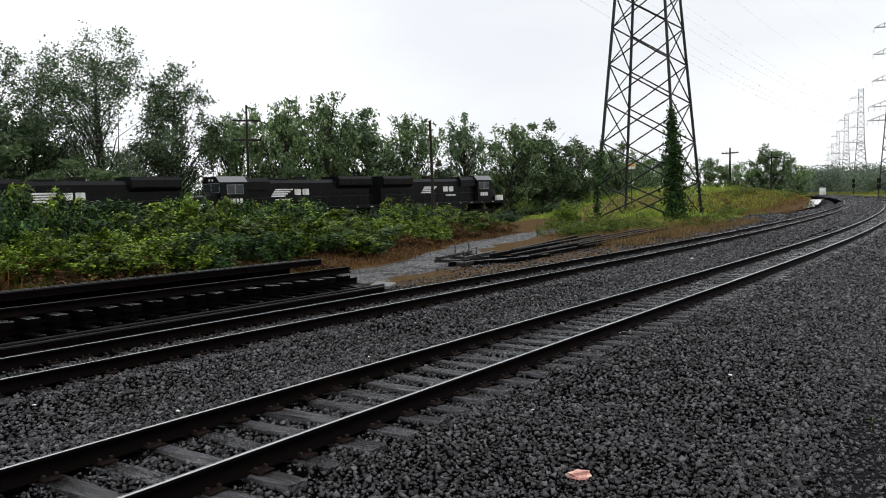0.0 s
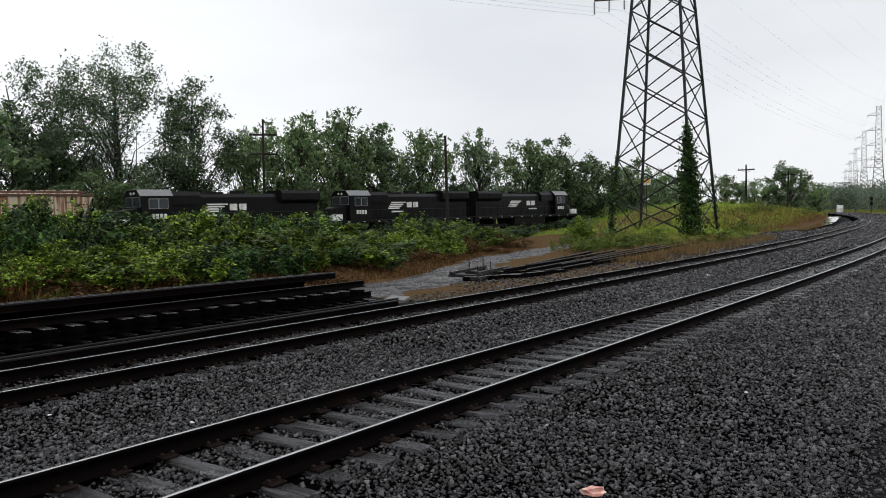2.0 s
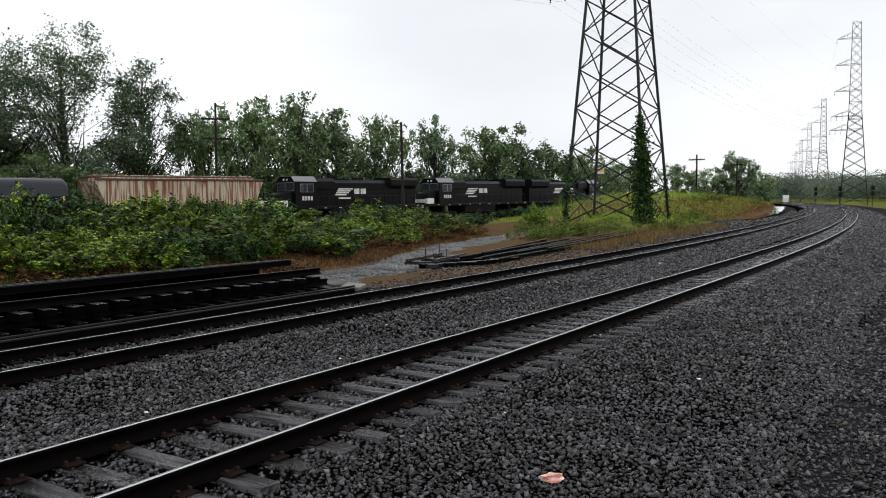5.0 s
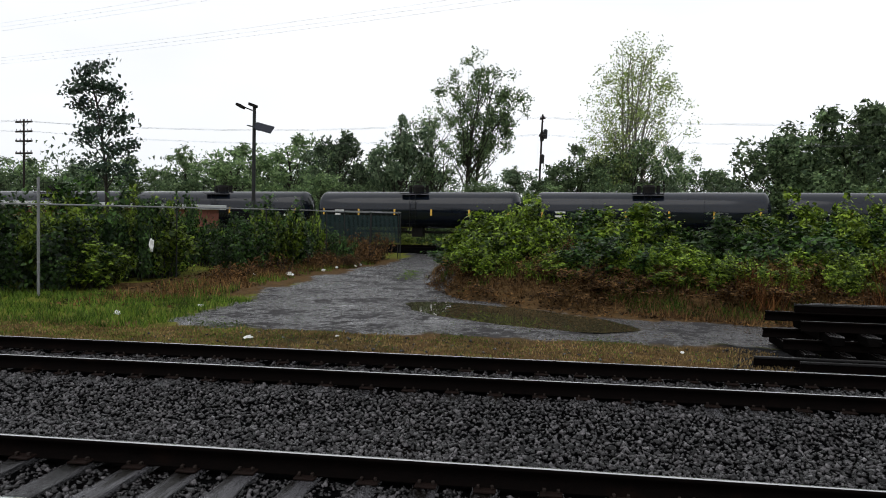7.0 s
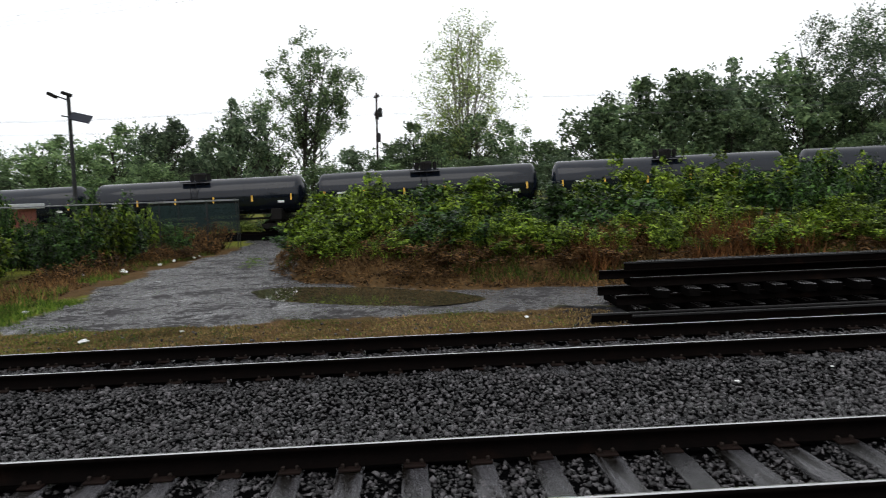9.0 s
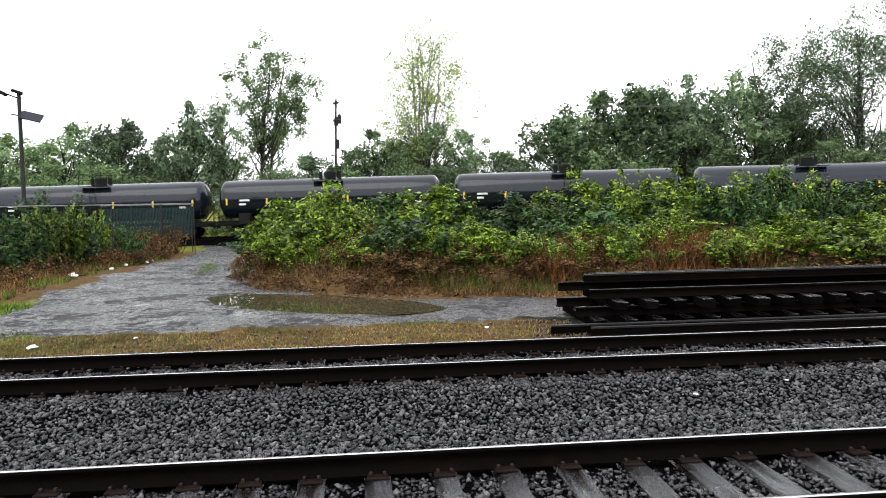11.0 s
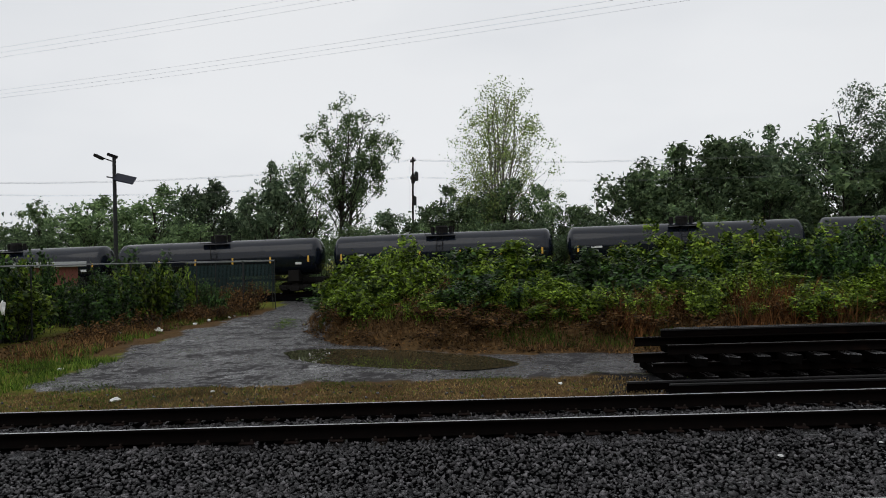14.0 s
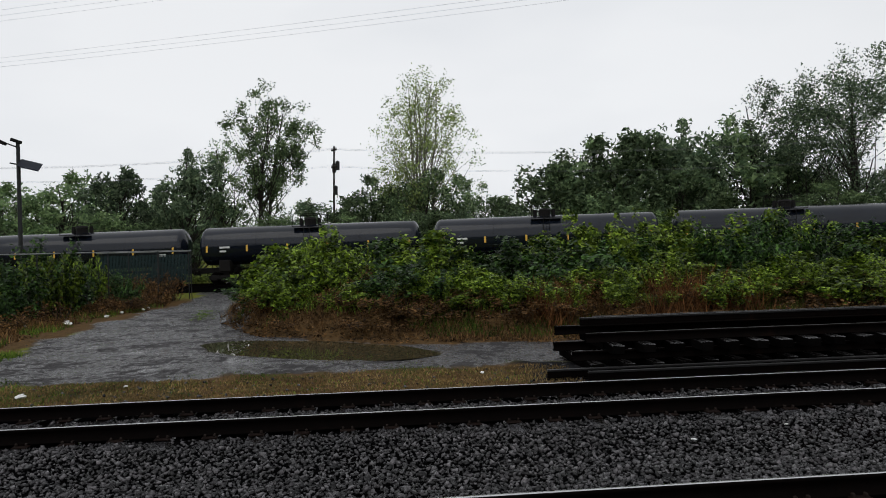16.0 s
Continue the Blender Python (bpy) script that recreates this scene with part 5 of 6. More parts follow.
# ---- puddle ----
def build_puddle():
    rnd = random.Random(3)
    bm = bmesh.new()
    ring = []
    for i in range(56):
        a = i / 56 * 2 * math.pi
        r = 1 + 0.07 * math.sin(3 * a + 1) + 0.05 * math.sin(5 * a) + rnd.uniform(-0.015, 0.015)
        x = math.cos(a) * 3.15 * r
        y = math.sin(a) * (1.95 - 0.20 * math.cos(a)) * r - 0.55 * x + 0.02 * x * x
        ring.append(bm.verts.new((x - 1.1, y + 19.9, 0)))
    bm.faces.new(ring)
    ob = part("puddle", bm, WATER)
    ob.location.z = -0.32
    tagged(ob, "brown rain puddle on the dirt road", "puddle", kind="structure")


build_puddle()


def build_wet_strip():
    """Standing water along the far side of the tracks, where they bend away."""
    bm = bmesh.new()
    rnd = random.Random(8)
    a, b = [], []
    for i in range(24):
        x = 104 + i * 5.4
        w = 0.6 + 1.4 * math.sin(math.pi * (i + 0.5) / 24) * rnd.uniform(0.6, 1.2)
        y = float(y_b(x)) + 5.0 + i * 0.11
        z = float(ground_z(x, y)) + 0.07
        a.append(bm.verts.new((x, y - w, z)))
        b.append(bm.verts.new((x, y + w, z)))
    for i in range(23):
        bm.faces.new((a[i], a[i + 1], b[i + 1], b[i]))
    tagged(part("water_strip", bm, WATER), "strip of standing rain water beside the tracks", "puddle", kind="structure")


build_wet_strip()


# ---- lattice towers ----
def tower_parts():
    """Square lattice tower with five arms on one side; arms along +y."""
    out = []

    def half(z):
        return float(np.interp(z, [0, 26, 31, 62], [4.3, 2.35, 2.0, 1.25]))

    corners = [(-1, -1), (1, -1), (1, 1), (-1, 1)]
    levels = [0, 3.6, 7.9, 12.0, 16.0, 19.8, 23.2, 26.3, 29.2, 31.8]
    z = 31.8
    while z < 61.5:
        z += 2.98
        levels.append(z)
    for sx, sy in corners:
        bm = bmesh.new()
        for a, b in ((0, 26), (26, 31), (31, 61.6)):
            angle_bar(bm, (sx * half(a), sy * half(a), a), (sx * half(b), sy * half(b), b), 0.24 if a < 31 else 0.16)
        out.append(("leg", bm))
    for f in range(4):
        c0, c1 = corners[f], corners[(f + 1) % 4]
        for a, b in zip(levels[:-1], levels[1:]):
            ha, hb = half(a), half(b)
            w = 0.11 if a < 31 else 0.07
            for p, q, zp, zq in ((c0, c1, a, b), (c1, c0, a, b)) + (((c0, c1, b, b),) if a in (26.3, 31.8) or a > 58 else ()):
                bm = bmesh.new()
                angle_bar(bm, (p[0] * half(zp), p[1] * half(zp), zp), (q[0] * half(zq), q[1] * half(zq), zq), w)
                out.append(("brace", bm))
    for z, ln in ARM_LEVELS:
        bm = bmesh.new()
        h = half(z)
        tip = (0, h + ln, z)
        for sx in (-1, 1):
            angle_bar(bm, (sx * h, h, z), tip, 0.10)
            angle_bar(bm, (sx * h, h, z + 1.9), tip, 0.07)
            angle_bar(bm, (sx * h, -h, z), (sx * h, h, z), 0.09)
            for k in (0.33, 0.66):
                angle_bar(bm, (sx * h * (1 - k), h + ln * k, z), (sx * h * (1 - k), h + ln * k, z + 1.9 * (1 - k)), 0.05)
        angle_bar(bm, (-h, h, z), (h, h, z), 0.09)
        for k in (0.4, 0.7):
            angle_bar(bm, (-h * (1 - k), h + ln * k, z), (h * (1 - k), h + ln * k, z), 0.05)
        out.append(("arm", bm))
        for y in wire_spots(z, ln):
            b2 = bmesh.new()
            for i in range(7):
                bmesh.ops.create_cone(b2, cap_ends=True, segments=8, radius1=0.12, radius2=0.05, depth=0.10, matrix=Matrix.Translation((0, h + y, z - 0.2 - i * 0.19)))
            rod(b2, (0, h + y, z), (0, h + y, z - 1.5), 0.025, 5)
            out.append(("insulator", b2))
    return out


ARM_LEVELS = [(25.6, 5.4), (30.2, 5.4), (38.8, 4.6), (47.6, 4.6), (56.4, 4.6)]


def wire_spots(z, ln):
    return (ln, ln * 0.68, ln * 0.36) if z < 31 else (ln,)


TOWER_AT = [(83.2, 28.8, 0.05, 0), (308, 23.1, 0.6, 4), (540, 57.6, 2.0, 8), (711, 86, 3.0, 8), (919, 119, 4, 8), (1150, 155, 5, 8), (1400, 195, 6, 8), (-165, 136, 2.4, 15)]


def build_towers():
    first = thing("lattice_tower", "tall dark steel lattice transmission tower standing in weeds", "transmission tower", "lattice towers", m=pose(*TOWER_AT[0][:3], 0, 0, TOWER_AT[0][3]))
    for name, bm in tower_parts():
        part(name, bm, STEEL_DARK, first)
    for x, y, z, a in TOWER_AT[1:]:
        tagged(copy_thing(first, pose(x, y, z, 0, 0, a)), "steel lattice transmission tower with one-sided arms, far down the line")
    # wires between neighbours
    order = [7, 0, 1, 2, 3]
    for i, j in zip(order[:-1], order[1:]):
        ma, mb = (pose(*TOWER_AT[k][:3], 0, 0, TOWER_AT[k][3]) for k in (i, j))
        for z, ln in ARM_LEVELS:
            h = float(np.interp(z, [0, 26, 31, 62], [4.3, 2.35, 2.0, 1.25]))
            for y in wire_spots(z, ln):
                a, b = ma @ Vector((0, h + y, z - 1.6)), mb @ Vector((0, h + y, z - 1.6))
                cable("power_line", a, b, (b - a).length ** 2 * (4.8e-5 if i == 7 else 7.5e-5), 0.008 if (b - a).length < 300 else 0.014, "overhead power line between lattice towers", 28)


def cable(name, a, b, sag, r, label, n=16):
    cu = bpy.data.curves.new(name, "CURVE")
    cu.dimensions, cu.bevel_depth, cu.bevel_resolution = "3D", r, 0
    sp = cu.splines.new("POLY")
    sp.points.add(n)
    for i in range(n + 1):
        t = i / n
        p = Vector(a).lerp(Vector(b), t)
        sp.points[i].co = (p.x, p.y, p.z - sag * 4 * t * (1 - t), 1)
    cu.materials.append(WIRE)
    ob = new(name, cu)
    tagged(ob, label, "cable", "overhead lines")


build_towers()


# ---- wooden poles, solar lamp ----
def utility_pole(x, y, top, arms, turn, lean=0.0, arm_len=2.4, label="dark wooden utility pole with crossarms", thick=0.16):
    z = float(ground_z(x, y))
    h = top - z
    pole = thing("utility_pole", label, "utility pole", "utility poles", m=pose(x, y, z, 0, lean, turn))
    bm = bmesh.new()
    rod(bm, (0, 0, -0.5), (0, 0, h), thick, 10, thick * 0.68)
    part("shaft", bm, POLE_WOOD, pole)
    for d in arms:
        bm = bmesh.new()
        box(bm, -0.09, 0.09, -arm_len / 2, arm_len / 2, h - d - 0.10, h - d + 0.10, 0.015)
        rod(bm, (0.07, -arm_len * 0.3, h - d), (0.07, 0, h - d - 0.6), 0.02, 4)
        rod(bm, (0.07, arm_len * 0.3, h - d), (0.07, 0, h - d - 0.6), 0.02, 4)
        part("crossarm", bm, POLE_WOOD, pole)
        for k in (-0.46, -0.22, 0.22, 0.46):
            bm = bmesh.new()
            rod(bm, (0, k * arm_len, h - d + 0.07), (0, k * arm_len, h - d + 0.30), 0.05, 6, 0.03)
            part("insulator", bm, STEEL_DARK, pole)
    return pole


transformer_pole = utility_pole(-2.5, 99.5, 14.6, (0.5, 2.6), 24, 1.5, 1.5, "dark utility pole with short crossarms and transformers before the trees")
for _dy, _dz in ((-0.5, 12.6), (0.5, 12.4), (0.1, 9.6)):
    _bm = bmesh.new()
    rod(_bm, (0.25, _dy, _dz), (0.25, _dy, _dz + 1.0), 0.26, 12)
    rod(_bm, (0.25, _dy, _dz + 1.0), (0.25, _dy, _dz + 1.15), 0.26, 12, 0.12)
    part("transformer", _bm, STEEL_DARK, transformer_pole)
utility_pole(-61, 85, 12.0, (0.3, 1.4, 2.5, 3.9), 75, 0, 2.6, "dark utility pole with four stacked crossarms")
utility_pole(62.2, 66.8, 13.2, (1.7, 3.8), 50, -4, 3.0, "leaning dark utility pole with two crossarms behind the train")
utility_pole(66.0, 44.8, 10.2, (), 0, -1.5, 2.4, "bare dark wooden pole beside the far line", 0.17)
utility_pole(146, 36, 10.5, (0.9,), -10, 0, 3.0, "far utility pole with one crossarm on the bank", 0.2)
utility_pole(165, 33, 10.0, (0.7,), -10, 2, 2.4, "far utility pole on the bank", 0.2)
utility_pole(215, 36, 9.0, (0.5, 1.4), -10, 0, 2.4, "far utility pole beyond the bank", 0.2)
utility_pole(-96, 110, 10.5, (0.4,), 70, 0, 1.2, "far slender utility pole among trees", 0.16)
# poles by place, with the heights of their upper and lower arms
POLE_ARMS = [((-150, 62), 12.0, 10.2), ((-61, 85), 11.8, 10.7), ((-2.5, 99.5), 14.2, 12.1), ((62.2, 66.8), 11.7, 9.6)]
for (_a, _ua, _la), (_b, _ub, _lb) in zip(POLE_ARMS[:-1], POLE_ARMS[1:]):
    for _k, _lower in ((-0.7, 0), (0.1, 0), (0.7, 0), (0.6, 1), (-0.6, 1)):
        cable("telephone_wire", (_a[0], _a[1] + _k, _la if _lower else _ua), (_b[0], _b[1] + _k, _lb if _lower else _ub), 1.3, 0.008, "thin overhead wire between utility poles")


def solar_lamp():
    x, y = -18.4, 47.0
    z = float(ground_z(x, y))
    lamp = thing("solar_lamp_post", "dark post with two floodlights and a solar panel", "lamp post", m=pose(x, y, z))
    h = 8.5 - z
    bm = bmesh.new()
    rod(bm, (0, 0, -0.3), (0, 0, h), 0.13, 10, 0.10)
    part("post", bm, STEEL_DARK, lamp)
    for dx, dz, tilt in ((-0.75, -0.05, 28), (0.05, 0.0, 20)):
        head = bmesh.new()
        box(head, -0.30, 0.22, -0.2, 0.2, -0.09, 0.09, 0.03, pose(dx - 0.1, 0, h + dz, 0, tilt, 0))
        rod(head, (0, 0, h - 0.35), (dx, 0, h + dz), 0.035, 6)
        part("floodlight", head, UNDER_BLACK, lamp)
    bm = bmesh.new()
    box(bm, -0.56, 0.56, -0.42, 0.42, -0.03, 0.03, 0.008, pose(0.62, -0.05, h - 1.35, 34, 14, 10))
    panel = part("solar_panel", bm, PANEL_BLUE, lamp)
    bm = bmesh.new()
    rod(bm, (-0.45, 0, h - 1.2), (0.8, 0, h - 1.47), 0.04, 6)
    part("bracket", bm, STEEL_DARK, lamp)


solar_lamp()


# ---- chain-link fence ----
def build_fence():
    fence = thing("chain_link_fence", "grey chain-link fence with a top rail, overgrown with shrubs", "fence")
    run = [(-34, 19.5), (-28, 19.8), (-20.9, 20.1), (-14.1, 20.3), (-13.4, 27), (-12.7, 34), (-12.0, 41), (-11.3, 48), (-10.6, 54)]
    for i, (x, y) in enumerate(run):
        z = float(ground_z(x, y))
        bm = bmesh.new()
        rod(bm, (x, y, z - 0.2), (x, y, 2.95 if i == 3 else 2.2), 0.04 if i == 3 else 0.03, 8)
        part("post", bm, STEEL_PALE if i == 3 else STEEL_DARK, fence)
    for (x0, y0), (x1, y1) in zip(run[:-1], run[1:]):
        z0, z1 = float(ground_z(x0, y0)), float(ground_z(x1, y1))
        bm = bmesh.new()
        rod(bm, (x0, y0, 2.2), (x1, y1, 2.2), 0.025, 6)
        part("top_rail", bm, STEEL_PALE, fence)
        n = int(math.hypot(x1 - x0, y1 - y0) / 0.24)
        bm = bmesh.new()
        for k in range(n):
            for s in (1, -1):
                t0, t1 = k / n, min(1, max(0, (k + s * 8) / n))
                a = Vector((x0 + (x1 - x0) * t0, y0 + (y1 - y0) * t0, z0 + 0.1))
                b = Vector((x0 + (x1 - x0) * t1, y0 + (y1 - y0) * t1, z0 + 0.1 + (2.05 - z0) * abs(t1 - t0) * n / 8))
                rod(bm, a, b, 0.0022, 3)
        part("wire_mesh", bm, STEEL_DARK, fence)
    back = thing("back_fence", "dark green screened fence before the far line", "fence")
    for x in np.arange(-16.5, -10.5, 1.9):
        bm = bmesh.new()
        rod(bm, (x, 54.2, -1.0), (x, 54.2, 2.2), 0.03, 8)
        part("post", bm, STEEL_DARK, back)
    bm = bmesh.new()
    for k in range(66):
        box(bm, -16.6 + k * 0.091, -16.6 + k * 0.091 + 0.062, 54.25, 54.262, 0.1, 1.95)
    part("privacy_mesh", bm, TARP, back)
    bm = bmesh.new()
    rod(bm, (-16.6, 54.2, 2.15), (-10.6, 54.2, 2.15), 0.03, 6)
    part("top_rail", bm, STEEL_PALE, back)


build_fence()


# ---- low brick shed beyond the fence ----
def build_shed():
    z = -0.9
    shed = thing("brick_shed", "low red brick building with a pale flat roof beyond the fence", "building", m=pose(-40, 51, z, 0, 0, -4))
    bm = bmesh.new()
    box(bm, -13, 14, 0, 8, 0, 3.0)
    part("wall", bm, BRICK, shed)
    bm = bmesh.new()
    box(bm, -13.4, 14.4, -0.5, 8.5, 3.0, 3.35, 0.03)
    part("roof", bm, ROOF_PALE, shed)
    for i in range(9):
        win = bmesh.new()
        x = -11.5 + i * 3.0
        box(win, x, x + 0.9, -0.05, 0.06, 1.6, 2.4, 0.01)
        w = part("window", win, WHITE_PAINT, shed)
        pane = bmesh.new()
        for k in (0, 1):
            box(pane, x + 0.06 + k * 0.42, x + 0.42 + k * 0.42, -0.062, -0.052, 1.66, 2.34)
        part("pane", pane, ROOF_PALE, w)


build_shed()


# ---- the train ----
def truck(parent, x, axles, wheel_r, wheelbase, frame_h):
    """A bogie: side frames and bolster, with each wheelset as a part of it."""
    half = wheelbase * (len(axles) - 1) / 2 if len(axles) > 2 else wheelbase / 2
    bm = bmesh.new()
    for y in (-1.0, 1.0):
        extrude_profile(bm, [(y - 0.09, wheel_r - 0.1), (y + 0.09, wheel_r - 0.1), (y + 0.09, wheel_r + 0.22), (y - 0.09, wheel_r + 0.22)], x - half - 0.45, x + half + 0.45)
        for a in axles:
            box(bm, x + a - 0.2, x + a + 0.2, y - 0.14, y + 0.14, wheel_r - 0.2, wheel_r + 0.2, 0.04)
        box(bm, x - 0.4, x + 0.4, y - 0.16, y + 0.16, wheel_r - 0.28, wheel_r + 0.12, 0.04)
    box(bm, x - 0.25, x + 0.25, -1.1, 1.1, wheel_r, frame_h, 0.03)
    bogie = part("bogie", bm, UNDER_BLACK, parent)
    for a in axles:
        w = bmesh.new()
        for y in (-0.78, 0.78):
            bmesh.ops.create_cone(w, cap_ends=True, segments=20, radius1=wheel_r, radius2=wheel_r, depth=0.13, matrix=pose(x + a, y, wheel_r, 90))
            s = 0.06 if y > 0 else -0.06
            bmesh.ops.create_cone(w, cap_ends=True, segments=20, radius1=wheel_r + 0.025, radius2=wheel_r + 0.025, depth=0.03, matrix=pose(x + a, y - s * 1.2, wheel_r, 90))
        rod(w, (x + a, -0.8, wheel_r), (x + a, 0.8, wheel_r), 0.08, 8)
        part("wheelset", w, RAIL_SIDE, bogie)


def revolve(bm, profile, n=40, cz=0.0):
    """A body of revolution about x from (x, radius) pairs."""
    rings = []
    for x, r in profile:
        rings.append([bm.verts.new((x, math.cos(2 * math.pi * i / n) * r, cz + math.sin(2 * math.pi * i / n) * r)) for i in range(n)])
    for a, b in zip(rings[:-1], rings[1:]):
        for i in range(n):
            bm.faces.new((a[i], a[(i + 1) % n], b[(i + 1) % n], b[i]))
    bm.faces.new(rings[0][::-1])
    bm.faces.new(rings[-1])
    bmesh.ops.recalc_face_normals(bm, faces=bm.faces[:])


def build_tank_car():
    car = thing("tank_car", "long black railway tank car with a domed end and manway platform", "tank car", "tank cars of the train")
    R, cz, L = 1.50, 2.93, 8.15
    bm = bmesh.new()
    dome = [(-L - 0.62 * math.cos(a), R * math.sin(a)) for a in np.linspace(0.12, math.pi / 2, 9)]
    prof = dome + [(x, R) for x in (-5.4, -2.7, 0, 2.7, 5.4)] + [(-x, r) for x, r in dome[::-1]]
    revolve(bm, prof, 44, cz)
    shell = part("shell", bm, TANK_BLACK, car, "glossy black wet tank shell", True)
    for x in (-8.1, -4.05, 0.0, 4.05, 8.1):
        bm = bmesh.new()
        pts = 44
        for i in range(pts):
            a0, a1 = 2 * math.pi * i / pts, 2 * math.pi * (i + 1) / pts
            rod(bm, (x, math.cos(a0) * R, cz + math.sin(a0) * R), (x, math.cos(a1) * R, cz + math.sin(a1) * R), 0.012, 3)
        part("weld_band", bm, TANK_BLACK, shell)
    bm = bmesh.new()
    bmesh.ops.create_cone(bm, cap_ends=True, segments=20, radius1=0.46, radius2=0.46, depth=0.55, matrix=Matrix.Translation((0, 0, cz + R + 0.16)))
    bmesh.ops.create_cone(bm, cap_ends=True, segments=20, radius1=0.52, radius2=0.40, depth=0.14, matrix=Matrix.Translation((0, 0, cz + R + 0.48)))
    for x in (-0.75, 0.7):
        bmesh.ops.create_cone(bm, cap_ends=True, segments=12, radius1=0.17, radius2=0.14, depth=0.6, matrix=Matrix.Translation((x, 0.1, cz + R + 0.2)))
    part("manway", bm, UNDER_BLACK, car)
    z0 = cz + R * 0.86
    for y in (-1.15, 1.15):
        bm = bmesh.new()
        box(bm, -1.15, 1.15, y - 0.32, y + 0.32, z0, z0 + 0.05)
        for x in (-1.12, 0, 1.12):
            rod(bm, (x, y * 1.24, z0), (x, y * 1.24, z0 + 1.0), 0.022, 5)
        for h in (0.5, 1.0):
            rod(bm, (-1.12, y * 1.24, z0 + h), (1.12, y * 1.24, z0 + h), 0.02, 5)
        part("platform", bm, UNDER_BLACK, car)
    for y in (-1.56, 1.56):
        bm = bmesh.new()
        for x in (-0.24, 0.24):
            rod(bm, (x, y, 0.9), (x, y, z0 + 0.1), 0.02, 5)
        for k in range(9):
            rod(bm, (-0.24, y, 1.0 + k * 0.34), (0.24, y, 1.0 + k * 0.34), 0.014, 4)
        part("ladder", bm, UNDER_BLACK, car)
    bm = bmesh.new()
    for s in (-1, 1):
        box(bm, s * 7.4 - 1.7, s * 7.4 + 1.7, -0.35, 0.35, 0.82, 1.25, 0.03)
        box(bm, s * 6.6 - 0.45, s * 6.6 + 0.45, -1.35, 1.35, 0.95, 1.85, 0.05)
        box(bm, s * 8.95 - 0.12, s * 8.95 + 0.12, -1.45, 1.45, 1.05, 1.2, 0.02)
        box(bm, s * 9.1 - 0.14, s * 9.1 + 0.14, -0.14, 0.14, 0.72, 1.0, 0.03)
        for y in (-1.45, 1.45):
            rod(bm, (s * 8.95, y, 0.6), (s * 8.95, y, 2.3), 0.022, 5)
            rod(bm, (s * 8.5, y, 0.6), (s * 8.5, y, 2.3), 0.022, 5)
            for k in range(4):
                rod(bm, (s * 8.5, y, 0.7 + k * 0.4), (s * 8.95, y, 0.7 + k * 0.4), 0.016, 4)
        rod(bm, (s * 8.95, -1.45, 2.3), (s * 8.95, 1.45, 2.3), 0.022, 5)
    rod(bm, (-6, 0, 1.1), (6, 0, 1.1), 0.09, 6)
    box(bm, -0.5, 0.5, -0.3, 0.3, 0.7, 1.45, 0.05)
    part("underframe", bm, UNDER_BLACK, car)
    for y in (-1, 1):
        for i in range(6):
            x = -7.9 + i * 15.8 / 5
            bm = bmesh.new()
            a = math.radians(-5)
            yy, zz = y * (R + 0.012) * math.cos(a), cz + (R + 0.012) * math.sin(a)
            box(bm, -0.07, 0.07, -0.006, 0.006, -0.32, 0.32, 0, Matrix.Translation((x, yy, zz)) @ Matrix.Rotation(y * -a, 4, "X"))
            part("reflector", bm, YELLOW, car, "yellow reflector strip")
        bm = bmesh.new()
        for k, wd in ((0, 0.8), (1, 0.5)):
            box(bm, -6.9, -6.9 + wd, y * (R - 0.02) - 0.02, y * (R - 0.02) + 0.02, 2.76 - k * 0.3, 2.90 - k * 0.3)
        box(bm, 6.8, 7.3, y * (R - 0.1) - 0.03, y * (R - 0.1) + 0.03, 2.3, 2.5)
        part("lettering", bm, WHITE_PAINT, car, "white stencilled lettering as plain bars")
    for s in (-1, 1):
        truck(car, s * 6.6, (-0.88, 0.88), 0.45, 1.76, 0.95)
    return car


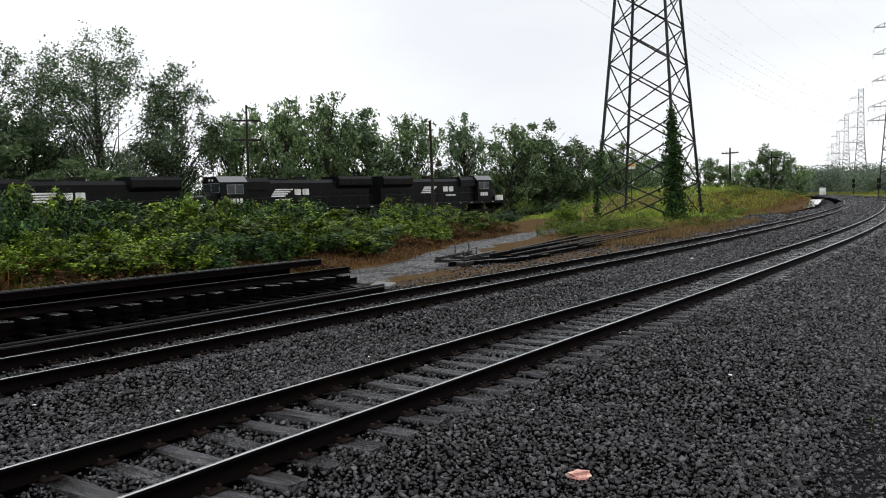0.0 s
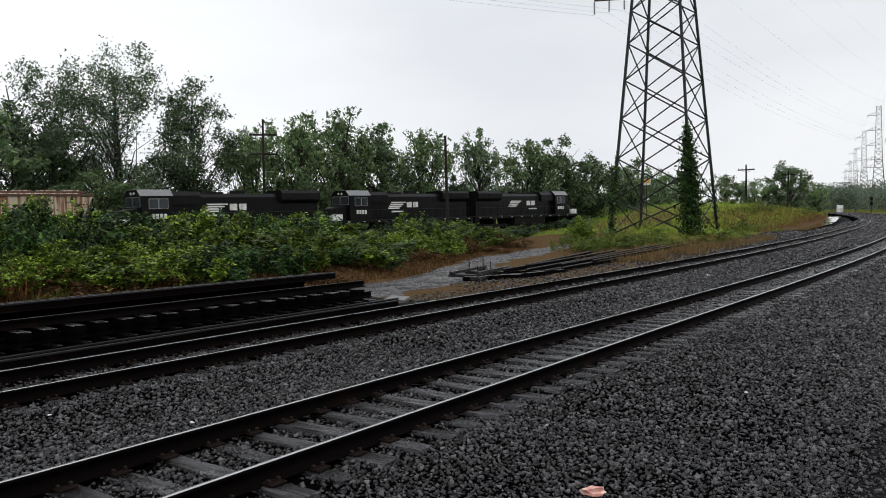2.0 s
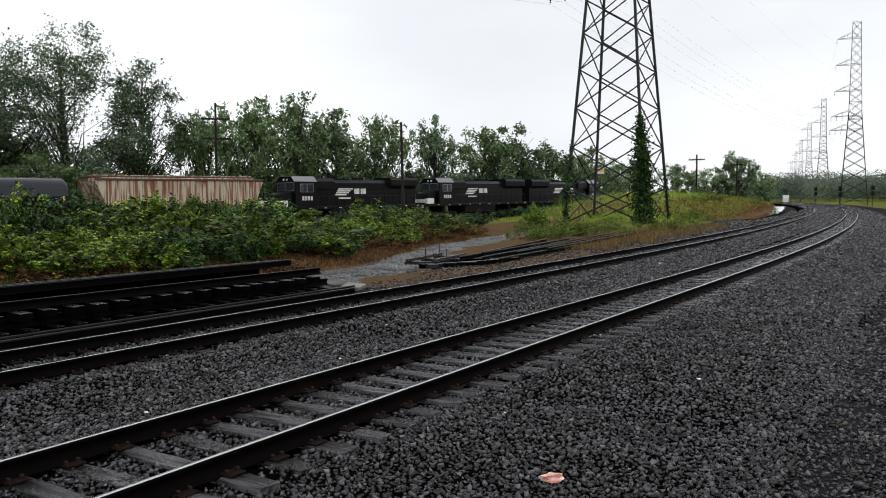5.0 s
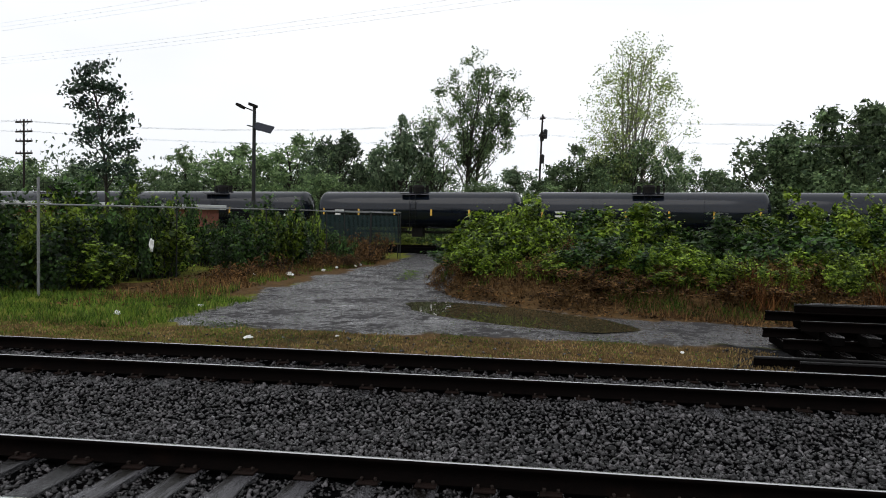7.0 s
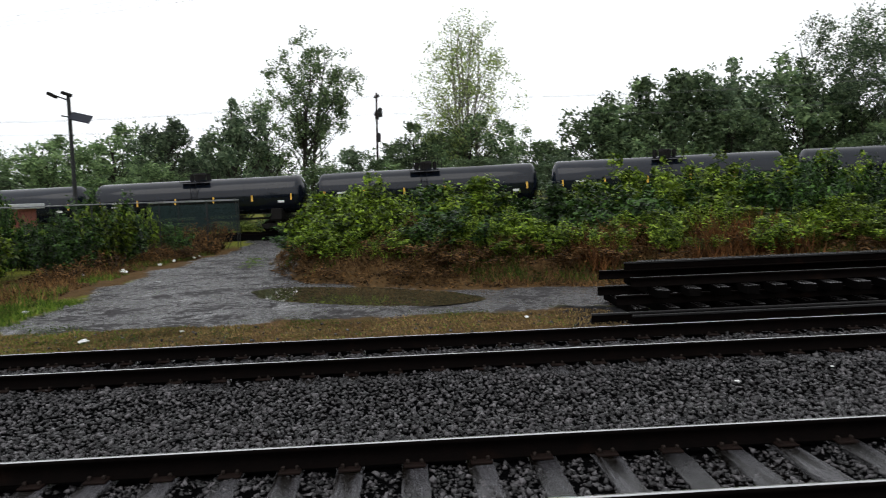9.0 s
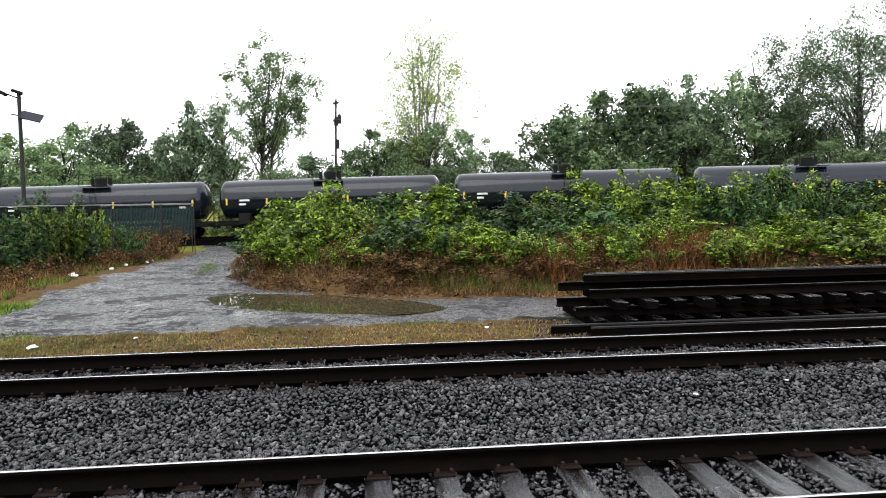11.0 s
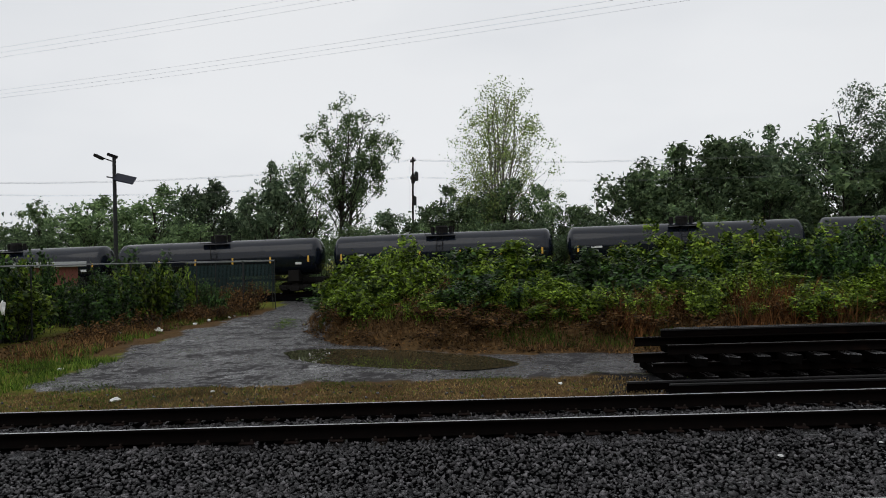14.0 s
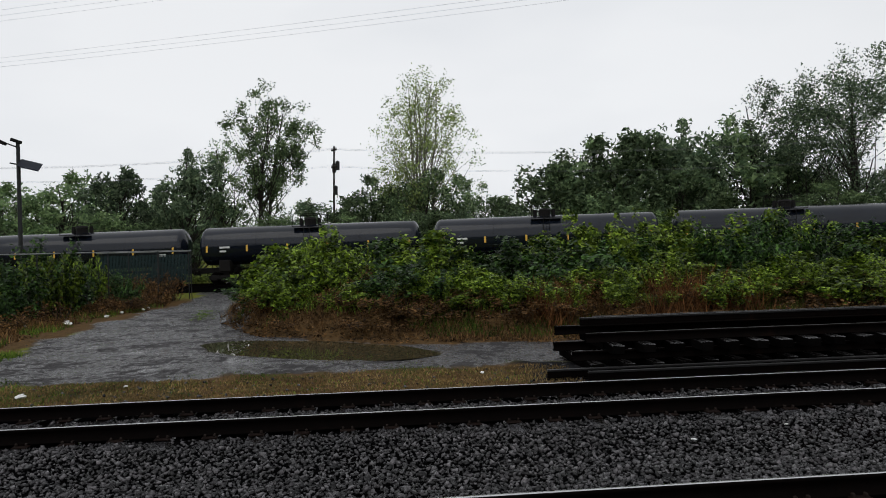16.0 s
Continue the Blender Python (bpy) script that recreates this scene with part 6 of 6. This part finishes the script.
def build_hopper():
    car = thing("covered_hopper", "rust-streaked pale covered hopper car with ribbed sides", "hopper car")
    bm = bmesh.new()
    x0, x1, w, zt, zb = -8.1, 8.1, 1.55, 4.45, 1.35
    outline = [(-w, zb), (w, zb), (w, zt - 0.25), (w * 0.8, zt), (-w * 0.8, zt), (-w, zt - 0.25)]
    extrude_profile(bm, outline, -7.2, 7.2)
    for s in (-1, 1):
        vs = [bm.verts.new(p) for p in ((s * 7.2, -w, zt - 0.3), (s * 7.2, w, zt - 0.3), (s * 8.1, w, zt - 0.3), (s * 8.1, -w, zt - 0.3), (s * 7.2, -w, 2.2), (s * 7.2, w, 2.2))]
        for f in ((0, 1, 2, 3), (3, 2, 5, 4), (0, 3, 4), (1, 5, 2), (0, 4, 5, 1)):
            bm.faces.new([vs[i] for i in f])
    bmesh.ops.recalc_face_normals(bm, faces=bm.faces[:])
    part("body", bm, RUST_CAR, car)
    for y in (-1, 1):
        for i in range(15):
            bm = bmesh.new()
            x = -7.1 + i * 14.2 / 14
            box(bm, x - 0.07, x + 0.07, y * w - 0.07, y * w + 0.07, zb - 0.1, zt - 0.24, 0.015)
            part("side_rib", bm, RUST_CAR, car)
        bm = bmesh.new()
        box(bm, x0, x1, y * w - 0.10, y * w + 0.10, zt - 0.25, zt - 0.07, 0.02)
        part("top_flange", bm, RUST_DARK, car)
    bm = bmesh.new()
    box(bm, -8.0, 8.0, -0.45, 0.45, zt + 0.002, zt + 0.16, 0.02)
    walkway = part("roof_walkway", bm, RUST_DARK, car)
    for i in range(9):
        x = -7 + i * 1.75
        bm = bmesh.new()
        box(bm, x - 0.6, x + 0.6, -0.4, 0.4, zt + 0.163, zt + 0.24, 0.03)
        part("hatch", bm, RUST_CAR, walkway)
    bm = bmesh.new()
    for i in range(4):
        c = -5.0 + i * 3.33
        vs = [bm.verts.new(p) for p in ((c - 1.5, -1.4, zb + 0.002), (c + 1.5, -1.4, zb + 0.002), (c + 1.5, 1.4, zb + 0.002), (c - 1.5, 1.4, zb + 0.002), (c - 0.4, -0.5, 0.45), (c + 0.4, -0.5, 0.45), (c + 0.4, 0.5, 0.45), (c - 0.4, 0.5, 0.45))]
        for f in ((0, 1, 5, 4), (1, 2, 6, 5), (2, 3, 7, 6), (3, 0, 4, 7), (4, 5, 6, 7)):
            bm.faces.new([vs[k] for k in f])
    for s in (-1, 1):
        box(bm, s * 7.7 - 1.2, s * 7.7 + 1.2, -0.35, 0.35, 0.82, 1.3, 0.03)
        box(bm, s * 8.3 - 0.1, s * 8.3 + 0.1, -1.45, 1.45, 1.05, 1.25, 0.02)
        for y in (-1.45, 1.45):
            rod(bm, (s * 8.3, y, 1.1), (s * 8.1, y, zt - 0.3), 0.03, 5)
        box(bm, s * 8.55 - 0.3, s * 8.55 + 0.3, -0.14, 0.14, 0.72, 1.0, 0.03)
    part("underframe", bm, UNDER_BLACK, car)
    for s in (-1, 1):
        truck(car, s * 6.5, (-0.88, 0.88), 0.45, 1.76, 0.95)
    return car


def build_locomotive():
    loco = thing("diesel_locomotive", "black diesel freight locomotive with white lettering", "locomotive", "locomotives of the train")
    bm = bmesh.new()
    box(bm, -10.3, 10.0, -1.5, 1.5, 1.42, 1.72, 0.04)
    for s in (-1, 1):
        box(bm, s * 10.45 - 0.2, s * 10.45 + 0.2, -1.4, 1.4, 0.9, 1.72, 0.05)
        box(bm, s * 10.75 - 0.15, s * 10.75 + 0.15, -0.15, 0.15, 0.72, 1.0, 0.04)
        for y in (-1.3, 1.3):
            for k in range(4):
                box(bm, s * 10.0 - 0.28, s * 10.0 + 0.28, y - 0.2, y + 0.2, 0.45 + k * 0.3, 0.49 + k * 0.3)
    part("frame", bm, LOCO_BLACK, loco)
    bm = bmesh.new()
    extrude_profile(bm, [(-0.95, 1.72), (0.95, 1.72), (0.95, 4.1), (0.6, 4.42), (-0.6, 4.42), (-0.95, 4.1)], -10.0, 5.2)
    hood = part("long_hood", bm, LOCO_BLACK, loco)
    for i in range(12):
        for y in (-0.955, 0.955):
            d = bmesh.new()
            x = -9.6 + i * 1.2
            box(d, x, x + 1.05, y - 0.02, y + 0.02, 1.85, 3.2, 0.01)
            part("hood_door", d, LOCO_BLACK, hood)
    bm = bmesh.new()
    extrude_profile(bm, [(-0.96, 3.5), (-1.45, 3.85), (-1.45, 4.45), (-1.2, 4.72), (1.2, 4.72), (1.45, 4.45), (1.45, 3.85), (0.96, 3.5)], -10.0, -5.6)
    rad = part("radiator", bm, LOCO_BLACK, loco)
    for k in range(3):
        g = bmesh.new()
        box(g, -9.6 + k * 1.35, -8.5 + k * 1.35, -1.47, 1.47, 3.95, 4.38, 0.01)
        part("grille", g, UNDER_BLACK, rad)
    bm = bmesh.new()
    extrude_profile(bm, [(-1.25, 3.5), (1.25, 3.5), (1.25, 4.25), (0.9, 4.6), (-0.9, 4.6), (-1.25, 4.25)], 2.6, 5.2)
    part("brake_blister", bm, LOCO_BLACK, loco)
    bm = bmesh.new()
    box(bm, -2.4, -1.2, -0.35, 0.35, 4.40, 4.74, 0.04)
    part("fan_housing", bm, UNDER_BLACK, loco)
    bm = bmesh.new()
    box(bm, 0.0, 1.6, -0.6, 0.6, 4.40, 4.58, 0.04)
    part("exhaust_stack", bm, UNDER_BLACK, loco)
    bm = bmesh.new()
    extrude_profile(bm, [(-1.5, 1.72), (1.5, 1.72), (1.5, 4.2), (1.0, 4.72), (-1.0, 4.72), (-1.5, 4.2)], 5.35, 8.0)
    cab = part("cab", bm, LOCO_BLACK, loco)
    # pale shell on the black cab: sky reflected in its wet roof, as colour
    bm = bmesh.new()
    extrude_profile(bm, [(-1.53, 4.22), (-1.02, 4.745), (1.02, 4.745), (1.53, 4.22), (1.50, 4.205), (1.0, 4.722), (-1.0, 4.722), (-1.50, 4.205)], 5.25, 8.15)
    part("cab_roof", bm, STEEL_PALE, cab, "cab roof in pale steel, the wet roof's sky reflection put into its colour")
    for y in (-1.5, 1.5):
        for a, b in ((5.75, 6.5), (6.6, 7.35)):
            f = bmesh.new()
            box(f, a - 0.05, b + 0.05, y - 0.02, y + 0.02, 3.15, 4.0, 0.01)
            wf = part("side_window", f, STEEL_PALE, cab)
            g = bmesh.new()
            box(g, a, b, y - 0.03, y + 0.03, 3.2, 3.95)
            part("pane", g, DARK_GLASS, wf)
    for y0, y1 in ((-1.25, -0.1), (0.1, 1.25)):
        f = bmesh.new()
        box(f, 7.99, 8.02, y0 - 0.05, y1 + 0.05, 3.3, 4.15)
        wf = part("windshield", f, STEEL_PALE, cab)
        g = bmesh.new()
        box(g, 8.0, 8.035, y0, y1, 3.35, 4.1)
        part("pane", g, DARK_GLASS, wf)
    bm = bmesh.new()
    v = [bm.verts.new(p) for p in ((8.0, -1.1, 1.72), (8.0, 1.1, 1.72), (9.75, 1.0, 1.72), (9.75, -1.0, 1.72), (8.0, -1.1, 3.25), (8.0, 1.1, 3.25), (9.45, 0.95, 2.95), (9.45, -0.95, 2.95))]
    for f in ((0, 1, 5, 4), (1, 2, 6, 5), (2, 3, 7, 6), (3, 0, 4, 7), (4, 5, 6, 7), (3, 2, 1, 0)):
        bm.faces.new([v[i] for i in f])
    bmesh.ops.recalc_face_normals(bm, faces=bm.faces[:])
    bmesh.ops.bevel(bm, geom=bm.edges[:], offset=0.08, segments=2, affect="EDGES")
    nose = part("short_nose", bm, LOCO_BLACK, loco)
    bm = bmesh.new()
    box(bm, 9.70, 9.80, -1.0, 1.0, 1.85, 2.25, 0.01)
    part("nose_stripe", bm, WHITE_PAINT, nose, "white painted nose band")
    bm = bmesh.new()
    for z in (1.5, 1.3):
        box(bm, 10.62, 10.67, -1.35, 1.35, z - 0.06, z + 0.06)
    for y in (-1.35, 1.35):
        box(bm, 9.0, 10.2, y - 0.16, y + 0.17, 1.735, 2.35, 0.02)
    part("pilot_stripe", bm, WHITE_PAINT, loco, "white nose panel and step edges")
    for y in (-0.25, 0.25):
        h = bmesh.new()
        bmesh.ops.create_cone(h, cap_ends=True, segments=12, radius1=0.11, radius2=0.11, depth=0.08, matrix=pose(8.03, y, 4.42, 0, 90, 0))
        part("headlight", h, WHITE_PAINT, cab)
    for y in (-1, 1):
        bm = bmesh.new()
        for k in range(4):
            lo, hi = (-3.4 - 0.16 * k, -1.35 - 0.3 * k) if y < 0 else (-0.15 + 0.3 * k, 1.9 + 0.16 * k)
            box(bm, lo, hi, y * 0.985 - 0.012, y * 0.985 + 0.012, 3.42 - k * 0.20, 3.55 - k * 0.20)
        for k in range(2):
            lo = (-0.2 if y < 0 else -2.05) + k * 0.95
            box(bm, lo, lo + 0.75, y * 0.985 - 0.012, y * 0.985 + 0.012, 2.95, 3.52)
        box(bm, 0.2, 1.9, y * 0.985 - 0.010, y * 0.985 + 0.010, 2.45, 2.60)
        part("lettering", bm, WHITE_PAINT, loco, "white painted emblem of bands and blocks")
        bm = bmesh.new()
        for k in range(4):
            box(bm, 5.85 + k * 0.36, 6.10 + k * 0.36, y * 1.515 - 0.012, y * 1.515 + 0.012, 2.35, 2.75)
        part("number_bars", bm, WHITE_PAINT, cab)
        rail = bmesh.new()
        for k in range(11):
            x = -9.9 + k * 1.5
            rod(rail, (x, y * 1.45, 1.72), (x, y * 1.45, 2.75), 0.018, 5)
        rod(rail, (-9.9, y * 1.45, 2.75), (5.1, y * 1.45, 2.75), 0.02, 5)
        part("handrail", rail, STEEL_DARK, loco)
        bm = bmesh.new()
        for k in range(10):
            box(bm, -10 + k * 2, -9.7 + k * 2, y * 1.505 - 0.006, y * 1.505 + 0.006, 1.54, 1.60)
        part("sill_stripe", bm, WHITE_PAINT, loco, "white dashes along the sill")
    bm = bmesh.new()
    extrude_profile(bm, [(-1.45, 1.38), (1.45, 1.38), (1.35, 0.6), (1.0, 0.42), (-1.0, 0.42), (-1.35, 0.6)], -3.2, 3.0)
    part("fuel_tank", bm, UNDER_BLACK, loco)
    for s in (-1, 1):
        truck(loco, s * 6.7, (-1.95, 0, 1.95), 0.52, 1.95, 1.4)
    return loco


lead = build_locomotive()
second, third = copy_thing(lead, pose(0, 0, 0)), copy_thing(lead, pose(0, 0, 0))
tagged(lead, "leading black diesel freight locomotive running cab first")
hopper = build_hopper()
tanks = [build_tank_car()]
for _i in range(10):
    tanks.append(copy_thing(tanks[0], pose(0, 0, 0)))
# cars by their distance, along the line, ahead of the hopper's rear coupler; True: turned about
CONSIST = [(lead, 72.6, False), (second, 50.9, True), (third, 29.2, True), (hopper, 9.2, False)] + [(c, -9.25 - 18.5 * i, False) for i, c in enumerate(tanks)]
HEAD = math.atan(-0.155)
# seconds, x of the hopper's rear coupler
RUN = [(0.0, 5.9), (1.0, 12.2), (2.0, 18.7), (3.0, 25.4), (4.0, 32.2), (5.5, 42.4), (7.0, 52.6), (8.0, 59.4), (9.5, 69.8), (11.0, 80.3), (12.5, 90.8), (14.0, 101.4), (16.0, 115.5)]


def car_pose(x_ref, ahead, turned):
    x = x_ref + ahead * math.cos(HEAD)
    return Matrix.Translation((x, float(y_c(x)), rail_c_z(x))) @ Matrix.Rotation(HEAD + (math.pi if turned else 0), 4, "Z") @ Matrix.Rotation(-0.0102 * (-1 if turned else 1), 4, "Y")


# ---- far end of the line ----
def build_far():
    gantry = thing("signal_bridge", "dark steel signal bridge over the far tracks", "signal bridge", m=pose(480, 70, float(far_rise(480)) - 0.3, 0, 0, 12))
    bm = bmesh.new()
    for y in (-8, 8):
        for dx in (-0.6, 0.6):
            rod(bm, (dx, y, 0), (dx, y, 7.5), 0.16, 6)
    part("legs", bm, STEEL_DARK, gantry)
    bm = bmesh.new()
    box(bm, -0.7, 0.7, -8.3, 8.3, 7.3, 8.2, 0.05)
    part("beam", bm, STEEL_DARK, gantry)
    for y in (-5, 3.5):
        bm = bmesh.new()
        box(bm, -0.9, -0.6, y - 0.5, y + 0.5, 8.2, 10.2, 0.05)
        head = part("signal_head", bm, UNDER_BLACK, gantry)
        bm = bmesh.new()
        bmesh.ops.create_uvsphere(bm, u_segments=10, v_segments=6, radius=0.18, matrix=Matrix.Translation((-0.95, y, 8.7)))
        part("lens", bm, SIGNAL_RED, head)
    for x, y, h in ((232, 20.5, 6.0), (300, 34, 6.5), (258, 14.5, 6.0)):
        mast = thing("signal_mast", "dark railway signal mast beside the far track", "signal", "signal masts", m=pose(x, y, float(ground_z(x, y))))
        bm = bmesh.new()
        rod(bm, (0, 0, -0.5), (0, 0, h), 0.09, 8)
        part("mast", bm, STEEL_DARK, mast)
        for z in (h - 0.6, h - 2.2):
            bm = bmesh.new()
            box(bm, -0.25, 0.1, -0.45, 0.45, z - 0.6, z + 0.6, 0.1)
            part("signal_head", bm, UNDER_BLACK, mast)
    van = thing("white_rail_truck", "small white truck far off beside the tracks", "truck", m=pose(400, 58, float(ground_z(400, 58)), 0, 0, 5))
    bm = bmesh.new()
    box(bm, -1.5, 4.5, -1.2, 1.2, 0.7, 4.0, 0.1)
    part("body", bm, WHITE_PAINT, van)
    bm = bmesh.new()
    box(bm, -3.3, -1.5, -1.15, 1.15, 0.7, 2.9, 0.2)
    part("cab", bm, WHITE_PAINT, van)
    for x in (-2.4, 2.8):
        for y in (-1.1, 1.1):
            bm = bmesh.new()
            bmesh.ops.create_cone(bm, cap_ends=True, segments=14, radius1=0.48, radius2=0.48, depth=0.28, matrix=pose(x, y, 0.48, 90))
            part("wheel", bm, UNDER_BLACK, van)
    shed = thing("far_warehouse", "low pale warehouse far off beside the line", "building", m=pose(520, 18, float(far_rise(520)) - 1.0, 0, 0, 0))
    bm = bmesh.new()
    box(bm, 0, 40, -46, 0, 0, 6.0)
    part("wall", bm, STEEL_DARK, shed)
    bm = bmesh.new()
    box(bm, -0.5, 41, -47, 0.6, 6.0, 9.0)
    part("roof", bm, WHITE_PAINT, shed)
    # far woods along the horizon
    rng = np.random.default_rng(88)
    cs = []
    for i in range(420):
        a = math.radians(rng.uniform(-3, 12))
        d = rng.uniform(430, 760)
        x, y = d * math.cos(a), d * math.sin(a)
        if y_a(x) - 10 < y < y_b(x) + 14 and d < 600:
            continue
        h = rng.uniform(9, 17)
        m = 420
        c = np.clip(rng.normal(size=(m, 3)), -1.9, 1.9) * np.array([3.4, 3.4, h * 0.24]) + np.array([x, y, h * 0.55 + float(far_rise(x))])
        cs.append(c)
    c = np.concatenate(cs)
    me = mesh_of("far_woods", *leaf_blades(rng, c, np.zeros_like(c), 1.05), HAZED_GREEN)
    tagged(link_mesh("far_woods", me, None), "far woods along the horizon, distance haze put into their leaf colour", "woods", kind="stuff")
    cs = []
    for i in range(520):
        a = rng.uniform(-0.3, 3.3)
        d = rng.uniform(150, 330)
        x, y = d * math.cos(a), d * math.sin(a)
        if y < float(y_c(x)) + 45 or x > 260:
            continue

        h = rng.uniform(9, 14)
        cs.append(np.clip(rng.normal(size=(260, 3)), -1.9, 1.9) * np.array([2.6, 2.6, h * 0.24]) + np.array([x, y, h * 0.5]))
    # unseen trees behind the standpoint, added to darken what the tank cars reflect
    for i in range(300):
        x, y = rng.uniform(-260, 330), rng.uniform(-95, -45)
        h = rng.uniform(9, 14)
        cs.append(rng.normal(size=(110, 3)) * np.array([2.8, 2.8, h * 0.26]) + np.array([x, y, h * 0.45]))
    c = np.concatenate(cs)
    me = mesh_of("back_woods", *leaf_blades(rng, c, np.zeros_like(c), 0.8), HAZED_GREEN)
    tagged(link_mesh("back_woods", me, None), "woods behind the tree rows, haze in their colour, plus unseen trees behind the camera", "woods", kind="stuff")


build_far()


# ---- ivy on the tower's leg, sign, litter ----
def build_small():
    rng = np.random.default_rng(55)
    m0 = pose(*TOWER_AT[0][:3], 0, 0, TOWER_AT[0][3])
    for sx, sy, top, wide, n in ((-1, -1, 11.0, 1.15, 5200), (-1, 1, 8.5, 0.42, 700), (1, -1, 6.6, 0.3, 260)):
        z = rng.beta(1.1, 1.5, n) * top
        h = np.interp(z, [0, 26], [4.3, 2.35])
        r = wide * (1 - (z / top) ** 2 * 0.75)
        p = np.stack([sx * h, sy * h, z], -1) + rng.normal(size=(n, 3)) * np.stack([r * 0.5, r * 0.5, 0.3 + 0 * r], -1)
        w = np.array([m0 @ Vector(q) for q in p])
        me = mesh_of("ivy", *leaf_blades(rng, w, np.zeros_like(w), 0.34), BUSH_DARK)
        tagged(link_mesh("ivy", me, None), "dark green ivy climbing the lattice tower's leg", "ivy", kind="stuff")
    sign = thing("trackside_sign", "small white and yellow sign on a post", "sign", m=pose(93, 34.4, float(ground_z(93, 34.4))))
    bm = bmesh.new()
    rod(bm, (0, 0, 0), (0, 0, 5.0), 0.05, 6)
    part("post", bm, STEEL_DARK, sign)
    bm = bmesh.new()
    box(bm, -0.04, 0.04, -0.5, 0.5, 4.45, 5.2, 0.02, pose(0, 0, 0, 0, 0, 20))
    part("board", bm, WHITE_PAINT, sign)
    bm = bmesh.new()
    box(bm, -0.05, -0.042, -0.4, 0.4, 4.75, 5.15, 0, pose(0, 0, 0, 0, 0, 20))
    part("panel", bm, YELLOW, sign)

    def scrap(name, label, category, x, y, z, size, mat, seed, flat=0.35, group="litter"):
        r = random.Random(seed)
        bm = bmesh.new()
        bmesh.ops.create_icosphere(bm, subdivisions=2, radius=1)
        for v in bm.verts:
            v.co = Vector((v.co.x * size[0], v.co.y * size[1], v.co.z * size[2])) * r.uniform(0.55, 1.15)
        ob = part(name, bm, mat)
        ob.matrix_basis = pose(x, y, z, r.uniform(-8, 8), r.uniform(-8, 8), r.uniform(0, 180))
        tagged(ob, label, category, group)

    scrap("wrapper", "crumpled pink and white wrapper lying on the stones", "litter", 6.64, 2.92, -0.31, (0.13, 0.08, 0.055), PINK, 1)
    for i, (x, y, s) in enumerate([(11.5, 2.8, 0.035), (6.12, 7.86, 0.034), (9.85, 7.95, 0.034), (-5.9, 14.95, 0.14), (-4.2, 15.3, 0.05), (4.0, 9.3, 0.04), (31.5, 9.2, 0.10),
                                   (-8.9, 19.3, 0.12), (-10.2, 17.6, 0.16), (2.4, 15.3, 0.07), (8.2, 4.2, 0.02), (5.4, 9.7, 0.03), (13.0, 9.3, 0.03)]):
        on_bed = y_a(x) - 5 < y < y_b(x) + 2.2
        z = float(bed_z(x, y) if on_bed else ground_z(x, y)) + 0.03
        scrap("white_litter", "small scrap of white litter on the ground", "litter", x, y, z, (s, s * 0.6, s * 0.35), PAPER, 10 + i)
    bm = bmesh.new()
    rod(bm, (-0.16, 0, 0.03), (0.16, 0, 0.05), 0.025, 7)
    ob = part("white_stick", bm, PAPER)
    ob.matrix_basis = pose(13.62, 5.2, -0.25, 0, 0, -55)
    tagged(ob, "short white stick lying beside the rail", "litter", "litter")
    for i, (x, y) in enumerate([(-10.2, 30), (-9.9, 33.5), (-10.6, 31), (-10.3, 37), (-10.4, 41), (-7.2, 56), (-10.9, 44), (-11.3, 29)]):
        scrap("litter_bag", "white plastic litter at the fence's foot", "litter", x, y, float(ground_z(x, y)) + 0.08, (0.15, 0.09, 0.06), PAPER, 40 + i)
    scrap("hanging_bag", "white plastic bag caught in the shrubs", "litter", -12.0, 22.6, 1.05, (0.10, 0.08, 0.26), PAPER, 60)


build_small()


# ---- what moves ----
def motions():
    for car, ahead, turned in CONSIST:
        walk(car, [(t, car_pose(x, ahead, turned)) for t, x in RUN])


motions()
